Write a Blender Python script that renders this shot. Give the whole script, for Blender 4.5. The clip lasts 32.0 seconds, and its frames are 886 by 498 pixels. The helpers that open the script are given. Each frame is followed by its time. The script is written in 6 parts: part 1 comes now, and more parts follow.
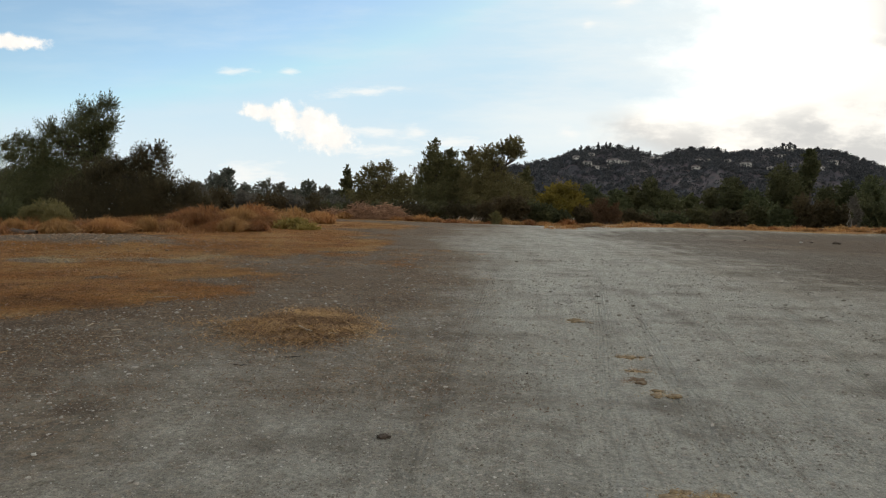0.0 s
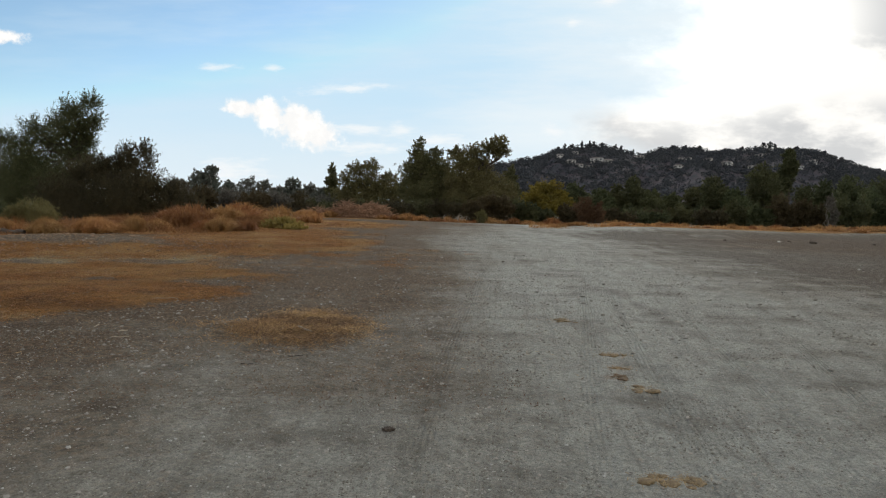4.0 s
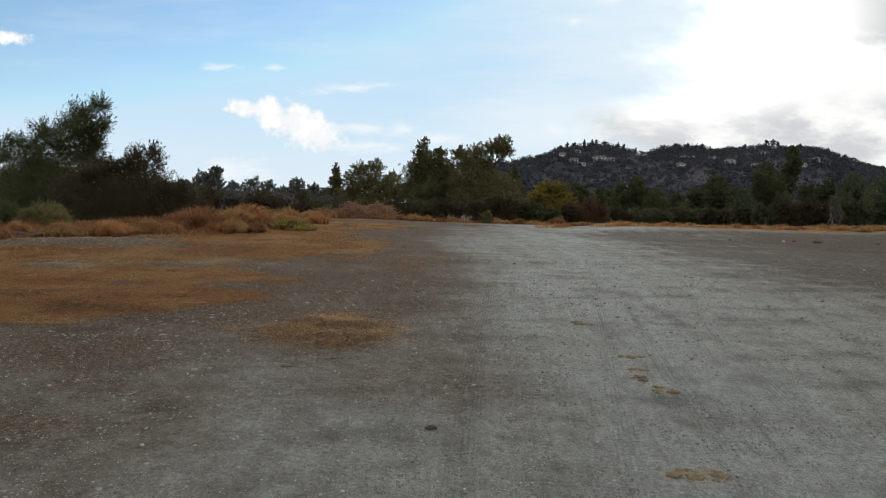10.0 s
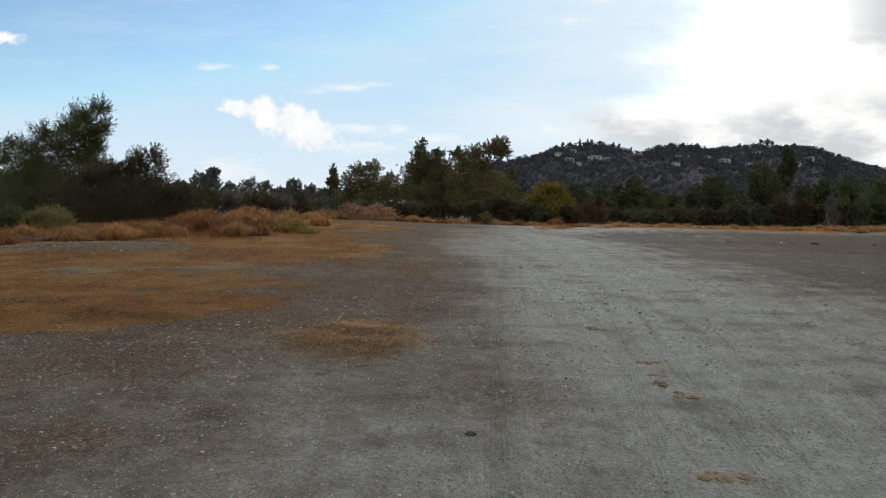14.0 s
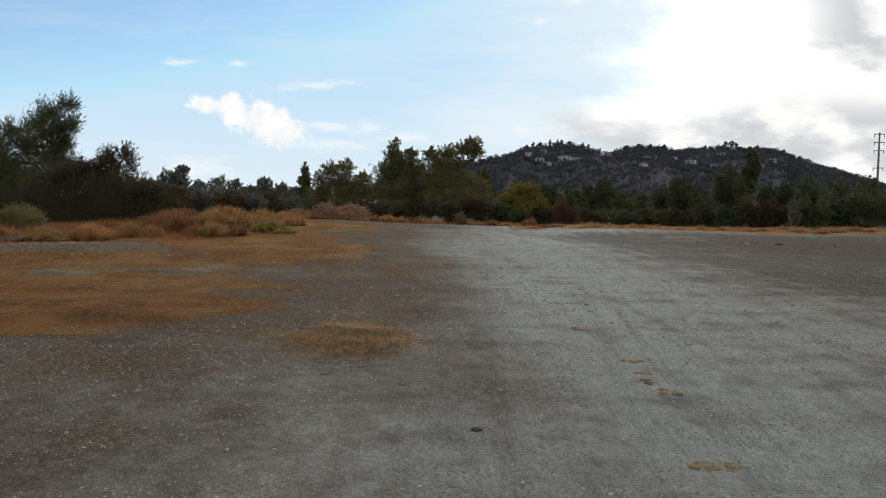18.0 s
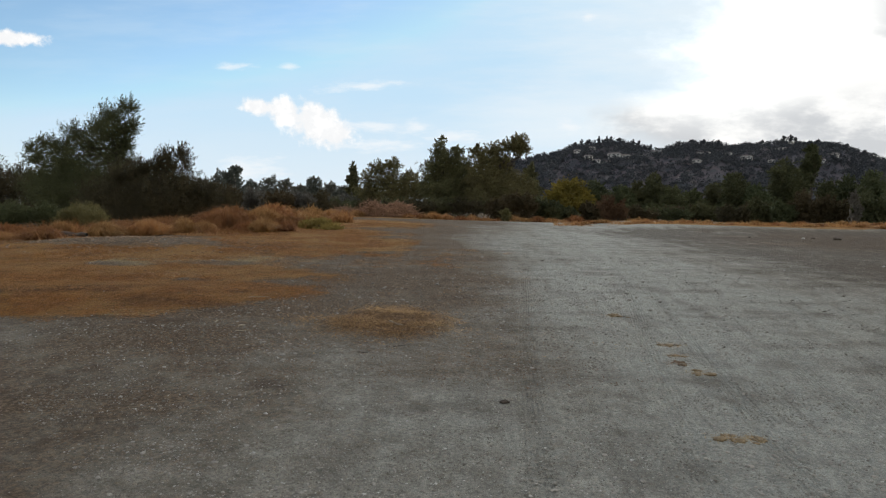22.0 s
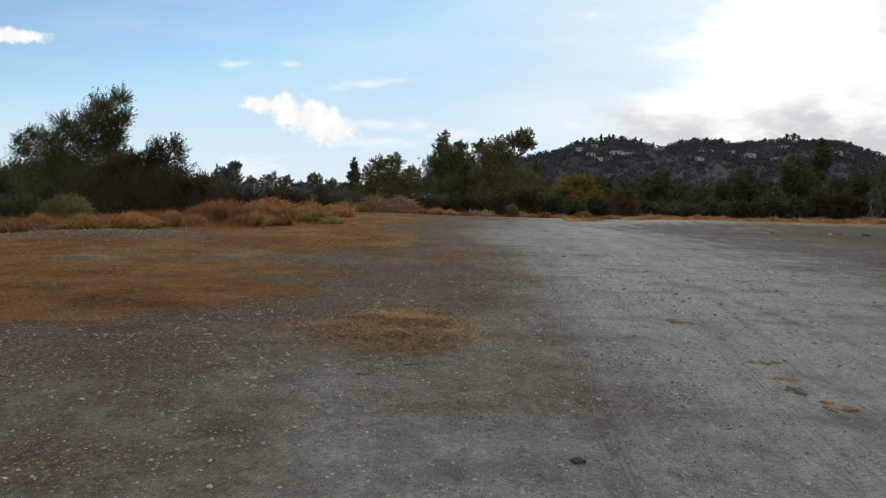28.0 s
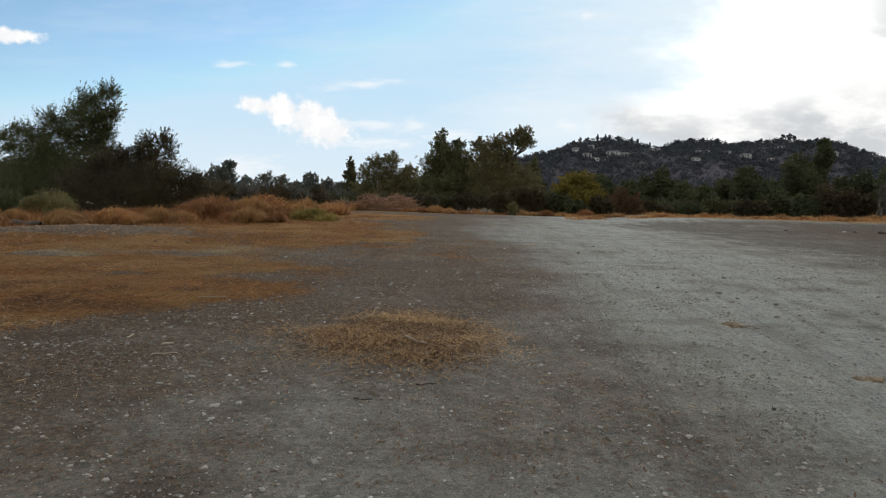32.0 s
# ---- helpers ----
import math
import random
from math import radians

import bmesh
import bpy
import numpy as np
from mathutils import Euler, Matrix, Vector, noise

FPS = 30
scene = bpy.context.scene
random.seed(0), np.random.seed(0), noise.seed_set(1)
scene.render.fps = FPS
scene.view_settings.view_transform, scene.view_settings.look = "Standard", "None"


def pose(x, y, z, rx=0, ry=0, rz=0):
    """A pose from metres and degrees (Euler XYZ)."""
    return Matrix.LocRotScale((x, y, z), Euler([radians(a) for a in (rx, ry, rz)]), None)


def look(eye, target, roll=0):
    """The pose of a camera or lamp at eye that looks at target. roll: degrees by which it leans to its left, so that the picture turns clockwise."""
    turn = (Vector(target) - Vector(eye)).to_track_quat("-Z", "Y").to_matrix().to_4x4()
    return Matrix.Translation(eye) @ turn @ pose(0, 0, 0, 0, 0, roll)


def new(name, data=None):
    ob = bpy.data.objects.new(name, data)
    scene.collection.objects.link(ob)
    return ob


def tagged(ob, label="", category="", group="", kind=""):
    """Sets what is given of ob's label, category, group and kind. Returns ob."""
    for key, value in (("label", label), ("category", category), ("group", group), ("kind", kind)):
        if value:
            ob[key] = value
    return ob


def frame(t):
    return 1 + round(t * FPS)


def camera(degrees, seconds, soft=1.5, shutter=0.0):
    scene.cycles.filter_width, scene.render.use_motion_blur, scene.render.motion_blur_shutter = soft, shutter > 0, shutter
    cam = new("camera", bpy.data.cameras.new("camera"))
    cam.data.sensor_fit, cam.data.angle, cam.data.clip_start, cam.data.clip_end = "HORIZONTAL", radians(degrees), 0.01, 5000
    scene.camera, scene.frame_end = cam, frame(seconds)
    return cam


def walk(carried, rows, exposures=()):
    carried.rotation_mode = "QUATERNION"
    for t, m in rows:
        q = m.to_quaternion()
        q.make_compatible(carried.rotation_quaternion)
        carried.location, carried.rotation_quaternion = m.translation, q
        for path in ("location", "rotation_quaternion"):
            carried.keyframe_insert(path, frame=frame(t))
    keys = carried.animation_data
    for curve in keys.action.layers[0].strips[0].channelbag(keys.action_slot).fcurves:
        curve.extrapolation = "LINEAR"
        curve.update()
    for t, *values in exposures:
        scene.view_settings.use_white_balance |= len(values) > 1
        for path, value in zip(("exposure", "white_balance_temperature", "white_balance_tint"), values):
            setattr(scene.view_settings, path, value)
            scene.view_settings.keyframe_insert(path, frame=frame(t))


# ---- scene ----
cam = camera(70.0, 32.0, soft=1.2)
# seconds, place, yaw to the left, pitch, lean
ROWS = [
    (0.0, 0.000, 0.000, 1.500, 0.00, -3.58, -0.00),
    (0.5, 0.080, 0.005, 1.502, 1.99, -3.73, -0.40),
    (1.0, 0.089, -0.035, 1.494, 0.92, -3.73, -0.21),
    (1.5, 0.021, -0.138, 1.493, -0.76, -3.71, 0.03),
    (2.0, -0.096, -0.234, 1.502, -1.18, -3.65, -0.00),
    (2.5, -0.170, -0.327, 1.523, -1.49, -3.72, -0.06),
    (3.0, -0.142, -0.376, 1.548, -1.92, -3.70, -0.18),
    (3.5, -0.107, -0.390, 1.567, -1.65, -3.76, -0.11),
    (5.5, -0.147, -0.222, 1.714, -1.14, -3.81, -0.19),
    (6.0, -0.207, -0.274, 1.746, -1.46, -3.83, -0.18),
    (6.5, -0.283, -0.365, 1.782, -2.54, -3.76, -0.16),
    (7.0, -0.437, -0.459, 1.809, -4.22, -3.79, -0.22),
    (7.5, -0.410, -0.486, 1.812, -2.50, -3.80, -0.09),
    (8.0, -0.395, -0.495, 1.809, -0.55, -3.85, -0.02),
    (8.5, -0.365, -0.509, 1.794, 0.19, -3.75, 0.01),
    (9.0, -0.317, -0.579, 1.775, 0.03, -3.91, -0.07),
    (9.5, -0.312, -0.662, 1.741, -1.07, -3.86, -0.11),
    (10.0, -0.384, -0.696, 1.713, -1.19, -3.87, 0.10),
    (10.5, -0.434, -0.691, 1.709, -1.43, -3.83, 0.10),
    (11.0, -0.468, -0.684, 1.725, -1.94, -3.79, 0.15),
    (11.5, -0.497, -0.710, 1.745, -0.91, -3.93, 0.23),
    (12.0, -0.481, -0.680, 1.779, -0.60, -3.79, 0.23),
    (12.5, -0.459, -0.659, 1.814, -1.34, -3.81, 0.18),
    (13.0, -0.455, -0.672, 1.843, -1.94, -3.78, 0.06),
    (13.5, -0.561, -0.751, 1.848, -3.12, -3.89, 0.22),
    (14.0, -0.728, -0.948, 1.859, -1.59, -3.90, 0.21),
    (14.5, -0.872, -1.215, 1.904, -0.23, -3.95, 0.10),
    (16.5, -0.838, -1.293, 1.962, -0.21, -4.01, 0.20),
    (17.0, -0.873, -1.127, 1.936, -3.61, -3.87, 0.23),
    (17.5, -0.958, -1.105, 1.932, -4.65, -3.88, 0.31),
    (18.0, -1.052, -1.258, 1.954, -4.22, -3.99, -0.05),
    (18.5, -1.065, -1.314, 1.937, -3.76, -4.01, 0.11),
    (19.0, -1.042, -1.392, 1.923, -3.29, -3.98, -0.01),
    (19.5, -1.043, -1.458, 1.902, -3.52, -4.07, 0.31),
    (20.0, -1.006, -1.406, 1.895, -1.83, -3.97, 0.27),
    (20.5, -0.850, -1.358, 1.871, 0.80, -3.99, 0.32),
    (21.0, -0.745, -1.342, 1.834, 1.82, -4.01, 0.23),
    (21.5, -0.765, -1.386, 1.806, 2.16, -4.14, 0.29),
    (22.0, -0.902, -1.444, 1.775, 0.04, -4.08, 0.32),
    (22.5, -0.999, -1.452, 1.755, -0.42, -4.08, 0.43),
    (23.0, -1.020, -1.339, 1.738, -0.64, -4.02, 0.35),
    (23.5, -1.027, -1.185, 1.710, -0.01, -4.11, 0.48),
    (24.0, -1.051, -1.012, 1.707, 0.78, -4.09, 0.40),
    (24.5, -1.134, -0.841, 1.693, 0.33, -4.03, 0.53),
    (25.0, -1.172, -0.723, 1.634, -0.66, -4.12, 0.38),
    (25.5, -1.147, -0.603, 1.599, -1.97, -4.04, 0.60),
    (27.5, -1.115, 0.236, 1.554, -0.76, -4.03, 0.13),
    (28.0, -1.141, 0.428, 1.537, 0.16, -4.26, 0.23),
    (28.5, -1.139, 0.390, 1.498, 1.58, -4.08, 0.34),
    (29.0, -1.109, 0.451, 1.475, 1.72, -3.95, 0.31),
    (29.5, -1.129, 0.616, 1.457, -0.86, -4.14, 0.13),
    (30.0, -1.148, 0.783, 1.446, -1.31, -4.00, 0.14),
    (30.5, -1.147, 0.913, 1.445, -0.45, -4.01, 0.44),
    (31.0, -1.170, 1.050, 1.387, -0.80, -4.13, 0.39),
    (31.5, -1.196, 1.275, 1.358, -1.03, -4.14, 0.45),
    (32.0, -1.333, 1.741, 1.328, -0.17, -4.21, 0.24),
]
walk(cam, [(t, pose(x, y, z, 90 + pitch, lean, yaw)) for t, x, y, z, yaw, pitch, lean in ROWS],
     [(0.0, 0.06, 7000, 10), (2.0, 0.05, 6850, 10), (6.0, 0.02, 6600, 10), (11.0, 0.0, 6500, 10), (32.0, 0.0, 6500, 10)])

# ---- node helpers ----
def link(nt, a, b):
    nt.links.new(a, b)


def put(nt, sock, v):
    """Sets an input to a number, a colour or another node's output."""
    if hasattr(v, "is_output"):
        nt.links.new(v, sock)
    elif isinstance(v, (tuple, list)) and len(v) == 3 and sock.type == "RGBA":
        sock.default_value = (*v, 1)
    else:
        sock.default_value = v


def mth(nt, op, a, b=0.0, c=0.0, clamp=False):
    n = nt.nodes.new("ShaderNodeMath")
    n.operation, n.use_clamp = op, clamp
    for s, v in zip(n.inputs, (a, b, c)):
        put(nt, s, v)
    return n.outputs[0]


def noisy(nt, vec, scale, detail=4.0, rough=0.55, dist=0.0):
    n = nt.nodes.new("ShaderNodeTexNoise")
    put(nt, n.inputs["Vector"], vec)
    n.inputs["Scale"].default_value, n.inputs["Detail"].default_value = scale, detail
    n.inputs["Roughness"].default_value, n.inputs["Distortion"].default_value = rough, dist
    return n.outputs["Fac"]


def ramp(nt, fac, lo, hi, a=0.0, b=1.0, smooth=True):
    n = nt.nodes.new("ShaderNodeMapRange")
    n.interpolation_type = "SMOOTHSTEP" if smooth else "LINEAR"
    for s, v in zip(n.inputs, (fac, lo, hi, a, b)):
        put(nt, s, v)
    return n.outputs[0]


def mixc(nt, fac, a, b, mode="MIX"):
    n = nt.nodes.new("ShaderNodeMix")
    n.data_type, n.blend_type = "RGBA", mode
    put(nt, n.inputs[0], fac)
    put(nt, n.inputs[6], a)
    put(nt, n.inputs[7], b)
    return n.outputs[2]


def stretched(nt, vec, scale, rot=(0, 0, 0)):
    n = nt.nodes.new("ShaderNodeMapping")
    put(nt, n.inputs["Vector"], vec)
    n.inputs["Scale"].default_value, n.inputs["Rotation"].default_value = scale, rot
    return n.outputs[0]


def bumped(nt, height, strength, dist):
    n = nt.nodes.new("ShaderNodeBump")
    n.inputs["Strength"].default_value, n.inputs["Distance"].default_value = strength, dist
    put(nt, n.inputs["Height"], height)
    return n.outputs[0]


def material(name):
    m = bpy.data.materials.new(name)
    m.use_nodes = True
    nt = m.node_tree
    return m, nt, nt.nodes["Principled BSDF"]


# ---- sky, sun ----
world = bpy.data.worlds.new("sky")
scene.world = world
world.use_nodes = True
wt = world.node_tree
SUN_AZ, SUN_EL = 24.0, 20.0  # to the right of straight ahead, behind the cloud bank
sky = wt.nodes.new("ShaderNodeTexSky")
sky.sky_type, sky.sun_disc = "NISHITA", False
sky.sun_elevation, sky.sun_rotation = radians(SUN_EL), radians(SUN_AZ)
sky.altitude, sky.air_density, sky.dust_density, sky.ozone_density = 200, 1.0, 0.2, 1.5
way = wt.nodes.new("ShaderNodeTexCoord").outputs["Generated"]
sep = wt.nodes.new("ShaderNodeSeparateXYZ")
link(wt, way, sep.inputs[0])
front = mth(wt, "MAXIMUM", sep.outputs[1], 0.12)
u = mth(wt, "DIVIDE", sep.outputs[0], front)
v = mth(wt, "DIVIDE", sep.outputs[2], front)
uv = wt.nodes.new("ShaderNodeCombineXYZ")
link(wt, u, uv.inputs[0]), link(wt, v, uv.inputs[1])
uv = uv.outputs[0]
ahead = ramp(wt, sep.outputs[1], 0.1, 0.4)


def puff(cu, cv, ru, rv, tilt=0.0):
    """A soft elliptical field in the plane of the sky ahead: 1 in the middle, 0 at its rim and below."""
    du, dv = mth(wt, "SUBTRACT", u, cu), mth(wt, "SUBTRACT", v, cv)
    c, s = math.cos(radians(tilt)), math.sin(radians(tilt))
    a = mth(wt, "DIVIDE", mth(wt, "ADD", mth(wt, "MULTIPLY", du, c), mth(wt, "MULTIPLY", dv, s)), ru)
    b = mth(wt, "DIVIDE", mth(wt, "SUBTRACT", mth(wt, "MULTIPLY", dv, c), mth(wt, "MULTIPLY", du, s)), rv)
    r2 = mth(wt, "ADD", mth(wt, "MULTIPLY", a, a), mth(wt, "MULTIPLY", b, b))
    return mth(wt, "SUBTRACT", 1.0, mth(wt, "SQRT", r2))


edge = noisy(wt, uv, 34.0, 8, 0.62)
wide = noisy(wt, stretched(wt, uv, (1.0, 2.0, 1.0)), 6.0, 8, 0.6)
streak = noisy(wt, stretched(wt, uv, (1.6, 9.0, 1.0), (0, 0, radians(-14))), 2.6, 6, 0.6)
thinn = noisy(wt, stretched(wt, uv, (1.0, 3.5, 1.0)), 26.0, 7, 0.62)


def heaped(specs):
    f = puff(*specs[0])
    for q in specs[1:]:
        f = mth(wt, "MAXIMUM", f, puff(*q))
    return f


# two heaps of fair-weather cloud
cum = heaped(((-0.285, 0.152, 0.032, 0.013, -6), (-0.245, 0.144, 0.036, 0.020, -15), (-0.200, 0.127, 0.048, 0.032, -20), (-0.172, 0.111, 0.032, 0.024, 0), (-0.675, 0.260, 0.055, 0.013, -3)))
cum = mth(wt, "ADD", cum, mth(wt, "MULTIPLY", mth(wt, "SUBTRACT", edge, 0.5), 2.4))
cum = mth(wt, "MULTIPLY", ramp(wt, cum, -0.28, 0.42), ahead)
# thin wisps
wisp = heaped(((-0.13, 0.183, 0.10, 0.010, 3), (-0.105, 0.120, 0.07, 0.011, -4), (-0.240, 0.214, 0.018, 0.008, 0), (-0.325, 0.215, 0.045, 0.008, 0), (-0.04, 0.120, 0.03, 0.014, 0),
               (0.285, 0.322, 0.035, 0.012, 10), (0.225, 0.288, 0.018, 0.010, 0), (0.195, 0.121, 0.03, 0.014, -20), (-0.30, 0.055, 0.07, 0.028, 0), (-0.10, 0.092, 0.09, 0.014, 0), (0.02, 0.105, 0.06, 0.014, 0)))
wisp = mth(wt, "ADD", wisp, mth(wt, "MULTIPLY", mth(wt, "SUBTRACT", thinn, 0.5), 2.2))
wisp = mth(wt, "MULTIPLY", ramp(wt, wisp, 0.0, 1.1), mth(wt, "MULTIPLY", ahead, 0.7))
# the bank round the hidden sun
bank = mth(wt, "MAXIMUM", puff(0.80, 0.25, 0.46, 0.34, 10), puff(0.66, 0.125, 0.46, 0.07, 0))
halo = mth(wt, "MULTIPLY", ramp(wt, mth(wt, "ADD", bank, mth(wt, "MULTIPLY", mth(wt, "SUBTRACT", streak, 0.5), 0.8)), -0.75, 0.15), ahead)
bank = mth(wt, "ADD", bank, mth(wt, "MULTIPLY", mth(wt, "SUBTRACT", wide, 0.5), 0.75))
bank = mth(wt, "MULTIPLY", ramp(wt, bank, -0.10, 0.34), ahead)
veil = mth(wt, "MULTIPLY", ramp(wt, streak, 0.40, 0.72), ramp(wt, u, -0.75, 0.25, 0.22, 0.6))
low = ramp(wt, v, 0.0, 0.2, 0.8, 0.0)
back = mth(wt, "MULTIPLY", ramp(wt, noisy(wt, way, 3.0, 5), 0.34, 0.56), mth(wt, "SUBTRACT", 1.0, ahead))
# brightness of the bank: blown out near the sun, greyer in the folds of its lower edge
glow = mth(wt, "MAXIMUM", puff(0.46, 0.27, 0.30, 0.17, 12), 0.0)
fold = noisy(wt, stretched(wt, uv, (1.0, 2.2, 1.0), (0, 0, radians(6))), 6.5, 8, 0.58)
folds = mth(wt, "MULTIPLY", ramp(wt, fold, 0.36, 0.58), ramp(wt, v, 0.135, 0.195, 1.0, 0.0))
corner = mth(wt, "ADD", puff(0.70, 0.31, 0.17, 0.08, -25), mth(wt, "MULTIPLY", mth(wt, "SUBTRACT", fold, 0.5), 2.4))
folds = mth(wt, "MAXIMUM", folds, ramp(wt, corner, 0.1, 0.6))
bankc = mixc(wt, folds, (1.02, 1.02, 1.0), (0.64, 0.66, 0.68))
bankc = mixc(wt, ramp(wt, glow, 0.0, 0.7), bankc, (1.5, 1.5, 1.45))
bg = wt.nodes["Background"]
SKY = 0.148
lit = wt.nodes.new("ShaderNodeVectorMath")
lit.operation = "SCALE"
link(wt, mixc(wt, 1.0, sky.outputs[0], (0.90, 0.98, 1.0), "MULTIPLY"), lit.inputs[0])
lit.inputs["Scale"].default_value = SKY
clear = mixc(wt, 1.0, lit.outputs[0], (0.55, 0.77, 0.95), "DARKEN")
col = mixc(wt, mth(wt, "MULTIPLY", veil, 0.8), clear, (0.66, 0.80, 0.92))
col = mixc(wt, mth(wt, "MULTIPLY", back, 0.9), col, (0.98, 0.95, 0.90))
col = mixc(wt, low, col, (0.80, 0.88, 0.93))
col = mixc(wt, mth(wt, "MULTIPLY", halo, 0.75), col, (0.84, 0.92, 0.97))
col = mixc(wt, bank, col, bankc)
col = mixc(wt, wisp, col, (0.93, 0.96, 0.98))
col = mixc(wt, cum, col, mixc(wt, ramp(wt, edge, 0.45, 0.65), (0.93, 0.94, 0.95), (1.06, 1.06, 1.05)))
link(wt, col, bg.inputs["Color"])
bg.inputs["Strength"].default_value = 1.0

sun = new("sun", bpy.data.lights.new("sun", "SUN"))
sun.data.energy, sun.data.angle, sun.data.color = 1.1, radians(14), (1.0, 0.90, 0.76)
sun.matrix_world = look((0, 0, 60), (-60 * math.sin(radians(SUN_AZ)), -60 * math.cos(radians(SUN_AZ)), 60 - 60 * math.tan(radians(SUN_EL))))


# ---- shape of the ground ----
def sstep(a, b, x):
    q = np.clip((np.asarray(x, float) - a) / (b - a), 0, 1)
    return q * q * (3 - 2 * q)


rng = np.random.default_rng(7)
WAVES = [(rng.uniform(0.15, 1.3), rng.uniform(0, 6.28), rng.uniform(0, 6.28)) for _ in range(14)]


def waves(x, y, size=1.0):
    """A smooth random field of about -1 to 1."""
    s = 0
    for k, a, p in WAVES:
        s = s + np.sin((x * math.cos(a) + y * math.sin(a)) * k * 2.2 / size + p) / (1 + 0.8 * k)
    return s / 4.2


def ground_z(x, y):
    x, y = np.asarray(x, float), np.asarray(y, float)
    xs = np.clip(x, -16, 26)
    z = -0.03 * xs + 0.0084 * np.clip(y, -40, 50)
    z = z + 0.35 * sstep(34, 44, y) * sstep(8, 16, x)                # low bank along the far side
    z = z - 2.2 * sstep(50, 80, y) * sstep(-4, 4, x)                 # the road dips behind its crest
    z = z - 0.8 * sstep(60, 90, y) * sstep(4, -4, x)
    z = z + 0.24 * np.exp(-((x + 11) / 3.2) ** 2 - ((y - 19.5) / 2.2) ** 2)  # gravel spoil
    z = z + 0.038 * np.exp(-((x + 1.66) / 0.62) ** 2 - ((y - 7.5) / 0.85) ** 2)  # straw heap
    z = z + 0.07 * np.exp(-((x + 6.0) / 2.6) ** 2 - ((y - 9.2) / 1.2) ** 2)
    far = sstep(120, 500, np.hypot(x, y))
    return (z + 0.016 * waves(x, y, 3.0) + 0.0025 * waves(x + 9, y, 0.7)) * (1 - far) - 1.6 * far


# ---- mesh helpers ----
def quick_mesh(name, verts, faces, mat, smooth=False):
    """A mesh from arrays; faces is an array of one face size."""
    verts, faces = np.asarray(verts, np.float32), np.asarray(faces, np.int32)
    me = bpy.data.meshes.new(name)
    n, k = faces.shape
    me.vertices.add(len(verts))
    me.vertices.foreach_set("co", verts.ravel())
    me.loops.add(n * k)
    me.loops.foreach_set("vertex_index", faces.ravel())
    me.polygons.add(n)
    me.polygons.foreach_set("loop_start", np.arange(0, n * k, k, dtype=np.int32))
    me.polygons.foreach_set("use_smooth", np.full(n, smooth))
    me.update(calc_edges=True)
    me.validate()
    if mat:
        me.materials.append(mat)
    return me


def part(name, me, parent, label=""):
    ob = new(name, me)
    ob.parent = parent
    return tagged(ob, label)


def joined(pieces):
    vs, fs, n = [], [], 0
    for a, b in pieces:
        vs.append(a), fs.append(np.asarray(b) + n)
        n += len(a)
    return np.concatenate(vs), np.concatenate(fs)


def tube(points, radii, sides=6):
    """A tapered tube of quads along a line of points."""
    pts, vs = np.asarray(points, float), []
    for i, p in enumerate(pts):
        d = pts[min(i + 1, len(pts) - 1)] - pts[max(i - 1, 0)]
        d = d / (np.linalg.norm(d) + 1e-9)
        a = np.cross(d, (0.31, 0.95, 0.07))
        a /= np.linalg.norm(a)
        b = np.cross(d, a)
        w = np.arange(sides) * 2 * np.pi / sides
        vs.append(p + radii[i] * (np.cos(w)[:, None] * a + np.sin(w)[:, None] * b))
    f = [(i * sides + j, i * sides + (j + 1) % sides, (i + 1) * sides + (j + 1) % sides, (i + 1) * sides + j)
         for i in range(len(pts) - 1) for j in range(sides)]
    return np.concatenate(vs), np.array(f)


def bent(a, b, r, n=6, wob=0.06, rad=(1.0, 0.35), sides=6):
    """A crooked tapered limb from a to b."""
    a, b = np.asarray(a, float), np.asarray(b, float)
    t = np.linspace(0, 1, n)[:, None]
    p = a + (b - a) * t
    p[1:-1] += r.normal(0, wob * np.linalg.norm(b - a), (n - 2, 3)) * np.sin(np.pi * t[1:-1])
    return tube(p, np.linspace(*rad, n), sides)


def leaves(c, r, length, width, droop=0.0, way=None):
    """Folded leaf shapes at the points c, along way where it is given."""
    n = len(c)
    d = r.normal(0, 1, (n, 3)) if way is None else way + r.normal(0, 0.45, (n, 3))
    d[:, 2] -= droop
    d /= np.linalg.norm(d, axis=1)[:, None]
    s = np.cross(d, r.normal(0, 1, (n, 3)))
    s /= np.linalg.norm(s, axis=1)[:, None]
    ln = (length * r.uniform(0.6, 1.35, n))[:, None]
    wd = (width * r.uniform(0.6, 1.35, n))[:, None]
    up = np.cross(s, d)
    v = np.stack([c - d * ln / 2, c + s * wd / 2 + up * wd * 0.2, c + d * ln / 2, c - s * wd / 2 + up * wd * 0.2], 1).reshape(-1, 3)
    return v, np.arange(4 * n).reshape(n, 4)


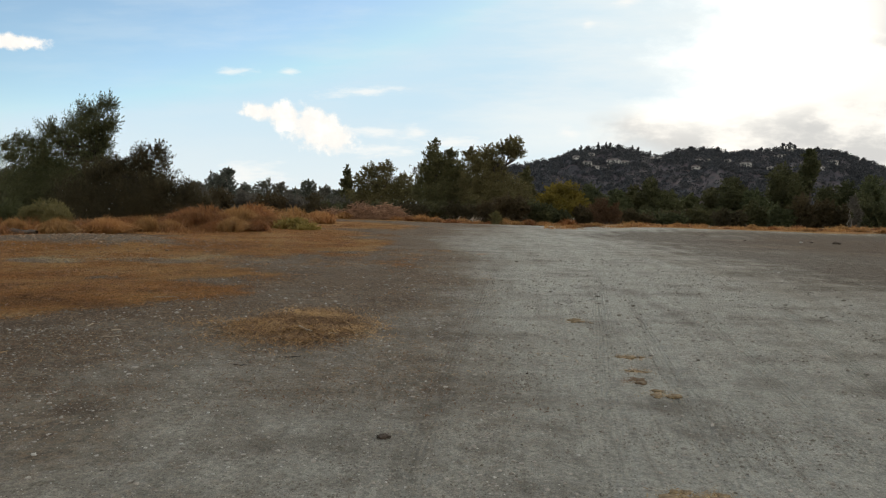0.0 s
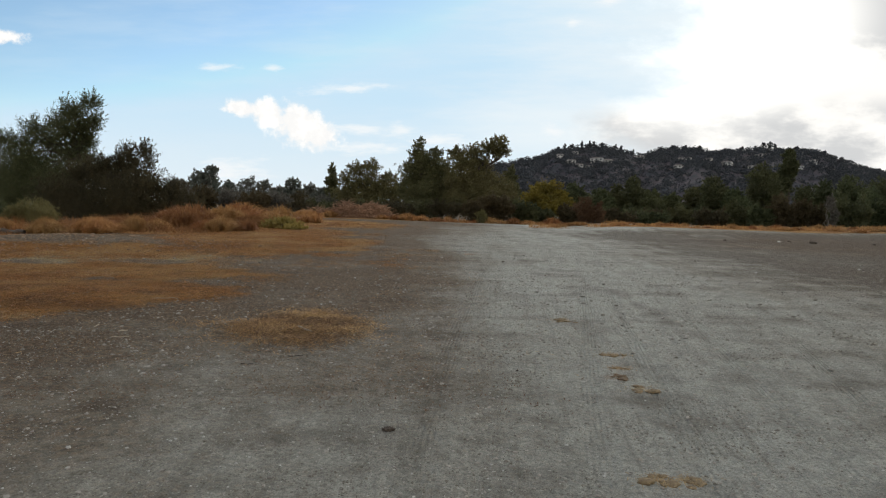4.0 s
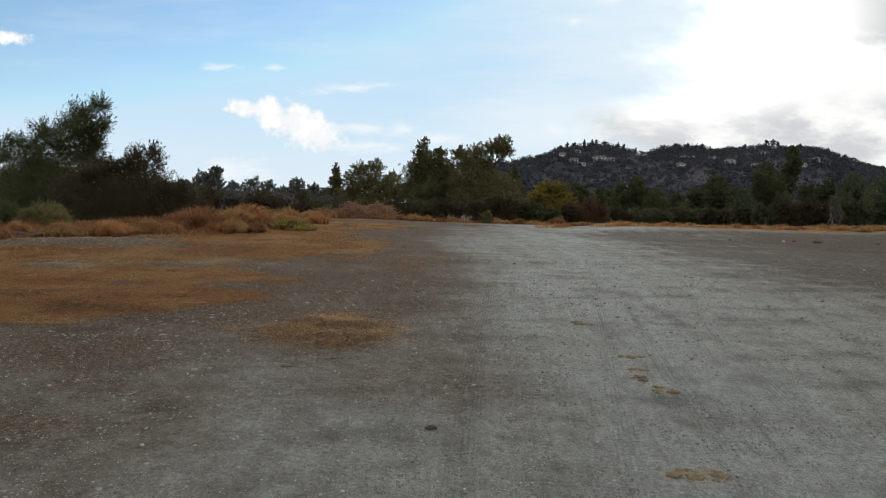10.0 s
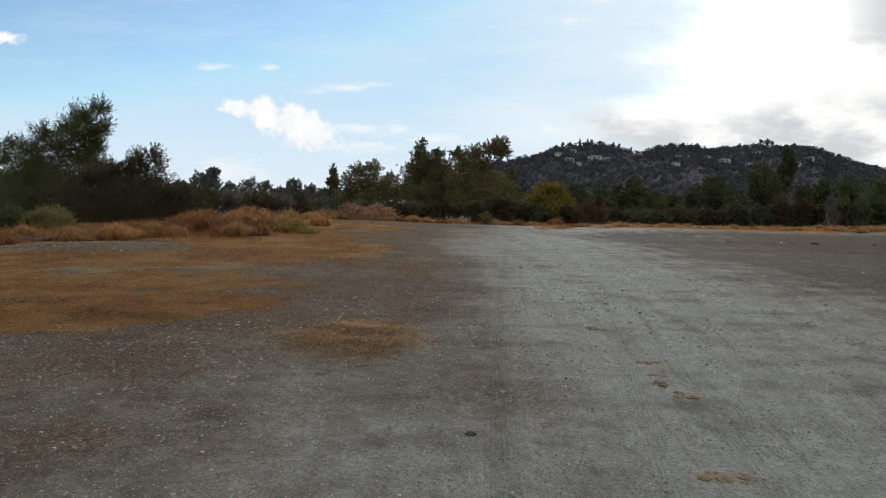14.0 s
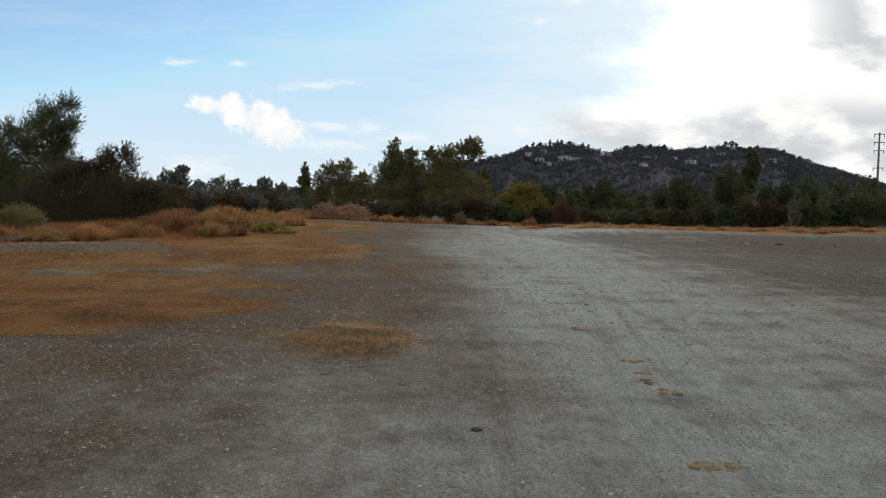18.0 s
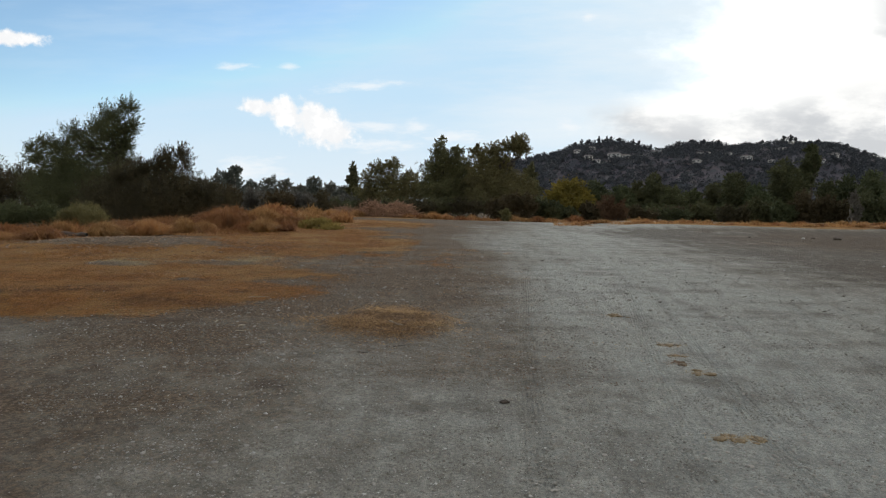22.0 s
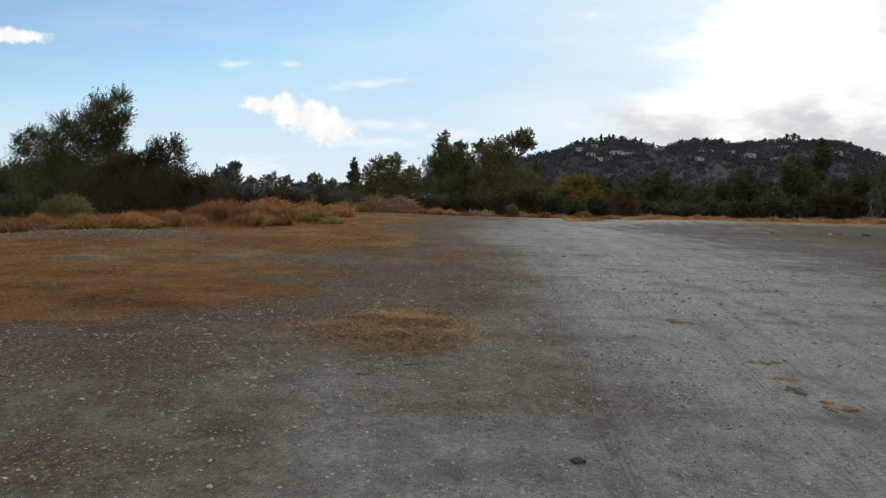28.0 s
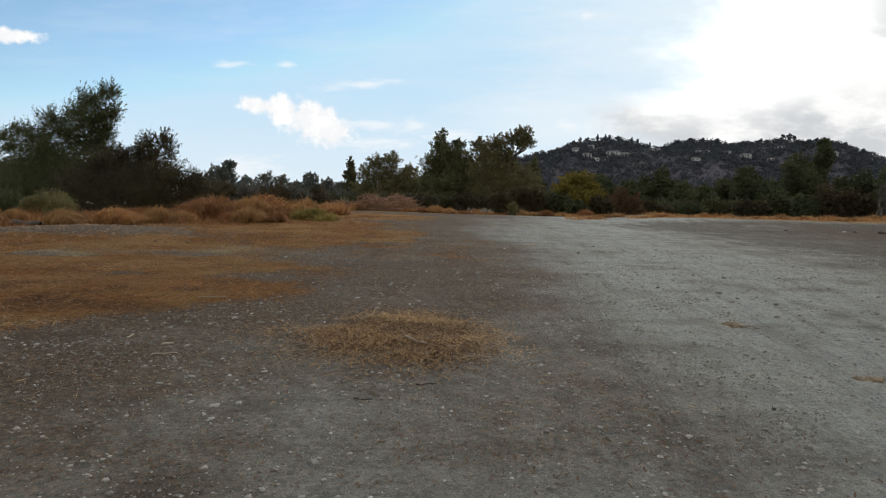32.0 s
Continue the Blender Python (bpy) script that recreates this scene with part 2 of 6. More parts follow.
def crown_points(lobes, n, r, spread=0.4, per=16, shell=0.5, lift=0.5, fat=0.26, lean=0.0):
    """Leaf places and the way each leaf points: sprays of leaves along twigs that reach out and up from inside each lobe."""
    lob = np.array(lobes, float)
    vol = (lob[:, 3] * lob[:, 4] * lob[:, 5]) ** 0.75
    k = r.choice(len(lob), size=max(1, n // per), p=vol / vol.sum())
    d = r.normal(0, 1, (len(k), 3))
    d /= np.linalg.norm(d, axis=1)[:, None]
    rad = r.uniform(0, 1, len(k)) ** shell * 0.92
    rad *= 1 + 0.10 * np.sin(d[:, 0] * 5 + k) + 0.08 * np.sin(d[:, 2] * 7 + 2 * k) + 0.22 * (r.uniform(0, 1, len(k)) > 0.88)
    c = lob[k, :3] + d * rad[:, None] * lob[k, 3:6]
    w = d + r.normal(0, 0.45, (len(k), 3)) + (lean, 0, lift)
    w /= np.linalg.norm(w, axis=1)[:, None]
    size = lob[k, 3:6].mean(1) * spread * r.uniform(0.5, 1.5, len(k))
    t = r.uniform(-0.7, 0.45, (len(k), per))
    thick = fat * (0.6 - t * 0.8)
    p = c[:, None] + w[:, None] * (t * size[:, None])[..., None] + r.normal(0, 1, (len(k), per, 3)) * (thick * size[:, None])[..., None]
    return p.reshape(-1, 3), np.repeat(w, per, 0)


# ---- materials ----
def foliage(name, dark, light, gloss=0.6, glow=0.30):
    m, nt, b = material(name)
    info = nt.nodes.new("ShaderNodeObjectInfo").outputs["Random"]
    geo = nt.nodes.new("ShaderNodeNewGeometry").outputs["Random Per Island"]
    pos = nt.nodes.new("ShaderNodeTexCoord").outputs["Object"]
    patch = ramp(nt, noisy(nt, pos, 0.7, 3), 0.35, 0.7)
    f = mth(nt, "ADD", mth(nt, "MULTIPLY", geo, 0.55), mth(nt, "MULTIPLY", patch, 0.45))
    c = mixc(nt, f, dark, light)
    c = mixc(nt, mth(nt, "MULTIPLY", info, 0.35), c, (light[0] * 1.15, light[1] * 0.85, light[2] * 0.8))
    put(nt, b.inputs["Base Color"], c)
    b.inputs["Roughness"].default_value = gloss
    b.inputs["Specular IOR Level"].default_value = 0.25
    t = nt.nodes.new("ShaderNodeBsdfTranslucent")
    link(nt, c, t.inputs["Color"])
    mx = nt.nodes.new("ShaderNodeMixShader")
    mx.inputs[0].default_value = glow
    link(nt, b.outputs[0], mx.inputs[1]), link(nt, t.outputs[0], mx.inputs[2])
    link(nt, mx.outputs[0], nt.nodes["Material Output"].inputs["Surface"])
    return m


LEAF_WILLOW = foliage("willow leaf", (0.038, 0.052, 0.024), (0.130, 0.148, 0.066))
LEAF_DARK = foliage("dark leaf", (0.036, 0.045, 0.022), (0.128, 0.136, 0.060))
LEAF_OAK = foliage("olive oak leaf", (0.058, 0.062, 0.028), (0.200, 0.192, 0.084))
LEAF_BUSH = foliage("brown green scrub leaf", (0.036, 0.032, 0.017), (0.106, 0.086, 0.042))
LEAF_YELLOW = foliage("yellowing leaf", (0.10, 0.085, 0.018), (0.27, 0.20, 0.035))
LEAF_PALE = foliage("grey green sage leaf", (0.110, 0.105, 0.042), (0.235, 0.205, 0.085))
LEAF_RED = foliage("russet twig leaf", (0.075, 0.042, 0.022), (0.15, 0.085, 0.045))
LEAF_GREY = foliage("grey twig leaf", (0.09, 0.085, 0.07), (0.17, 0.16, 0.13))
# distant leaves lightened and shifted to blue: haze painted into their colour
LEAF_FAR_HAZED = foliage("far wood leaf paled by haze", (0.085, 0.100, 0.085), (0.165, 0.175, 0.140))
# hill leaves: the blue of distance haze is mixed into the colour
LEAF_HILL_HAZED = foliage("hillside oak leaf tinted by haze", (0.043, 0.053, 0.058), (0.070, 0.080, 0.086))
LEAF_SHRUB = foliage("yellow green weed leaf", (0.19, 0.155, 0.045), (0.42, 0.33, 0.10))
GRASS = foliage("dry orange grass", (0.21, 0.105, 0.035), (0.56, 0.345, 0.14), 0.7, 0.3)
STRAW = foliage("dry straw", (0.20, 0.125, 0.05), (0.58, 0.42, 0.20), 0.6, 0.15)
GRASS_RED = foliage("russet dry grass", (0.145, 0.066, 0.028), (0.37, 0.185, 0.070), 0.7, 0.25)
HEAP = foliage("golden heap straw", (0.16, 0.090, 0.032), (0.64, 0.44, 0.19), 0.6, 0.15)
LEAF_BIT = foliage("broken leaf crumb", (0.070, 0.046, 0.027), (0.19, 0.126, 0.072), 0.8, 0.05)
STRAW_RED = foliage("matted orange straw", (0.20, 0.082, 0.022), (0.47, 0.225, 0.064), 0.7, 0.15)


def plain(name, a, b, scale, rough=0.85, bump=0.3, bscale=None, dist=0.01, rnd=0.0):
    m, nt, sh = material(name)
    pos = nt.nodes.new("ShaderNodeTexCoord").outputs["Object"]
    n1 = noisy(nt, pos, scale, 5)
    c = mixc(nt, ramp(nt, n1, 0.3, 0.7), a, b)
    if rnd:
        isl = nt.nodes.new("ShaderNodeNewGeometry").outputs["Random Per Island"]
        c = mixc(nt, mth(nt, "MULTIPLY", isl, rnd), c, (min(1, b[0] * 1.7), min(1, b[1] * 1.7), min(1, b[2] * 1.7)))
    put(nt, sh.inputs["Base Color"], c)
    sh.inputs["Roughness"].default_value = rough
    put(nt, sh.inputs["Normal"], bumped(nt, noisy(nt, pos, bscale or scale * 4, 6), bump, dist))
    return m


BARK = plain("bark", (0.035, 0.028, 0.022), (0.105, 0.084, 0.064), 3.0, 0.9, 0.6)
BARK_GREY = plain("bare grey twig", (0.16, 0.14, 0.12), (0.30, 0.27, 0.23), 3.0)
BRUSH = plain("cut brush twig", (0.17, 0.095, 0.055), (0.34, 0.20, 0.12), 2.0, 0.9, 0.3, rnd=0.4)
LOG = plain("bleached wood", (0.26, 0.21, 0.15), (0.45, 0.38, 0.28), 4.0, 0.8, 0.5)
STONE = plain("pebble", (0.15, 0.134, 0.110), (0.33, 0.302, 0.258), 20.0, 0.8, 0.3, rnd=0.5)
CRUMB = plain("dry soil crumb", (0.110, 0.096, 0.074), (0.230, 0.208, 0.168), 20.0, 0.9, 0.3, rnd=0.25)
SPOIL = plain("brown rubble", (0.19, 0.122, 0.074), (0.35, 0.240, 0.150), 12.0, 0.9, 0.3, rnd=0.12)
CHAFF = foliage("dark chaff", (0.09, 0.05, 0.022), (0.24, 0.14, 0.06), 0.7, 0.1)
STONE_PALE = plain("pale stone", (0.42, 0.40, 0.355), (0.62, 0.595, 0.54), 30.0, 0.75, 0.3)
DUNG = plain("dried dung", (0.075, 0.05, 0.028), (0.16, 0.11, 0.058), 25.0, 0.95, 0.8, 90.0, 0.01)
DUNG_PALE = plain("crumbled straw dung", (0.13, 0.088, 0.045), (0.26, 0.19, 0.10), 30.0, 0.95, 0.8, 120.0, 0.01)
CLOD = plain("dark dried clod", (0.045, 0.034, 0.025), (0.10, 0.075, 0.055), 22.0, 0.95, 0.9, 70.0, 0.01)
WALLS = plain("pale stucco", (0.50, 0.48, 0.44), (0.66, 0.63, 0.58), 0.3, 0.9, 0.1)
ROOFS = plain("weathered roof", (0.10, 0.082, 0.075), (0.17, 0.140, 0.125), 0.5, 0.9, 0.2)
GLASSY = plain("dark window glass", (0.03, 0.035, 0.04), (0.05, 0.055, 0.06), 0.3, 0.1, 0.0)
POLE = plain("weathered steel pole", (0.10, 0.095, 0.09), (0.16, 0.15, 0.14), 0.4, 0.6, 0.1)

# ---- ground sheet ----
GX, GY = -0.3, -2.0  # middle of the sheet's rings, under the camera's path
ang = np.unique(np.concatenate([np.linspace(-50, 50, 440), np.linspace(50, 310, 70)]))[:-1]
rad = np.concatenate([[0.25], np.geomspace(0.6, 130, 380), np.geomspace(150, 4000, 24)])
AA, RR = np.meshgrid(np.radians(ang), rad)
gx, gy = GX + RR * np.sin(AA), GY + RR * np.cos(AA)
gz = ground_z(gx, gy)


def blob(x, y, cx, cy, rx, ry, turn=0.0):
    c, s = math.cos(radians(turn)), math.sin(radians(turn))
    a, b = (x - cx) * c + (y - cy) * s, (y - cy) * c - (x - cx) * s
    return 1 - np.hypot(a / rx, b / ry)


def straw_field(x, y):
    """Where matted orange straw lies."""
    w = 0.20 * waves(x * 1.3, y * 1.3, 0.8) + 0.16 * waves(x * 3.1, y * 3.1, 0.7) + 0.10 * waves(x * 8, y * 8 + 3, 0.8)
    a = np.maximum(blob(x, y, -7.0, 9.25, 3.9, 2.35, 13), blob(x, y, -10.0, 12.0, 3.0, 2.3))
    a = np.maximum(a, blob(x, y, -12.6, 15.0, 3.6, 4.4, 20))
    a = np.maximum(a, blob(x, y, -6.1, 22.8, 4.3, 5.6, 18))
    a = np.maximum(a, blob(x, y, -9.8, 29.0, 7.0, 5.0))
    a = np.maximum(a, blob(x, y, -17.5, 24.0, 5.0, 8.0))
    a = np.maximum(a, 0.45 * blob(x, y, -5.8, 12.6, 2.8, 1.8))
    a = np.maximum(a, 0.20 * blob(x, y, -9.5, 17.0, 6.0, 4.5))
    a = a - 0.4 * np.maximum(blob(x, y, -8.9, 13.7, 1.1, 0.9), 0) - 0.4 * np.maximum(blob(x, y, -11.2, 19.2, 3.6, 2.6), 0)
    a = np.maximum(a, blob(x, y, -10.5, 40.0, 9.0, 9.0))
    a = np.maximum(a, blob(x, y, -1.5, 56.0, 14.0, 4.0))
    a = np.maximum(a, 1.2 - np.abs(y - 45.0 + 0.12 * (x - 22)) / 2.2 - 2 * sstep(15, 10, x))
    return np.clip((a + 0.6 * w + 0.12) * 2.6, 0, 1)


def pale_field(x, y):
    """Thin bleached straw."""
    w = 0.3 * waves(x * 1.1 + 4, y * 1.1, 0.6)
    a = np.maximum(blob(x, y, -6.9, 12.1, 1.6, 0.8), 0.9 * blob(x, y, -5.6, 7.6, 0.9, 0.35, 4))
    a = np.maximum(a, 0.55 * blob(x, y, -8.4, 15.4, 4.4, 3.2))
    a = np.maximum(a, 0.4 * blob(x, y, -1.66, 7.5, 0.9, 1.1))
    return np.clip((a + w) * 2.2, 0, 1)


def litter_field(x, y):
    """Dark trampled leaf litter and horse-dung crumbs: most of the ground beside the driven strip."""
    x = x + 1.5 * waves(y * 0.5 + 3, x * 0.2, 1.0) * sstep(6, 16, y) + 0.5 * waves(x * 1.2, y * 0.9 + 11, 1.0)
    w = 0.26 * waves(x * 0.9 + 2, y * 0.9, 0.9) + 0.22 * waves(x * 2.6, y * 2.6 + 7, 0.8) + 0.14 * waves(x * 7, y * 7 + 2, 0.8)
    w = w * (0.35 + 0.65 * sstep(1.4, -2.6, x - 0.10 * y))
    side = 0.85 * sstep(3.4, -4.6, x - 0.11 * y + 0.8) * sstep(3.0, 7.5, y - 0.10 * x)
    a = np.maximum(side, blob(x, y, -2.1, 11.4, 2.6, 4.6, -14))
    a = np.maximum(a, 0.62 * blob(x, y, -0.8, 22, 5.0, 11.5, -8))
    a = np.maximum(a, 0.55 * sstep(-0.9, -3.2, x))
    a = np.maximum(a, 1.3 * blob(x, y, 22.0, 31.0, 14.0, 12.0))
    a = np.maximum(a, 1.0 * blob(x, y, 14.0, 38.4, 7.0, 2.4, -3))
    a = np.maximum(a, 0.5 * blob(x, y, 11.0, 15.5, 4.0, 4.0))
    a = np.maximum(a, 1.4 * sstep(52, 60, y))
    a = np.maximum(a, 0.9 * blob(x, y, -11, 19.4, 5.0, 3.4))
    return np.clip((a + w) * 1.2, 0, 1) * (1 - 0.96 * road_field(x, y) * sstep(-3.6, 1.8, x - 0.03 * y))


def rot_field(x, y):
    """Dark rotten patches in the straw."""
    w = 0.30 * waves(x * 2.0, y * 4.0, 0.6) + 0.2 * waves(x * 6, y * 6, 0.8)
    a = np.maximum(blob(x, y, -7.6, 9.5, 2.0, 0.8, 20), 0.6 * blob(x, y, -5.4, 8.6, 1.4, 0.7))
    a = np.maximum(a, 0.5 * blob(x, y, -6, 20, 3.0, 1.2))
    a = np.maximum(a, (0.80 + 0.4 * waves(x * 0.5, y * 0.9, 1.0)) * sstep(5.0, 12.0, x) * sstep(7, 16, y) * sstep(42, 38.5, y))
    a = np.maximum(a, 0.7 * blob(x, y, 14.5, 38.4, 8.0, 1.8, -3))
    return np.clip((a + w) * 1.5, 0, 1)


def road_field(x, y):
    """The pale driven strip that runs up to the crest."""
    mid = 1.2 + 0.14 * y + 0.0014 * y * y
    half = 2.4 + 0.09 * y
    off = x - mid
    f = 1 - np.where(off < 0, -off / (half + 0.6), off / (half * 1.5 + 0.8)) + 0.22 * waves(x, y * 0.35, 0.8) + 0.20 * waves(x * 2.3 + 5, y * 0.9, 0.6)
    f = np.maximum(f, 0.55 * blob(x, y, -4.4, 15.2, 2.6, 0.8, 6))
    return sstep(-0.5, 1.15, f) * sstep(72, 54, y)


nr, na = gx.shape
idx = np.arange(nr * na).reshape(nr, na)
nxt = np.roll(idx, -1, 1)
gf = np.stack([idx[:-1], idx[1:], nxt[1:], nxt[:-1]], -1).reshape(-1, 4)[:, ::-1]
gv = np.stack([gx, gy, gz], -1).reshape(-1, 3)

DIRT, nt, sh = material("trampled dirt")
pos = nt.nodes.new("ShaderNodeTexCoord").outputs["Object"]


def att(name):
    n = nt.nodes.new("ShaderNodeAttribute")
    n.attribute_name = name
    return n.outputs["Fac"]


n_big, n_mid, n_fine, n_grit = noisy(nt, pos, 0.5, 5), noisy(nt, pos, 3.2, 6, 0.6), noisy(nt, pos, 26.0, 6, 0.65), noisy(nt, pos, 110.0, 4, 0.6)
n_break = noisy(nt, pos, 7.5, 8, 0.74)
vor = nt.nodes.new("ShaderNodeTexVoronoi")
put(nt, vor.inputs["Vector"], pos)
vor.inputs["Scale"].default_value = 46.0
vor2 = nt.nodes.new("ShaderNodeTexVoronoi")
put(nt, vor2.inputs["Vector"], pos)
vor2.inputs["Scale"].default_value = 17.0
dirt = mixc(nt, ramp(nt, n_mid, 0.32, 0.68), (0.206, 0.186, 0.152), (0.300, 0.278, 0.232))
dirt = mixc(nt, ramp(nt, n_big, 0.4, 0.65, 0.0, 0.4), dirt, (0.200, 0.174, 0.140))
road = mth(nt, "MULTIPLY", att("road"), ramp(nt, n_break, 0.3, 0.6, 0.80, 1.0))
dirt = mixc(nt, road, dirt, mixc(nt, ramp(nt, n_mid, 0.3, 0.7), (0.378, 0.374, 0.334), (0.440, 0.437, 0.394)))
lane = nt.nodes.new("ShaderNodeCombineXYZ")
put(nt, lane.inputs[0], att("lane"))
sep_p = nt.nodes.new("ShaderNodeSeparateXYZ")
link(nt, pos, sep_p.inputs[0])
put(nt, lane.inputs[1], mth(nt, "MULTIPLY", sep_p.outputs[1], 0.022))
rut = noisy(nt, lane.outputs[0], 17.0, 8, 0.78)
rut_f = mth(nt, "MULTIPLY", att("road"), ramp(nt, n_big, 0.25, 0.6, 0.5, 1.0))
dirt = mixc(nt, mth(nt, "MULTIPLY", rut_f, ramp(nt, rut, 0.50, 0.66, 0.0, 0.6)), dirt, (0.20, 0.185, 0.155))
dirt = mixc(nt, mth(nt, "MULTIPLY", rut_f, ramp(nt, rut, 0.47, 0.35, 0.0, 0.85)), dirt, (0.44, 0.42, 0.375))
lit_m = ramp(nt, mth(nt, "ADD", att("litter"), mth(nt, "MULTIPLY", mth(nt, "SUBTRACT", mth(nt, "ADD", n_break, n_fine), 1.0), 1.5)), -0.15, 1.05)
litc = mixc(nt, ramp(nt, n_fine, 0.35, 0.65), (0.086, 0.057, 0.036), (0.182, 0.128, 0.084))
dirt = mixc(nt, mth(nt, "MULTIPLY", lit_m, 0.9), dirt, litc)
dirt = mixc(nt, mth(nt, "MULTIPLY", att("rot"), mth(nt, "MULTIPLY", ramp(nt, n_fine, 0.25, 0.6, 0.5, 1.0), ramp(nt, n_break, 0.30, 0.62, 0.45, 1.0))), dirt, (0.078, 0.060, 0.046))
thread = noisy(nt, stretched(nt, pos, (22.0, 60.0, 40.0), (0, 0, 0.3)), 1.0, 4, 0.7, 2.5)
pale_m = ramp(nt, mth(nt, "ADD", att("pale"), mth(nt, "MULTIPLY", mth(nt, "SUBTRACT", thread, 0.5), 2.0)), 0.35, 0.9)
dirt = mixc(nt, mth(nt, "MULTIPLY", pale_m, 0.62), dirt, mixc(nt, thread, (0.26, 0.19, 0.09), (0.56, 0.43, 0.22)))
straw_m = ramp(nt, mth(nt, "ADD", att("straw"), mth(nt, "MULTIPLY", mth(nt, "SUBTRACT", mth(nt, "ADD", n_break, n_fine), 1.0), 1.0)), 0.15, 0.80)
strawc = mixc(nt, ramp(nt, thread, 0.32, 0.68), (0.14, 0.055, 0.016), (0.43, 0.195, 0.050))
strawc = mixc(nt, ramp(nt, n_big, 0.42, 0.62, 0.0, 0.6), strawc, (0.48, 0.30, 0.12))
strawc = mixc(nt, ramp(nt, n_break, 0.54, 0.70, 0.0, 0.75), strawc, (0.13, 0.065, 0.028))
strawc = mixc(nt, mth(nt, "MULTIPLY", att("rot"), ramp(nt, n_fine, 0.3, 0.55, 0.3, 0.9)), strawc, (0.085, 0.045, 0.022))
dirt = mixc(nt, mth(nt, "MULTIPLY", straw_m, 0.95), dirt, strawc)
mott = ramp(nt, noisy(nt, pos, 6.5, 7, 0.68), 0.3, 0.7, 0.90, 1.10)
dirt = mixc(nt, 1.0, dirt, mixc(nt, ramp(nt, mott, 0.0, 2.0, 0.0, 1.0, False), (0, 0, 0), (1.98, 2.0, 1.95)), "MULTIPLY")
blot = ramp(nt, noisy(nt, pos, 9.0, 7, 0.7), 0.52, 0.66)
dirt = mixc(nt, mth(nt, "MULTIPLY", blot, mth(nt, "SUBTRACT", 0.5, mth(nt, "MULTIPLY", att("road"), 0.40))), dirt, (0.105, 0.084, 0.060))
# grit: scattered pale and dark grains
pick = nt.nodes.new("ShaderNodeSeparateColor")
link(nt, vor.outputs["Color"], pick.inputs[0])
grain = mth(nt, "MULTIPLY", ramp(nt, vor.outputs["Distance"], 0.26, 0.12), ramp(nt, pick.outputs[0], 0.82, 0.86))
grain_d = mth(nt, "MULTIPLY", ramp(nt, vor.outputs["Distance"], 0.34, 0.15), ramp(nt, pick.outputs[0], 0.22, 0.16))
dirt = mixc(nt, mth(nt, "MULTIPLY", grain, mth(nt, "SUBTRACT", 1.0, straw_m)), dirt, (0.52, 0.49, 0.43))
dirt = mixc(nt, mth(nt, "MULTIPLY", grain_d, 0.8), dirt, (0.10, 0.082, 0.062))
speck = mth(nt, "MULTIPLY", ramp(nt, n_grit, 0.30, 0.70, 0.74, 1.27), ramp(nt, n_fine, 0.3, 0.7, 0.76, 1.24))
dirt = mixc(nt, 1.0, dirt, mixc(nt, ramp(nt, speck, 0.0, 2.0, 0.0, 1.0, False), (0, 0, 0), (2, 2, 2)), "MULTIPLY")
put(nt, sh.inputs["Base Color"], dirt)
sh.inputs["Roughness"].default_value = 0.95
sh.inputs["Specular IOR Level"].default_value = 0.06
# relief: lumps, grit and the tread of tyres
tr = att("tread")
rib = mth(nt, "SINE", mth(nt, "MULTIPLY", att("across"), 150.0))
tread_h = mth(nt, "MULTIPLY", mth(nt, "MULTIPLY", rib, tr), mth(nt, "MULTIPLY", ramp(nt, n_mid, 0.38, 0.56), ramp(nt, n_break, 0.32, 0.52)))
h = mth(nt, "ADD", mth(nt, "MULTIPLY", n_fine, 1.0), mth(nt, "MULTIPLY", n_mid, 0.55))
h = mth(nt, "ADD", h, mth(nt, "MULTIPLY", n_grit, 0.50))
h = mth(nt, "SUBTRACT", h, mth(nt, "MULTIPLY", mth(nt, "MULTIPLY", rut, rut_f), 1.6))
h = mth(nt, "ADD", h, mth(nt, "MULTIPLY", ramp(nt, vor2.outputs["Distance"], 0.36, 0.1), 0.42))
h = mth(nt, "ADD", h, mth(nt, "MULTIPLY", grain, 0.45))
h = mth(nt, "ADD", h, mth(nt, "MULTIPLY", mth(nt, "MULTIPLY", thread, straw_m), 1.2))
h = mth(nt, "ADD", h, mth(nt, "MULTIPLY", tread_h, 0.32))
put(nt, sh.inputs["Normal"], bumped(nt, h, 1.0, 0.035))

# tyre tracks: lines that all lead up to the crest, each given by its place across the road at two distances
TRACKS = ((-0.15, 3.8, 0.43, 8.5), (0.96, 3.3, 1.8, 6.9), (1.62, 3.3, 2.35, 6.9), (2.5, 3.3, 3.3, 6.9), (3.4, 4.2, 5.2, 9.5), (4.3, 5.0, 6.4, 10.5))
tread, across = np.zeros_like(gx), np.zeros_like(gx)
for x0, y0, x1, y1 in TRACKS:
    line = x0 + (x1 - x0) * (gy - y0) / (y1 - y0) + 0.05 * waves(gy * 0.7 + x0, gy * 0, 1.0)
    off = gx - line
    near = np.clip(1.6 - np.abs(off) / 0.10, 0, 1) * sstep(26, 10, gy)
    across = np.where(near > tread, off, across)
    tread = np.maximum(tread, near)
    gv[:, 2] -= (0.006 * np.clip(1.2 - np.abs(off) / 0.13, 0, 1) * sstep(30, 8, gy)).ravel()
    gv[:, 2] += (0.004 * np.exp(-((np.abs(off) - 0.17) / 0.05) ** 2) * sstep(30, 8, gy)).ravel()
ground_me = quick_mesh("ground", gv, gf, DIRT, True)
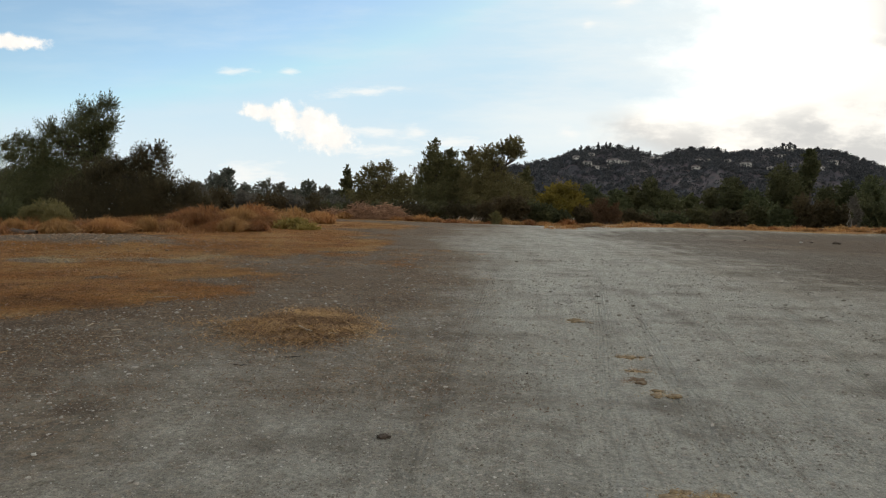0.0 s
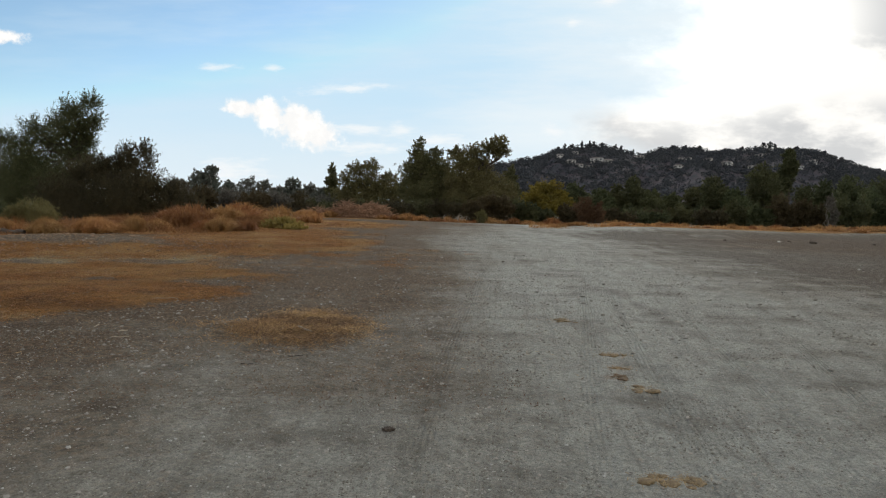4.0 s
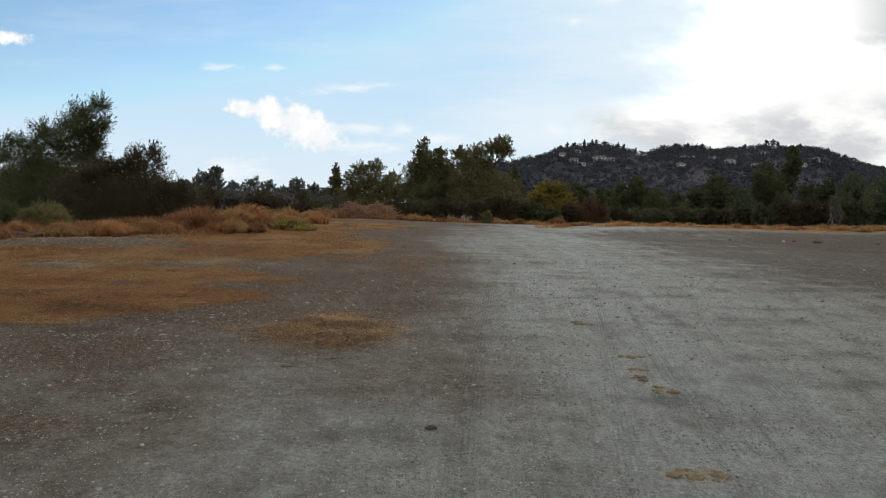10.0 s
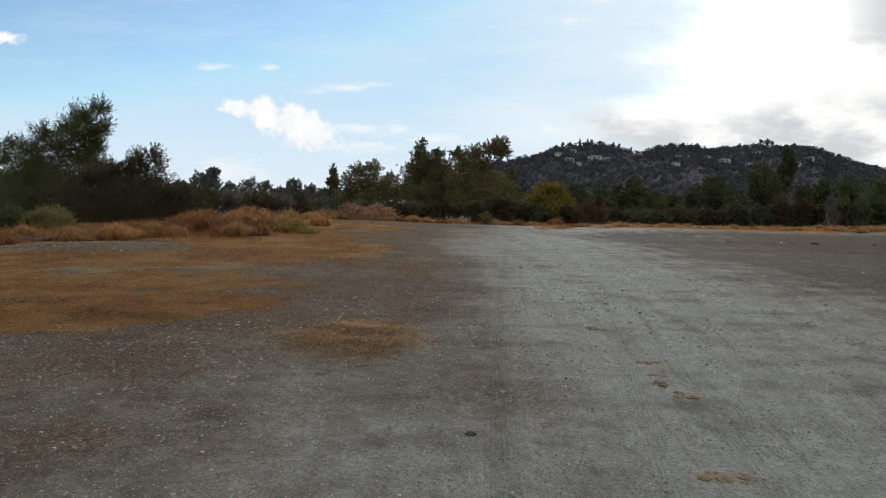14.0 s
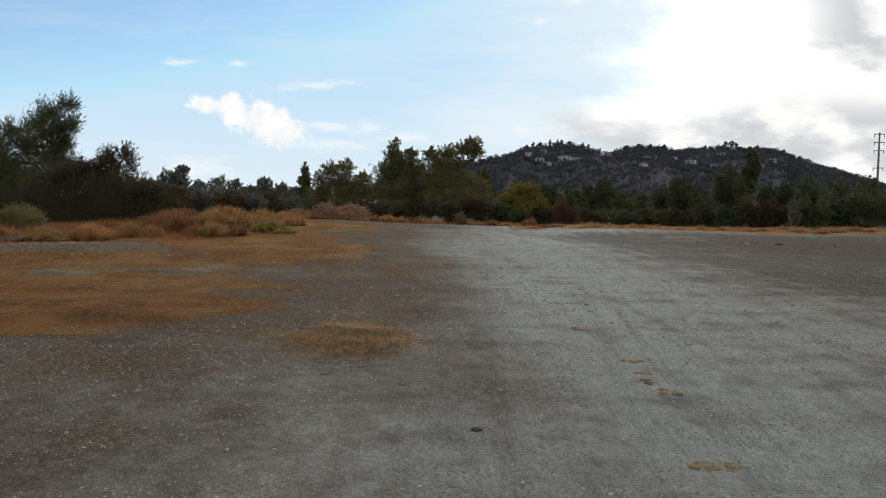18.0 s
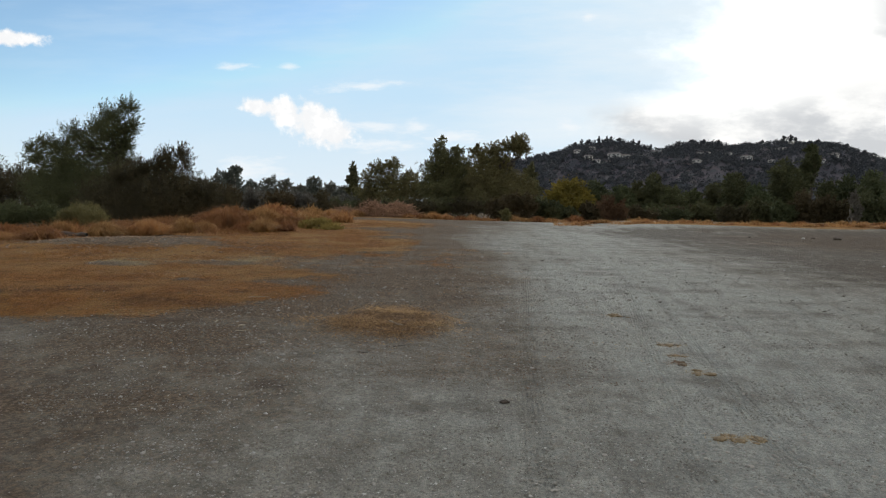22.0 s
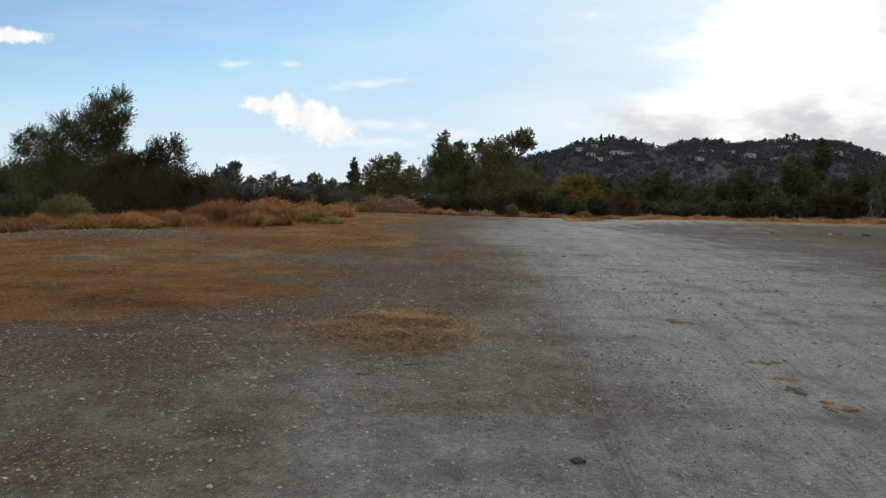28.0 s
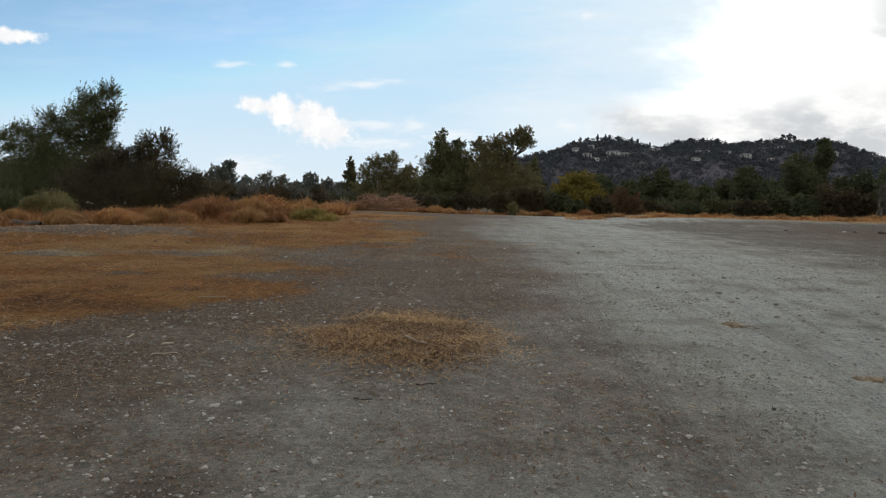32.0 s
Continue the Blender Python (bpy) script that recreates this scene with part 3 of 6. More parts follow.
for name, val in (("straw", straw_field(gx, gy)), ("pale", pale_field(gx, gy)), ("litter", litter_field(gx, gy)), ("road", road_field(gx, gy)), ("tread", tread), ("rot", rot_field(gx, gy)), ("lane", (gx - 0.55 - 0.13 * gy - 0.0016 * gy * gy) / (1.1 + 0.085 * np.abs(gy))), ("across", across)):
    ground_me.attributes.new(name, "FLOAT", "POINT").data.foreach_set("value", np.asarray(val, np.float32).ravel())
ground = tagged(new("ground", ground_me), "flat trampled grey dirt lot with straw mats and tyre tracks", "ground", kind="structure")


# ---- trees and bushes ----
def tree(name, label, category, x, y, lobes, leaf_mat, n, leaf, width=None, seed=1, trunk=0.16, bark=BARK, group="", stems=1, droop=0.0, spread=0.4, shell=0.5, lift=0.5, skirt=False, per=16, fat=0.26, lean=0.0):
    """A tree or bush: trunk, limbs to its lobes and a crown of leaf sprays. Lobes: offsets and radii in metres from the foot."""
    r = np.random.default_rng(seed)
    z = float(ground_z(x, y)) - 0.08
    top = tagged(new(name), label, category, group)
    top.location = (x, y, z)
    lobes = [tuple(l) for l in lobes]
    high = max(l[2] for l in lobes)
    mids = np.array([l[:3] for l in lobes])
    for s in range(stems):
        c = mids[np.argmax(mids[:, 2])] if stems == 1 else mids[s % len(mids)]
        foot = np.array([r.normal(0, 0.25 * (stems > 1)), r.normal(0, 0.25 * (stems > 1)), 0.0])
        knee = foot + np.array([c[0] * 0.35, c[1] * 0.35, max(0.3, c[2] * 0.55)])
        part("trunk", quick_mesh("trunk", *bent(foot, knee, r, 6, 0.05, (trunk, trunk * 0.7), 8), bark, True), top)
        for l in (lobes if stems == 1 else lobes[s::stems]):
            tip = np.array(l[:3]) + np.array([0, 0, l[5] * 0.55])
            part("limb", quick_mesh("limb", *bent(knee, knee + (tip - knee) * 0.8, r, 6, 0.08, (trunk * 0.55, trunk * 0.1), 6), bark, True), top)
    if skirt:
        wide = max(abs(l[0]) + l[3] for l in lobes)
        lobes.append((0.0, 0.0, 0.45, wide * 0.95, wide * 0.6, 0.75))
    c, w = crown_points(lobes, n, r, spread, per, shell, lift, fat, lean)
    ok = c[:, 2] > 0.05
    part("crown", quick_mesh("crown", *leaves(c[ok], r, leaf, width or leaf * 0.42, droop, w[ok]), leaf_mat), top)
    return top

tree("willow", "tall leaning willow with wispy grey-green crown", "tree", -26.54, 48.00, [(1.33, 0.27, 8.72, 0.77, 0.77, 0.77), (0.30, -0.42, 7.95, 1.20, 1.20, 0.94), (1.59, 0.23, 7.27, 0.64, 0.64, 1.20), (0.04, -0.51, 6.58, 1.46, 1.46, 1.11), (1.07, 0.24, 5.81, 0.69, 0.69, 0.77), (-0.86, -0.30, 7.09, 0.86, 0.86, 0.86), (-2.96, 0.36, 6.75, 1.03, 1.03, 0.94), (-3.47, -0.48, 5.64, 1.37, 1.37, 1.03), (-1.93, 0.42, 5.89, 1.20, 1.20, 1.20), (-5.02, -0.27, 5.89, 0.77, 0.77, 0.69), (-6.43, 0.23, 5.64, 0.64, 0.64, 0.64), (-5.62, -0.39, 4.86, 1.11, 1.11, 0.69), (-0.64, 0.60, 4.95, 1.71, 1.71, 0.86), (-3.00, -0.75, 4.39, 2.14, 2.14, 1.11), (-3.43, 0.93, 3.41, 2.66, 2.66, 1.29), (-0.21, -0.75, 2.98, 2.14, 2.14, 1.46), (-5.36, 0.83, 2.81, 2.36, 2.36, 1.54), (-2.36, -1.20, 2.03, 3.43, 3.43, 1.71), (0.95, -0.20, 6.90, 0.95, 0.95, 0.90), (0.55, 0.20, 5.50, 1.05, 1.05, 0.95), (0.75, 0.40, 4.20, 1.25, 1.25, 1.05), (2.10, -0.30, 3.20, 1.35, 1.35, 1.10), (3.20, 0.40, 2.60, 1.40, 1.40, 1.10)],
     LEAF_WILLOW, 180000, 0.15, width=0.036, seed=3, trunk=0.2, droop=0.1, lift=0.9, spread=0.95, shell=0.55, per=26, fat=0.10, lean=0.5)
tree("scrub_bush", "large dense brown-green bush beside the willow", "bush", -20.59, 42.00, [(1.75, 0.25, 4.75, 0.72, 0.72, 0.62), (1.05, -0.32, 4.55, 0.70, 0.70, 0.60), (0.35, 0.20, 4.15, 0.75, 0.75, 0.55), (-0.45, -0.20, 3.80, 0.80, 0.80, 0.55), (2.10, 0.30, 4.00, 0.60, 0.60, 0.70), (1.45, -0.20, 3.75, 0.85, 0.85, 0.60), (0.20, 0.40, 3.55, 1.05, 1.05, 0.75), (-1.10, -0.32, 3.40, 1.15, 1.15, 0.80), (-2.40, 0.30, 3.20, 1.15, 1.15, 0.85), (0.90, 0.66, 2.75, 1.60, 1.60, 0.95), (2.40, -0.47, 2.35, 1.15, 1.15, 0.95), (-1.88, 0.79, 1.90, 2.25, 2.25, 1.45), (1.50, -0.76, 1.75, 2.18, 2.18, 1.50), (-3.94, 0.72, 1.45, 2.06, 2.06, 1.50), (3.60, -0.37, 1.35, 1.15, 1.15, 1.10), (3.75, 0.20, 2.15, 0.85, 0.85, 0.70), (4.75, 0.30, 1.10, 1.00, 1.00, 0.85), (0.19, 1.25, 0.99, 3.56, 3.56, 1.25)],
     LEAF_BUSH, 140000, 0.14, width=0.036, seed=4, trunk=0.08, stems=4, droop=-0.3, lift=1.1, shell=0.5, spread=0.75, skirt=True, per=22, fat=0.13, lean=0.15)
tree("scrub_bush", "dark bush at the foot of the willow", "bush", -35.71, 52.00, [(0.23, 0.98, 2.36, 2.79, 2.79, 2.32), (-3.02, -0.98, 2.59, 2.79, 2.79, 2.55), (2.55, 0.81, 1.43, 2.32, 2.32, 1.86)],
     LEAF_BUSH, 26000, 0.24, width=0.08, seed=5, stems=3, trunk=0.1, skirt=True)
tree("sage_bush", "pale grey-green sage bush among dry grass", "bush", -19.00, 30.00, [(0.00, 0.38, 0.65, 1.07, 1.07, 0.64), (0.88, -0.26, 0.44, 0.75, 0.75, 0.48), (-0.72, 0.26, 0.44, 0.75, 0.75, 0.54)],
     LEAF_PALE, 14000, 0.13, width=0.035, seed=6, stems=3, trunk=0.03, droop=-0.8)
tree("sage_bush", "low green bush beside the sage", "bush", -21.57, 31.00, [(0.08, 0.29, 0.64, 0.83, 0.83, 0.72), (-1.25, -0.39, 0.58, 1.11, 1.11, 0.72)],
     LEAF_WILLOW, 12000, 0.15, width=0.04, seed=7, stems=2, trunk=0.03, droop=-0.6)
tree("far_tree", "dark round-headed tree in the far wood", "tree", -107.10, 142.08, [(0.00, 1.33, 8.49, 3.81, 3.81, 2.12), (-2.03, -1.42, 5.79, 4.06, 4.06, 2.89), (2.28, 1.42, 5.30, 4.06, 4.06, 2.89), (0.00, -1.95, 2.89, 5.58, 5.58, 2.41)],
     LEAF_FAR_HAZED, 7000, 0.46, width=0.24, seed=20, trunk=0.3, group='far wood')
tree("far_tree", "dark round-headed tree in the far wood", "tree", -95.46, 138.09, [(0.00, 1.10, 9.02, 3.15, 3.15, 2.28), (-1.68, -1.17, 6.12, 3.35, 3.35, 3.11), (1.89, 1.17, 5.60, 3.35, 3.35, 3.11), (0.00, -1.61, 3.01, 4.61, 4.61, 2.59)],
     LEAF_FAR_HAZED, 7000, 0.46, width=0.24, seed=21, trunk=0.3, group='far wood')
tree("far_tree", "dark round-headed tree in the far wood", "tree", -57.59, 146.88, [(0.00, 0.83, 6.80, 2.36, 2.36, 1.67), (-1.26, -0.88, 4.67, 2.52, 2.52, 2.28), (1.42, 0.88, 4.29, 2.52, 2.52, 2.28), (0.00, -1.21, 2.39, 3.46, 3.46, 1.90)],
     LEAF_FAR_HAZED, 7000, 0.46, width=0.24, seed=22, trunk=0.3, group='far wood')
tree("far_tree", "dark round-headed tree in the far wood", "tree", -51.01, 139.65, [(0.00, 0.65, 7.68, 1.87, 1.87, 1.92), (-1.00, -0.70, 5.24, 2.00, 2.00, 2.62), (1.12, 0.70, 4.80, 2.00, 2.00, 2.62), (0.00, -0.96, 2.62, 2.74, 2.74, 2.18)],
     LEAF_FAR_HAZED, 7000, 0.46, width=0.24, seed=23, trunk=0.3, group='far wood')
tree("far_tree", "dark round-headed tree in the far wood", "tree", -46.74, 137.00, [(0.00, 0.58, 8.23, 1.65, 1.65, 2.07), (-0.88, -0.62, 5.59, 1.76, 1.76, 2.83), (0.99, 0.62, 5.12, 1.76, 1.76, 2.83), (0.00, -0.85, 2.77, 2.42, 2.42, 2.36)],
     LEAF_FAR_HAZED, 7000, 0.46, width=0.24, seed=24, trunk=0.3, group='far wood')
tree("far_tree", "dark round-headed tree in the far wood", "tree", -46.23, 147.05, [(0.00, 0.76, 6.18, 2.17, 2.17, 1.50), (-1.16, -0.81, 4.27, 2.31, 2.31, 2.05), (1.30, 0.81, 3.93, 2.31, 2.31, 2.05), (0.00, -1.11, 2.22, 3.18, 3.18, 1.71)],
     LEAF_FAR_HAZED, 7000, 0.46, width=0.24, seed=25, trunk=0.3, group='far wood')
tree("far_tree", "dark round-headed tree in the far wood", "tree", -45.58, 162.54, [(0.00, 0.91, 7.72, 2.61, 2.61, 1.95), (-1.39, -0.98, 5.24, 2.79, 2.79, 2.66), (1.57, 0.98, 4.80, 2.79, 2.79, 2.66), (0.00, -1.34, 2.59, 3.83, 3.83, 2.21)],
     LEAF_FAR_HAZED, 7000, 0.46, width=0.24, seed=26, trunk=0.3, group='far wood')
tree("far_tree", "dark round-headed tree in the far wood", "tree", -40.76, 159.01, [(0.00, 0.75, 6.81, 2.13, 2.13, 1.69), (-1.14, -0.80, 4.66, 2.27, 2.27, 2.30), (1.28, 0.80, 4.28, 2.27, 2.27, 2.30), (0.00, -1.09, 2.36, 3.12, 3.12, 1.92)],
     LEAF_FAR_HAZED, 7000, 0.46, width=0.24, seed=27, trunk=0.3, group='far wood')
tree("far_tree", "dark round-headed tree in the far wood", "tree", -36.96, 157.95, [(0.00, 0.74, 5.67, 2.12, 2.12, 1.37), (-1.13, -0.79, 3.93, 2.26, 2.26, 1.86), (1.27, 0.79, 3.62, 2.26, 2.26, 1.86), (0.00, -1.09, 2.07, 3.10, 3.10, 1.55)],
     LEAF_FAR_HAZED, 7000, 0.46, width=0.24, seed=28, trunk=0.3, group='far wood')
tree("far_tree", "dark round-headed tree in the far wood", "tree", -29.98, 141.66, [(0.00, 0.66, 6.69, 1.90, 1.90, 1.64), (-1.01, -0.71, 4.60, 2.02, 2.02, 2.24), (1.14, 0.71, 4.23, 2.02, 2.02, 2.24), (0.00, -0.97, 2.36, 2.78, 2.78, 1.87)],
     LEAF_FAR_HAZED, 7000, 0.46, width=0.24, seed=29, trunk=0.3, group='far wood')
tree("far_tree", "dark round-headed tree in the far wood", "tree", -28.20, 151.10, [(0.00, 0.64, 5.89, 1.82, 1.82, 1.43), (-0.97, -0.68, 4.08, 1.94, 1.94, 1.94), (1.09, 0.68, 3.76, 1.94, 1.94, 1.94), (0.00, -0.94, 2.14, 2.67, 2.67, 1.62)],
     LEAF_FAR_HAZED, 7000, 0.46, width=0.24, seed=30, trunk=0.3, group='far wood')
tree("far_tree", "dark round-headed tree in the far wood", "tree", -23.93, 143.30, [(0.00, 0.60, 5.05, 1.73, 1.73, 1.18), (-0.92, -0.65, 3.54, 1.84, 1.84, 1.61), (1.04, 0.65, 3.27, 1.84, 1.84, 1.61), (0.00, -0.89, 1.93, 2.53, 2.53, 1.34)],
     LEAF_FAR_HAZED, 7000, 0.46, width=0.24, seed=31, trunk=0.3, group='far wood')
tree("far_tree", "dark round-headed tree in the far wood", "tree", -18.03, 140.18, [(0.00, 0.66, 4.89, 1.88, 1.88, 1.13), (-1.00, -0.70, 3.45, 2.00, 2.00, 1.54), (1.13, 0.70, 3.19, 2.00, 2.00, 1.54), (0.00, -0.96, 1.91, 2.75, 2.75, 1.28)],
     LEAF_FAR_HAZED, 7000, 0.46, width=0.24, seed=32, trunk=0.3, group='far wood')
tree("grey_thicket", "grey-brown thicket below the far wood", "bush", -39.21, 100.00, [(0.00, 0.88, 3.36, 2.50, 2.50, 1.96), (1.50, -0.53, 2.92, 1.50, 1.50, 1.57)],
     LEAF_GREY, 5000, 0.42, width=0.16, seed=50, stems=2, trunk=0.08, group='thickets', skirt=True)
tree("grey_thicket", "grey-brown thicket below the far wood", "bush", -37.06, 104.00, [(0.00, 0.91, 3.24, 2.60, 2.60, 2.04), (1.56, -0.55, 2.78, 1.56, 1.56, 1.63)],
     LEAF_BUSH, 5000, 0.42, width=0.16, seed=51, stems=2, trunk=0.08, group='thickets', skirt=True)
tree("grey_thicket", "grey-brown thicket below the far wood", "bush", -34.15, 108.00, [(0.00, 1.08, 2.92, 3.09, 3.09, 1.93), (1.85, -0.65, 2.43, 1.85, 1.85, 1.54)],
     LEAF_GREY, 5000, 0.42, width=0.16, seed=52, stems=2, trunk=0.08, group='thickets', skirt=True)
tree("grey_thicket", "grey-brown thicket below the far wood", "bush", -27.60, 100.00, [(0.00, 1.06, 2.65, 3.04, 3.04, 1.61), (1.82, -0.64, 2.20, 1.82, 1.82, 1.29)],
     LEAF_BUSH, 5000, 0.42, width=0.16, seed=53, stems=2, trunk=0.08, group='thickets', skirt=True)
tree("grey_thicket", "grey-brown thicket below the far wood", "bush", -24.99, 104.00, [(0.00, 1.11, 2.50, 3.16, 3.16, 1.49), (1.89, -0.66, 2.04, 1.89, 1.89, 1.19)],
     LEAF_GREY, 5000, 0.42, width=0.16, seed=54, stems=2, trunk=0.08, group='thickets', skirt=True)
tree("grey_thicket", "grey-brown thicket below the far wood", "bush", -22.09, 108.00, [(0.00, 1.01, 2.54, 2.89, 2.89, 1.54), (1.74, -0.61, 2.06, 1.74, 1.74, 1.23)],
     LEAF_BUSH, 5000, 0.42, width=0.16, seed=55, stems=2, trunk=0.08, group='thickets', skirt=True)
tree("grey_thicket", "grey-brown thicket below the far wood", "bush", -16.88, 100.00, [(0.00, 0.88, 2.29, 2.50, 2.50, 1.25), (1.50, -0.53, 1.84, 1.50, 1.50, 1.00)],
     LEAF_GREY, 5000, 0.42, width=0.16, seed=56, stems=2, trunk=0.08, group='thickets', skirt=True)
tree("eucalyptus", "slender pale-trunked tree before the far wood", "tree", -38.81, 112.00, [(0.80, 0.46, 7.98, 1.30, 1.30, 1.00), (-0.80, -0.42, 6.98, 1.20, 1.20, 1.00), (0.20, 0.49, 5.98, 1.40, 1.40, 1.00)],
     LEAF_FAR_HAZED, 2600, 0.40, width=0.16, seed=60, trunk=0.28, bark=BARK_GREY)
tree("cypress", "narrow dark conical tree", "tree", -18.76, 125.00, [(0.00, 0.27, 8.76, 0.78, 0.78, 1.45), (0.00, -0.47, 6.63, 1.34, 1.34, 1.79), (-0.11, 0.59, 4.07, 1.67, 1.67, 2.23), (0.11, -0.66, 2.50, 1.90, 1.90, 1.56)],
     LEAF_DARK, 9000, 0.50, width=0.22, seed=61, trunk=0.25)
tree("oak_tree", "rounded dark oak above dry brush", "tree", -9.29, 102.00, [(-2.37, 0.64, 7.80, 1.82, 1.82, 1.46), (0.36, -0.64, 8.16, 1.82, 1.82, 1.37), (2.92, 0.57, 6.52, 1.64, 1.64, 1.28), (-3.83, -0.57, 6.16, 1.64, 1.64, 1.46), (-1.09, 1.08, 5.88, 3.10, 3.10, 2.00), (2.19, -0.96, 4.97, 2.73, 2.73, 2.00), (-2.92, 1.15, 3.61, 3.28, 3.28, 2.19), (1.18, -1.28, 3.24, 3.64, 3.64, 2.19), (4.55, 0.77, 3.79, 2.19, 2.19, 2.37)],
     LEAF_OAK, 46000, 0.22, width=0.14, seed=62, trunk=0.3, spread=0.32, shell=0.42, skirt=True)
tree("bare_tree", "small pale leafless tree among oaks", "tree", -3.94, 96.00, [(-0.26, 0.42, 8.17, 1.20, 1.20, 1.03), (0.34, -0.36, 6.37, 1.03, 1.03, 1.54)],
     LEAF_GREY, 500, 0.35, width=0.06, seed=63, trunk=0.15, bark=BARK_GREY)
tree("oak_tree", "tall dark oak with a pointed crown", "tree", -0.72, 90.00, [(-0.40, 0.31, 11.69, 0.88, 0.88, 1.04), (-0.88, -0.48, 10.24, 1.37, 1.37, 1.29), (1.85, 0.42, 10.08, 1.21, 1.21, 1.21), (0.24, -0.62, 9.12, 1.77, 1.77, 1.45), (-1.45, 0.51, 8.39, 1.45, 1.45, 1.29), (2.01, -0.73, 7.99, 2.09, 2.09, 1.77), (-0.56, 0.96, 6.95, 2.73, 2.73, 2.09), (2.49, -0.96, 6.06, 2.73, 2.73, 2.25), (-1.53, 0.96, 4.94, 2.73, 2.73, 2.41), (1.21, -1.35, 4.13, 3.86, 3.86, 2.57)],
     LEAF_OAK, 78000, 0.19, width=0.12, seed=64, trunk=0.4, spread=0.32, shell=0.42, skirt=True)
tree("oak_tree", "dark oak with a crown leaning out over the road", "tree", 5.99, 86.00, [(-2.23, 0.48, 10.99, 1.38, 1.38, 1.08), (0.05, -0.59, 11.20, 1.55, 1.55, 1.15), (2.30, 0.70, 11.75, 1.35, 1.35, 1.25), (3.55, -0.59, 12.45, 1.45, 1.45, 1.15), (4.25, 0.54, 11.45, 1.20, 1.20, 1.15), (3.20, -0.30, 11.05, 1.20, 1.20, 0.95), (-1.23, -0.75, 9.61, 2.15, 2.15, 1.54), (1.08, 0.75, 9.45, 2.15, 2.15, 1.69), (-1.31, -1.02, 7.45, 2.92, 2.92, 2.30), (1.77, 1.02, 7.07, 2.92, 2.92, 2.46), (-0.15, -1.45, 5.15, 4.15, 4.15, 2.61), (4.07, 0.91, 5.15, 2.61, 2.61, 2.15)],
     LEAF_OAK, 84000, 0.19, width=0.12, seed=65, trunk=0.4, spread=0.32, shell=0.42, skirt=True)
tree("oak_tree", "small dark tree behind the oaks", "tree", 14.54, 110.00, [(-0.20, 0.48, 8.69, 1.38, 1.38, 1.96), (-0.20, -0.69, 6.04, 1.96, 1.96, 2.36)],
     LEAF_DARK, 7000, 0.50, width=0.24, seed=66, trunk=0.25, skirt=True)
tree("yellow_tree", "low tree with yellowing autumn leaves", "tree", 12.23, 64.00, [(0.11, 0.64, 4.11, 1.83, 1.83, 1.14), (-1.60, -0.52, 3.19, 1.49, 1.49, 1.14), (1.37, 0.48, 3.08, 1.37, 1.37, 1.26), (0.00, -0.72, 2.39, 2.06, 2.06, 1.03)],
     LEAF_YELLOW, 17000, 0.28, width=0.14, seed=67, trunk=0.14, stems=2, skirt=True)
tree("scrub_bush", "dark green scrub along the edge of the lot", "bush", 6.27, 58.00, [(-0.50, 0.41, 1.98, 1.16, 1.16, 1.14), (0.58, -0.41, 1.83, 1.16, 1.16, 0.97)],
     LEAF_BUSH, 9000, 0.24, width=0.1, seed=70, stems=3, trunk=0.05, group='edge scrub', skirt=True)
tree("scrub_bush", "dark green scrub along the edge of the lot", "bush", 8.75, 59.00, [(-0.54, 0.44, 1.72, 1.25, 1.25, 1.05), (0.63, -0.44, 1.56, 1.25, 1.25, 0.90)],
     LEAF_DARK, 9000, 0.24, width=0.1, seed=71, stems=3, trunk=0.05, group='edge scrub', skirt=True)
tree("scrub_bush", "dark green scrub along the edge of the lot", "bush", 10.77, 60.00, [(-0.42, 0.34, 1.37, 0.98, 0.98, 0.75), (0.49, -0.34, 1.21, 0.98, 0.98, 0.64)],
     LEAF_DARK, 9000, 0.24, width=0.1, seed=72, stems=3, trunk=0.05, group='edge scrub', skirt=True)
tree("scrub_bush", "dark green scrub along the edge of the lot", "bush", 13.67, 61.00, [(-0.36, 0.29, 1.57, 0.84, 0.84, 0.87), (0.42, -0.29, 1.41, 0.84, 0.84, 0.74)],
     LEAF_BUSH, 9000, 0.24, width=0.1, seed=73, stems=3, trunk=0.05, group='edge scrub', skirt=True)
tree("scrub_bush", "dark green scrub along the edge of the lot", "bush", 4.76, 62.00, [(-0.50, 0.41, 2.01, 1.16, 1.16, 1.00), (0.58, -0.41, 1.84, 1.16, 1.16, 0.85)],
     LEAF_BUSH, 9000, 0.24, width=0.1, seed=74, stems=3, trunk=0.05, group='edge scrub', skirt=True)
tree("russet_bush", "bare russet-brown bush beside the road crest", "bush", 13.38, 52.00, [(-0.33, 0.33, 1.30, 0.93, 0.93, 1.11), (0.60, -0.26, 1.02, 0.74, 0.74, 0.93)],
     LEAF_RED, 7000, 0.22, width=0.045, seed=76, stems=5, trunk=0.04, droop=-0.6, bark=BARK, skirt=True)
tree("sage_bush", "small grey sage bush by the road", "bush", 4.45, 53.00, [(0.00, 0.00, 0.82, 0.62, 0.62, 0.38)],
     LEAF_PALE, 2500, 0.14, width=0.05, seed=77, stems=2, trunk=0.03, skirt=True)
tree("wood_tree", "dense dark green tree of the riverside wood", "tree", 19.58, 84.00, [(0.00, 0.47, 6.12, 1.35, 1.35, 1.03), (-1.01, -0.47, 5.10, 1.35, 1.35, 1.14), (1.13, 0.47, 4.87, 1.35, 1.35, 1.14), (-0.23, -0.63, 4.41, 1.80, 1.80, 1.37), (0.00, 0.83, 2.93, 2.36, 2.36, 1.48)],
     LEAF_DARK, 13000, 0.25, width=0.16, seed=100, trunk=0.25, group='riverside wood', spread=0.34, shell=0.38, skirt=True)
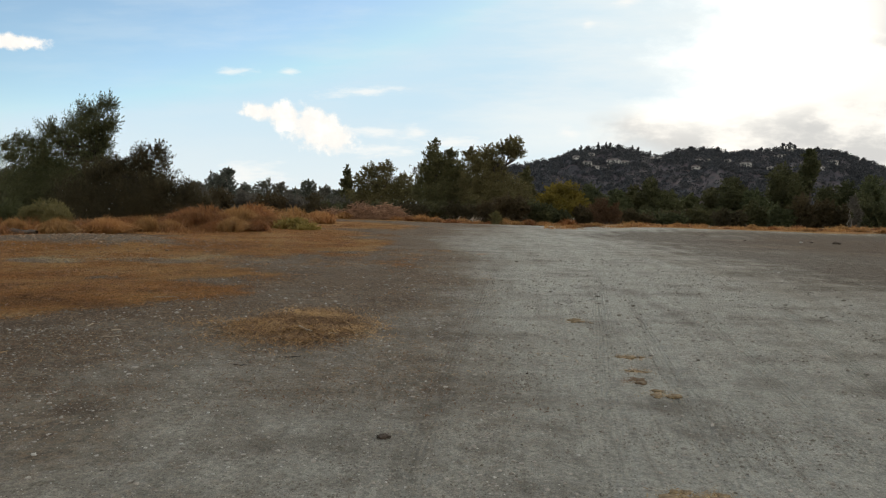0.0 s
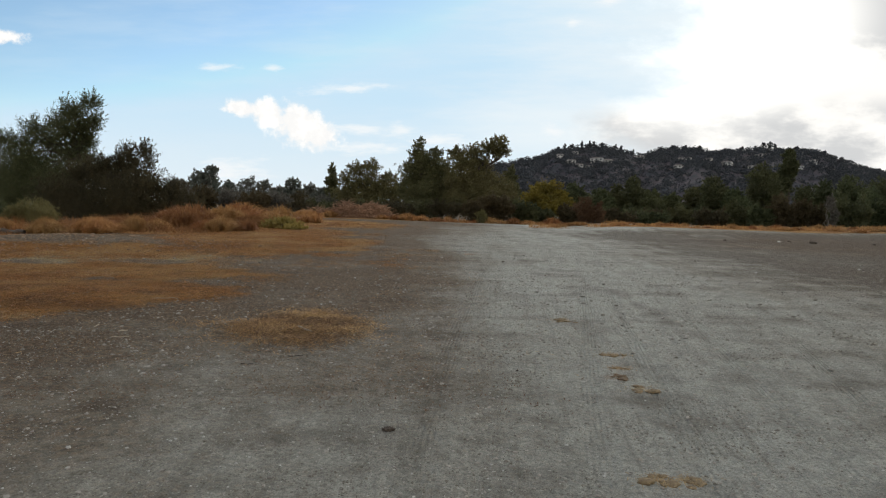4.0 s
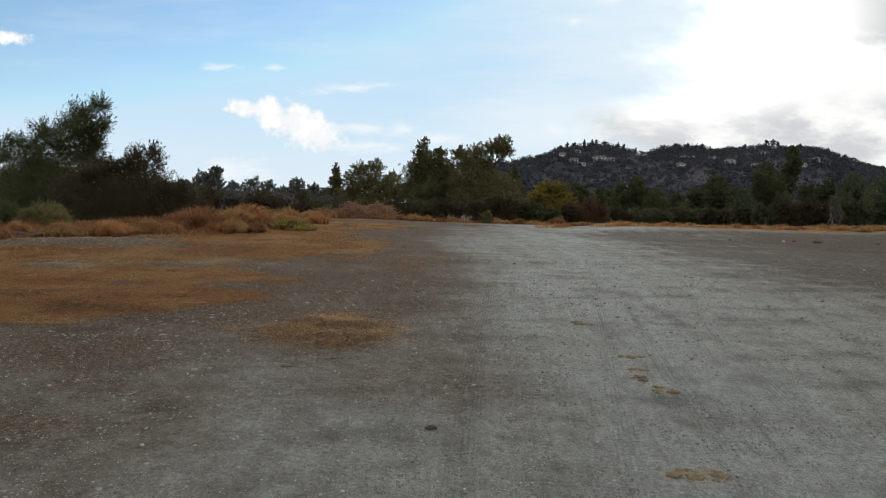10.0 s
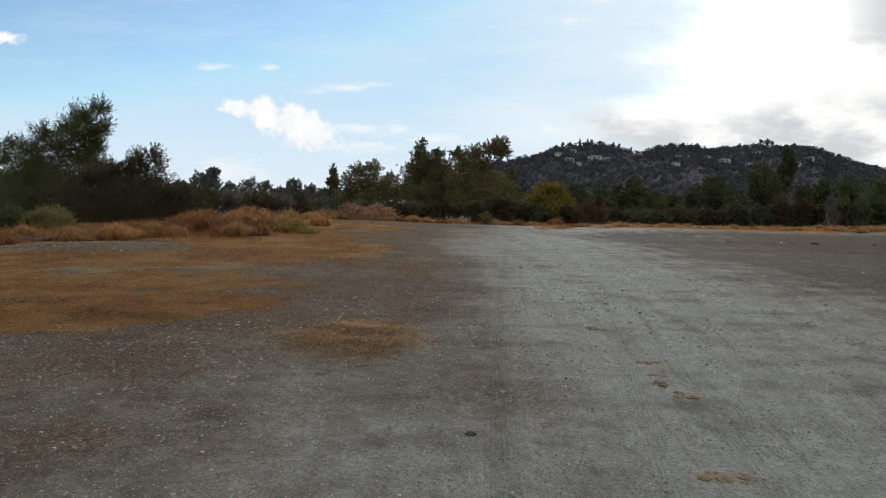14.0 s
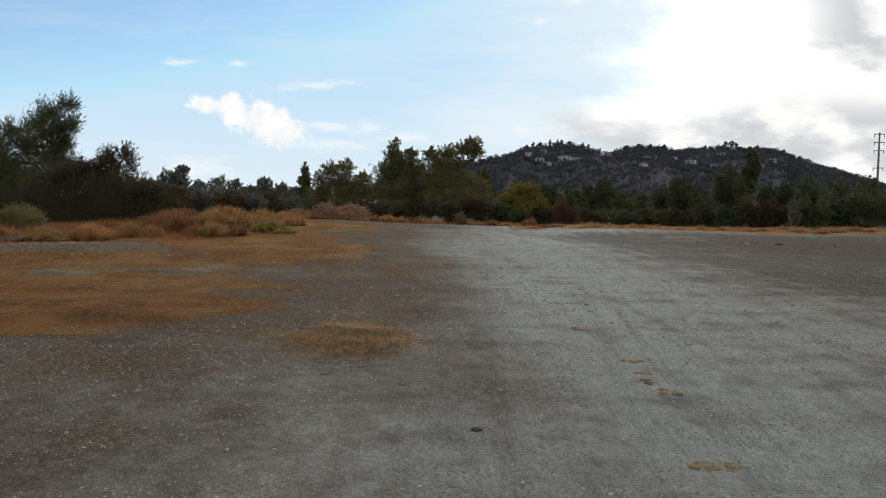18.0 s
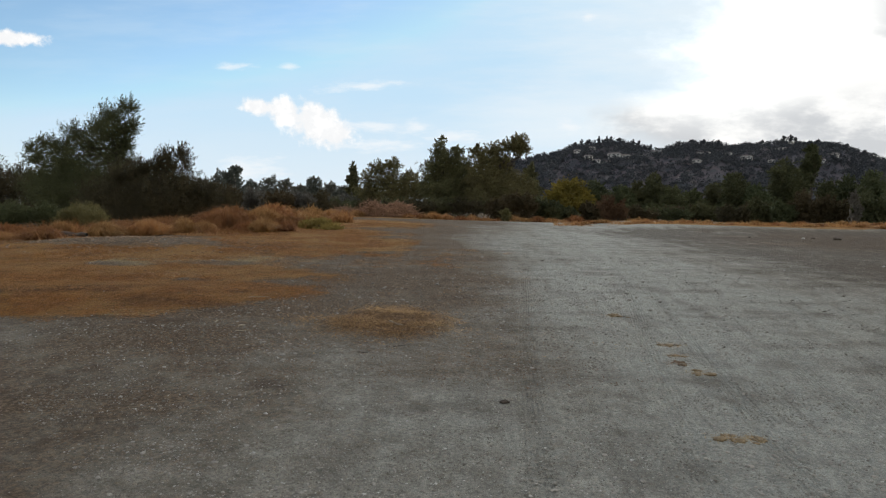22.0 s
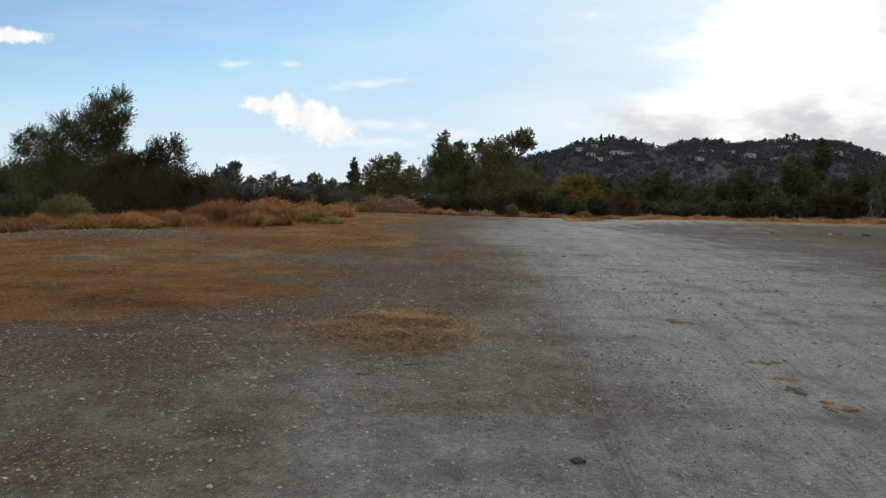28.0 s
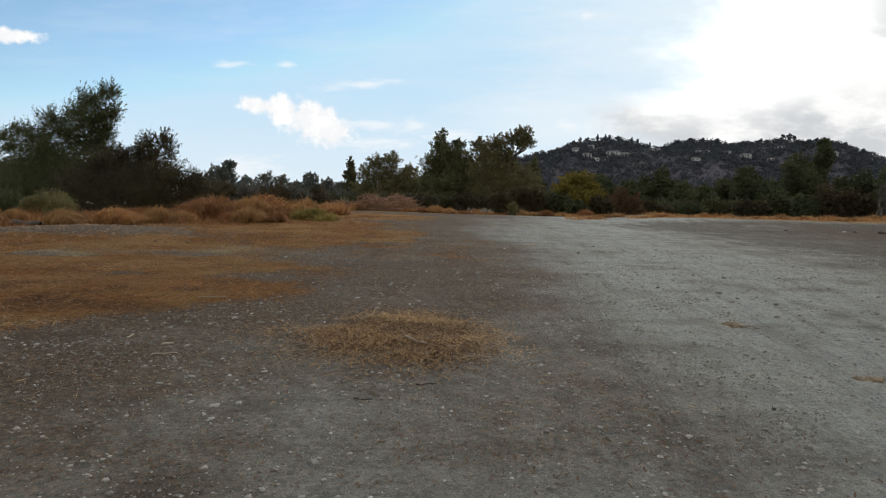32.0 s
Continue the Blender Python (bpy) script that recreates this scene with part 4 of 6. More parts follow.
tree("wood_tree", "dense dark green tree of the riverside wood", "tree", 22.01, 80.00, [(0.00, 0.39, 5.53, 1.11, 1.11, 0.85), (-0.84, -0.39, 4.68, 1.11, 1.11, 0.94), (0.93, 0.39, 4.49, 1.11, 1.11, 0.94), (-0.19, -0.52, 4.11, 1.49, 1.49, 1.13), (0.00, 0.68, 2.89, 1.95, 1.95, 1.23)],
     LEAF_WILLOW, 13000, 0.25, width=0.16, seed=101, trunk=0.25, group='riverside wood', spread=0.34, shell=0.38, skirt=True)
tree("wood_tree", "dense dark green tree of the riverside wood", "tree", 27.17, 90.00, [(0.00, 0.41, 6.26, 1.16, 1.16, 1.04), (-0.87, -0.41, 5.22, 1.16, 1.16, 1.16), (0.96, 0.41, 4.99, 1.16, 1.16, 1.16), (-0.19, -0.54, 4.52, 1.54, 1.54, 1.39), (0.00, 0.71, 3.02, 2.03, 2.03, 1.50)],
     LEAF_DARK, 13000, 0.25, width=0.16, seed=102, trunk=0.25, group='riverside wood', spread=0.34, shell=0.38, skirt=True)
tree("wood_tree", "dense dark green tree of the riverside wood", "tree", 28.92, 88.00, [(0.00, 0.40, 7.21, 1.13, 1.13, 1.24), (-0.85, -0.40, 5.96, 1.13, 1.13, 1.38), (0.94, 0.40, 5.68, 1.13, 1.13, 1.38), (-0.19, -0.53, 5.13, 1.51, 1.51, 1.66), (0.00, 0.69, 3.33, 1.98, 1.98, 1.80)],
     LEAF_DARK, 13000, 0.25, width=0.16, seed=103, trunk=0.25, group='riverside wood', spread=0.34, shell=0.38, skirt=True)
tree("wood_tree", "dense dark green tree of the riverside wood", "tree", 29.44, 82.00, [(0.00, 0.40, 5.56, 1.14, 1.14, 0.84), (-0.86, -0.40, 4.72, 1.14, 1.14, 0.94), (0.95, 0.40, 4.53, 1.14, 1.14, 0.94), (-0.19, -0.53, 4.16, 1.52, 1.52, 1.12), (0.00, 0.70, 2.94, 2.00, 2.00, 1.22)],
     LEAF_WILLOW, 13000, 0.25, width=0.16, seed=104, trunk=0.25, group='riverside wood', spread=0.34, shell=0.38, skirt=True)
tree("wood_tree", "dense dark green tree of the riverside wood", "tree", 33.64, 86.00, [(0.00, 0.39, 5.15, 1.11, 1.11, 0.77), (-0.83, -0.39, 4.37, 1.11, 1.11, 0.86), (0.92, 0.39, 4.20, 1.11, 1.11, 0.86), (-0.18, -0.52, 3.86, 1.47, 1.47, 1.03), (0.00, 0.68, 2.74, 1.94, 1.94, 1.12)],
     LEAF_WILLOW, 13000, 0.25, width=0.16, seed=105, trunk=0.25, group='riverside wood', spread=0.34, shell=0.38, skirt=True)
tree("wood_tree", "dense dark green tree of the riverside wood", "tree", 38.42, 90.00, [(0.00, 0.47, 5.98, 1.35, 1.35, 0.98), (-1.01, -0.47, 5.00, 1.35, 1.35, 1.09), (1.13, 0.47, 4.78, 1.35, 1.35, 1.09), (-0.23, -0.63, 4.34, 1.80, 1.80, 1.31), (0.00, 0.83, 2.92, 2.36, 2.36, 1.42)],
     LEAF_DARK, 13000, 0.25, width=0.16, seed=106, trunk=0.25, group='riverside wood', spread=0.34, shell=0.38, skirt=True)
tree("wood_tree", "dense dark green tree of the riverside wood", "tree", 39.33, 86.00, [(0.00, 0.45, 6.39, 1.29, 1.29, 1.05), (-0.97, -0.45, 5.34, 1.29, 1.29, 1.17), (1.08, 0.45, 5.10, 1.29, 1.29, 1.17), (-0.22, -0.60, 4.64, 1.72, 1.72, 1.40), (0.00, 0.79, 3.12, 2.26, 2.26, 1.52)],
     LEAF_DARK, 13000, 0.25, width=0.16, seed=107, trunk=0.25, group='riverside wood', spread=0.34, shell=0.38, skirt=True)
tree("wood_tree", "dense dark green tree of the riverside wood", "tree", 39.37, 80.00, [(0.00, 0.42, 5.64, 1.20, 1.20, 0.85), (-0.90, -0.42, 4.79, 1.20, 1.20, 0.94), (1.00, 0.42, 4.60, 1.20, 1.20, 0.94), (-0.20, -0.56, 4.22, 1.60, 1.60, 1.13), (0.00, 0.74, 3.00, 2.10, 2.10, 1.23)],
     LEAF_WILLOW, 13000, 0.25, width=0.16, seed=108, trunk=0.25, group='riverside wood', spread=0.34, shell=0.38, skirt=True)
tree("wood_tree", "dense dark green tree of the riverside wood", "tree", 50.93, 96.00, [(0.00, 0.47, 7.37, 1.34, 1.34, 1.33), (-1.00, -0.47, 6.04, 1.34, 1.34, 1.47), (1.11, 0.47, 5.74, 1.34, 1.34, 1.47), (-0.22, -0.62, 5.15, 1.78, 1.78, 1.77), (0.00, 0.82, 3.24, 2.34, 2.34, 1.92)],
     LEAF_DARK, 13000, 0.25, width=0.16, seed=109, trunk=0.25, group='riverside wood', spread=0.34, shell=0.38, skirt=True)
tree("wood_tree", "dense dark green tree of the riverside wood", "tree", 46.59, 84.00, [(0.00, 0.38, 6.33, 1.08, 1.08, 1.03), (-0.81, -0.38, 5.30, 1.08, 1.08, 1.14), (0.90, 0.38, 5.07, 1.08, 1.08, 1.14), (-0.18, -0.50, 4.62, 1.44, 1.44, 1.37), (0.00, 0.66, 3.13, 1.89, 1.89, 1.48)],
     LEAF_WILLOW, 13000, 0.25, width=0.16, seed=110, trunk=0.25, group='riverside wood', spread=0.34, shell=0.38, skirt=True)
tree("wood_tree", "dense dark green tree of the riverside wood", "tree", 53.29, 88.00, [(0.00, 0.43, 6.19, 1.23, 1.23, 1.02), (-0.92, -0.43, 5.18, 1.23, 1.23, 1.13), (1.02, 0.43, 4.95, 1.23, 1.23, 1.13), (-0.20, -0.57, 4.50, 1.63, 1.63, 1.36), (0.00, 0.75, 3.02, 2.15, 2.15, 1.47)],
     LEAF_DARK, 13000, 0.25, width=0.16, seed=111, trunk=0.25, group='riverside wood', spread=0.34, shell=0.38, skirt=True)
tree("wood_tree", "dense dark green tree of the riverside wood", "tree", 52.44, 82.00, [(0.00, 0.46, 6.50, 1.32, 1.32, 1.05), (-0.99, -0.46, 5.44, 1.32, 1.32, 1.17), (1.10, 0.46, 5.21, 1.32, 1.32, 1.17), (-0.22, -0.62, 4.74, 1.76, 1.76, 1.41), (0.00, 0.81, 3.21, 2.31, 2.31, 1.52)],
     LEAF_DARK, 13000, 0.25, width=0.16, seed=112, trunk=0.25, group='riverside wood', spread=0.34, shell=0.38, skirt=True)
tree("wood_tree", "dense dark green tree of the riverside wood", "tree", 53.01, 78.00, [(0.00, 0.50, 7.01, 1.42, 1.42, 1.15), (-1.07, -0.50, 5.85, 1.42, 1.42, 1.28), (1.18, 0.50, 5.60, 1.42, 1.42, 1.28), (-0.24, -0.66, 5.08, 1.89, 1.89, 1.54), (0.00, 0.87, 3.42, 2.49, 2.49, 1.67)],
     LEAF_WILLOW, 13000, 0.25, width=0.16, seed=113, trunk=0.25, group='riverside wood', spread=0.34, shell=0.38, skirt=True)
tree("wood_tree", "dense dark green tree of the riverside wood", "tree", 58.30, 80.00, [(0.00, 0.54, 6.79, 1.54, 1.54, 1.11), (-1.16, -0.54, 5.69, 1.54, 1.54, 1.23), (1.29, 0.54, 5.44, 1.54, 1.54, 1.23), (-0.26, -0.72, 4.95, 2.06, 2.06, 1.47), (0.00, 0.95, 3.35, 2.70, 2.70, 1.60)],
     LEAF_DARK, 13000, 0.25, width=0.16, seed=114, trunk=0.25, group='riverside wood', spread=0.34, shell=0.38, skirt=True)
tree("wood_tree", "dense dark green tree of the riverside wood", "tree", 65.72, 84.00, [(0.00, 0.60, 7.30, 1.71, 1.71, 1.24), (-1.28, -0.60, 6.06, 1.71, 1.71, 1.38), (1.43, 0.60, 5.79, 1.71, 1.71, 1.38), (-0.29, -0.80, 5.23, 2.28, 2.28, 1.66), (0.00, 1.05, 3.44, 2.99, 2.99, 1.79)],
     LEAF_DARK, 13000, 0.25, width=0.16, seed=115, trunk=0.25, group='riverside wood', spread=0.34, shell=0.38, skirt=True)
tree("wood_tree", "dense dark green tree of the riverside wood", "tree", 68.55, 82.00, [(0.00, 0.55, 6.87, 1.58, 1.58, 1.13), (-1.19, -0.55, 5.74, 1.58, 1.58, 1.26), (1.32, 0.55, 5.49, 1.58, 1.58, 1.26), (-0.26, -0.74, 4.98, 2.11, 2.11, 1.51), (0.00, 0.97, 3.34, 2.77, 2.77, 1.64)],
     LEAF_WILLOW, 13000, 0.25, width=0.16, seed=116, trunk=0.25, group='riverside wood', spread=0.34, shell=0.38, skirt=True)
tree("wood_tree", "dense dark green tree of the riverside wood", "tree", 74.72, 84.00, [(0.00, 0.57, 6.58, 1.62, 1.62, 1.08), (-1.22, -0.57, 5.50, 1.62, 1.62, 1.20), (1.35, 0.57, 5.26, 1.62, 1.62, 1.20), (-0.27, -0.76, 4.78, 2.16, 2.16, 1.44), (0.00, 0.99, 3.22, 2.84, 2.84, 1.56)],
     LEAF_DARK, 13000, 0.25, width=0.16, seed=117, trunk=0.25, group='riverside wood', spread=0.34, shell=0.38, skirt=True)
tree("wood_tree", "tall rounded dark tree of the riverside wood", "tree", 38.50, 84.00, [(0.00, 0.47, 7.30, 1.20, 1.20, 0.95), (-1.10, -0.47, 6.20, 1.35, 1.35, 1.10), (1.20, 0.47, 6.00, 1.35, 1.35, 1.10), (-0.20, -0.60, 5.00, 1.90, 1.90, 1.40), (0.00, 0.80, 3.30, 2.30, 2.30, 1.60)],
     LEAF_DARK, 13000, 0.25, width=0.16, seed=130, trunk=0.25, group='riverside wood', spread=0.34, shell=0.38, skirt=True)
tree("wood_tree", "tall rounded dark tree of the riverside wood", "tree", 45.40, 85.00, [(0.30, 0.47, 9.00, 1.30, 1.30, 1.05), (-1.20, -0.47, 8.00, 1.40, 1.40, 1.15), (1.50, 0.47, 7.60, 1.50, 1.50, 1.20), (-0.20, -0.60, 6.40, 2.20, 2.20, 1.60), (0.20, 0.80, 4.60, 2.60, 2.60, 1.90), (0.00, -0.60, 3.00, 2.60, 2.60, 1.60)],
     LEAF_DARK, 18000, 0.25, width=0.16, seed=131, trunk=0.28, group='riverside wood', spread=0.34, shell=0.38, skirt=True)
tree("spire_tree", "tall narrow dark tree above the wood", "tree", 54.81, 95.00, [(0.17, 0.30, 11.85, 0.85, 0.85, 1.19), (-0.17, -0.45, 9.98, 1.27, 1.27, 1.70), (-0.51, 0.53, 7.69, 1.53, 1.53, 2.21)],
     LEAF_DARK, 12000, 0.45, width=0.2, seed=130, trunk=0.3)
tree("scrub_bush", "brown-green scrub in front of the riverside wood", "bush", 18.88, 62.00, [(-0.58, 0.35, 1.53, 1.00, 1.00, 0.72), (0.66, -0.35, 1.31, 1.00, 1.00, 0.58), (0.00, 0.52, 1.09, 1.50, 1.50, 0.43)],
     LEAF_BUSH, 6500, 0.26, width=0.11, seed=140, stems=3, trunk=0.06, group='edge scrub', shell=0.4, skirt=True)
tree("scrub_bush", "brown-green scrub in front of the riverside wood", "bush", 22.48, 62.00, [(-0.54, 0.33, 1.53, 0.93, 0.93, 0.66), (0.62, -0.33, 1.31, 0.93, 0.93, 0.53), (0.00, 0.49, 1.09, 1.40, 1.40, 0.40)],
     LEAF_DARK, 6500, 0.26, width=0.11, seed=141, stems=3, trunk=0.06, group='edge scrub', shell=0.4, skirt=True)
tree("scrub_bush", "brown-green scrub in front of the riverside wood", "bush", 25.95, 64.00, [(-0.52, 0.31, 2.06, 0.89, 0.89, 0.86), (0.59, -0.31, 1.83, 0.89, 0.89, 0.69), (0.00, 0.47, 1.60, 1.34, 1.34, 0.51)],
     LEAF_DARK, 6500, 0.26, width=0.11, seed=142, stems=3, trunk=0.06, group='edge scrub', shell=0.4, skirt=True)
tree("scrub_bush", "brown-green scrub in front of the riverside wood", "bush", 27.12, 60.00, [(-0.56, 0.34, 1.57, 0.96, 0.96, 0.75), (0.64, -0.34, 1.35, 0.96, 0.96, 0.60), (0.00, 0.51, 1.14, 1.45, 1.45, 0.45)],
     LEAF_BUSH, 6500, 0.26, width=0.11, seed=143, stems=3, trunk=0.06, group='edge scrub', shell=0.4, skirt=True)
tree("scrub_bush", "brown-green scrub in front of the riverside wood", "bush", 29.90, 60.00, [(-0.49, 0.29, 1.88, 0.84, 0.84, 1.07), (0.56, -0.29, 1.67, 0.84, 0.84, 0.86), (0.00, 0.44, 1.46, 1.25, 1.25, 0.64)],
     LEAF_DARK, 6500, 0.26, width=0.11, seed=144, stems=3, trunk=0.06, group='edge scrub', shell=0.4, skirt=True)
tree("scrub_bush", "brown-green scrub in front of the riverside wood", "bush", 31.08, 58.00, [(-0.47, 0.28, 1.52, 0.81, 0.81, 0.93), (0.54, -0.28, 1.32, 0.81, 0.81, 0.75), (0.00, 0.42, 1.11, 1.21, 1.21, 0.56)],
     LEAF_WILLOW, 6500, 0.26, width=0.11, seed=145, stems=3, trunk=0.06, group='edge scrub', shell=0.4, skirt=True)
tree("scrub_bush", "brown-green scrub in front of the riverside wood", "bush", 32.99, 57.00, [(-0.61, 0.36, 1.85, 1.04, 1.04, 1.53), (0.69, -0.36, 1.64, 1.04, 1.04, 1.22), (0.00, 0.55, 1.44, 1.56, 1.56, 0.92)],
     LEAF_BUSH, 6500, 0.26, width=0.11, seed=146, stems=3, trunk=0.06, group='edge scrub', shell=0.4, skirt=True)
tree("scrub_bush", "brown-green scrub in front of the riverside wood", "bush", 34.71, 56.00, [(-0.42, 0.25, 1.57, 0.72, 0.72, 1.10), (0.48, -0.25, 1.37, 0.72, 0.72, 0.88), (0.00, 0.38, 1.17, 1.08, 1.08, 0.66)],
     LEAF_BUSH, 6500, 0.26, width=0.11, seed=147, stems=3, trunk=0.06, group='edge scrub', shell=0.4, skirt=True)
tree("scrub_bush", "brown-green scrub in front of the riverside wood", "bush", 35.34, 52.00, [(-0.59, 0.35, 1.58, 1.00, 1.00, 1.58), (0.67, -0.35, 1.39, 1.00, 1.00, 1.26), (0.00, 0.53, 1.21, 1.50, 1.50, 0.95)],
     LEAF_DARK, 6500, 0.26, width=0.11, seed=148, stems=3, trunk=0.06, group='edge scrub', shell=0.4, skirt=True)
tree("scrub_bush", "brown-green scrub in front of the riverside wood", "bush", 39.60, 54.00, [(-0.68, 0.41, 1.94, 1.16, 1.16, 1.83), (0.77, -0.41, 1.75, 1.16, 1.16, 1.47), (0.00, 0.61, 1.55, 1.74, 1.74, 1.10)],
     LEAF_WILLOW, 6500, 0.26, width=0.11, seed=149, stems=3, trunk=0.06, group='edge scrub', shell=0.4, skirt=True)
tree("scrub_bush", "brown-green scrub in front of the riverside wood", "bush", 40.92, 52.00, [(-0.75, 0.45, 2.03, 1.28, 1.28, 1.95), (0.85, -0.45, 1.85, 1.28, 1.28, 1.56), (0.00, 0.67, 1.66, 1.92, 1.92, 1.17)],
     LEAF_DARK, 6500, 0.26, width=0.11, seed=150, stems=3, trunk=0.06, group='edge scrub', shell=0.4, skirt=True)
tree("scrub_bush", "brown-green scrub in front of the riverside wood", "bush", 45.62, 54.00, [(-0.78, 0.47, 2.03, 1.33, 1.33, 2.03), (0.89, -0.47, 1.83, 1.33, 1.33, 1.62), (0.00, 0.70, 1.64, 2.00, 2.00, 1.22)],
     LEAF_BUSH, 6500, 0.26, width=0.11, seed=151, stems=3, trunk=0.06, group='edge scrub', shell=0.4, skirt=True)
tree("bare_bush", "grey leafless bush before dark scrub", "bush", 32.51, 50.00, [(-0.09, 0.14, 2.17, 0.40, 0.40, 0.71), (0.09, -0.16, 1.28, 0.45, 0.45, 0.71)],
     LEAF_GREY, 3500, 0.16, width=0.05, seed=160, stems=4, trunk=0.03, bark=BARK_GREY, droop=-0.5, skirt=True)
tree("weed_shrub", "low yellow-green weed shrub on straw", "shrub", -7.26, 32.00, [(-0.71, 0.22, 0.31, 0.63, 0.63, 0.31), (0.43, -0.26, 0.14, 0.74, 0.74, 0.23), (-0.14, 0.20, 0.42, 0.57, 0.57, 0.23)],
     LEAF_SHRUB, 9000, 0.11, width=0.05, seed=161, stems=4, trunk=0.02, droop=-0.3)
tree("undergrowth", "dark undergrowth below the oaks", "bush", -15.60, 78.00, [(-0.70, 0.59, 1.21, 1.67, 1.67, 1.04), (0.84, -0.59, 0.94, 1.67, 1.67, 0.91)],
     LEAF_BUSH, 5200, 0.28, width=0.14, seed=200, stems=2, trunk=0.06, group='undergrowth', skirt=True)
tree("undergrowth", "dark undergrowth below the oaks", "bush", -14.18, 81.00, [(-0.72, 0.61, 1.37, 1.74, 1.74, 1.09), (0.87, -0.61, 1.08, 1.74, 1.74, 0.94)],
     LEAF_DARK, 5200, 0.28, width=0.14, seed=201, stems=2, trunk=0.06, group='undergrowth', skirt=True)
tree("undergrowth", "dark undergrowth below the oaks", "bush", -12.60, 84.00, [(-0.75, 0.63, 1.49, 1.80, 1.80, 1.13), (0.90, -0.63, 1.18, 1.80, 1.80, 0.98)],
     LEAF_DARK, 5200, 0.28, width=0.14, seed=202, stems=2, trunk=0.06, group='undergrowth', skirt=True)
tree("undergrowth", "dark undergrowth below the oaks", "bush", -9.75, 78.00, [(-0.70, 0.59, 1.38, 1.67, 1.67, 1.04), (0.84, -0.59, 1.10, 1.67, 1.67, 0.91)],
     LEAF_BUSH, 5200, 0.28, width=0.14, seed=203, stems=2, trunk=0.06, group='undergrowth', skirt=True)
tree("undergrowth", "dark undergrowth below the oaks", "bush", -8.10, 81.00, [(-0.72, 0.61, 1.54, 1.74, 1.74, 1.09), (0.87, -0.61, 1.25, 1.74, 1.74, 0.94)],
     LEAF_DARK, 5200, 0.28, width=0.14, seed=204, stems=2, trunk=0.06, group='undergrowth', skirt=True)
tree("undergrowth", "dark undergrowth below the oaks", "bush", -6.30, 84.00, [(-0.75, 0.63, 1.68, 1.80, 1.80, 1.13), (0.90, -0.63, 1.38, 1.80, 1.80, 0.98)],
     LEAF_DARK, 5200, 0.28, width=0.14, seed=205, stems=2, trunk=0.06, group='undergrowth', skirt=True)
tree("undergrowth", "dark undergrowth below the oaks", "bush", -3.90, 78.00, [(-0.70, 0.59, 1.55, 1.67, 1.67, 1.04), (0.84, -0.59, 1.27, 1.67, 1.67, 0.91)],
     LEAF_BUSH, 5200, 0.28, width=0.14, seed=206, stems=2, trunk=0.06, group='undergrowth', skirt=True)
tree("undergrowth", "dark undergrowth below the oaks", "bush", -2.03, 81.00, [(-0.72, 0.61, 1.96, 1.74, 1.74, 1.09), (0.87, -0.61, 1.67, 1.74, 1.74, 0.94)],
     LEAF_DARK, 5200, 0.28, width=0.14, seed=207, stems=2, trunk=0.06, group='undergrowth', skirt=True)
tree("undergrowth", "dark undergrowth below the oaks", "bush", 0.00, 84.00, [(-0.75, 0.63, 2.63, 1.80, 1.80, 1.13), (0.90, -0.63, 2.33, 1.80, 1.80, 0.98)],
     LEAF_DARK, 5200, 0.28, width=0.14, seed=208, stems=2, trunk=0.06, group='undergrowth', skirt=True)
tree("undergrowth", "dark undergrowth below the oaks", "bush", 1.95, 78.00, [(-0.70, 0.59, 3.12, 1.67, 1.67, 1.04), (0.84, -0.59, 2.84, 1.67, 1.67, 0.91)],
     LEAF_BUSH, 5200, 0.28, width=0.14, seed=209, stems=2, trunk=0.06, group='undergrowth', skirt=True)
tree("undergrowth", "dark undergrowth below the oaks", "bush", 4.05, 81.00, [(-0.72, 0.61, 3.49, 1.74, 1.74, 1.09), (0.87, -0.61, 3.20, 1.74, 1.74, 0.94)],
     LEAF_DARK, 5200, 0.28, width=0.14, seed=210, stems=2, trunk=0.06, group='undergrowth', skirt=True)
tree("undergrowth", "dark undergrowth below the oaks", "bush", 6.30, 84.00, [(-0.75, 0.63, 3.54, 1.80, 1.80, 1.13), (0.90, -0.63, 3.24, 1.80, 1.80, 0.98)],
     LEAF_DARK, 5200, 0.28, width=0.14, seed=211, stems=2, trunk=0.06, group='undergrowth', skirt=True)
tree("undergrowth", "dark undergrowth below the oaks", "bush", 7.80, 78.00, [(-0.70, 0.59, 3.57, 1.67, 1.67, 1.04), (0.84, -0.59, 3.29, 1.67, 1.67, 0.91)],
     LEAF_BUSH, 5200, 0.28, width=0.14, seed=212, stems=2, trunk=0.06, group='undergrowth', skirt=True)
tree("undergrowth", "dark undergrowth below the oaks", "bush", 10.13, 81.00, [(-0.72, 0.61, 3.62, 1.74, 1.74, 1.09), (0.87, -0.61, 3.33, 1.74, 1.74, 0.94)],
     LEAF_DARK, 5200, 0.28, width=0.14, seed=213, stems=2, trunk=0.06, group='undergrowth', skirt=True)
tree("undergrowth", "dark undergrowth below the oaks", "bush", 12.60, 84.00, [(-0.75, 0.63, 3.53, 1.80, 1.80, 1.13), (0.90, -0.63, 3.23, 1.80, 1.80, 0.98)],
     LEAF_DARK, 5200, 0.28, width=0.14, seed=214, stems=2, trunk=0.06, group='undergrowth', skirt=True)
tree("undergrowth", "dark undergrowth below the oaks", "bush", 13.65, 78.00, [(-0.70, 0.59, 3.48, 1.67, 1.67, 1.04), (0.84, -0.59, 3.20, 1.67, 1.67, 0.91)],
     LEAF_BUSH, 5200, 0.28, width=0.14, seed=215, stems=2, trunk=0.06, group='undergrowth', skirt=True)
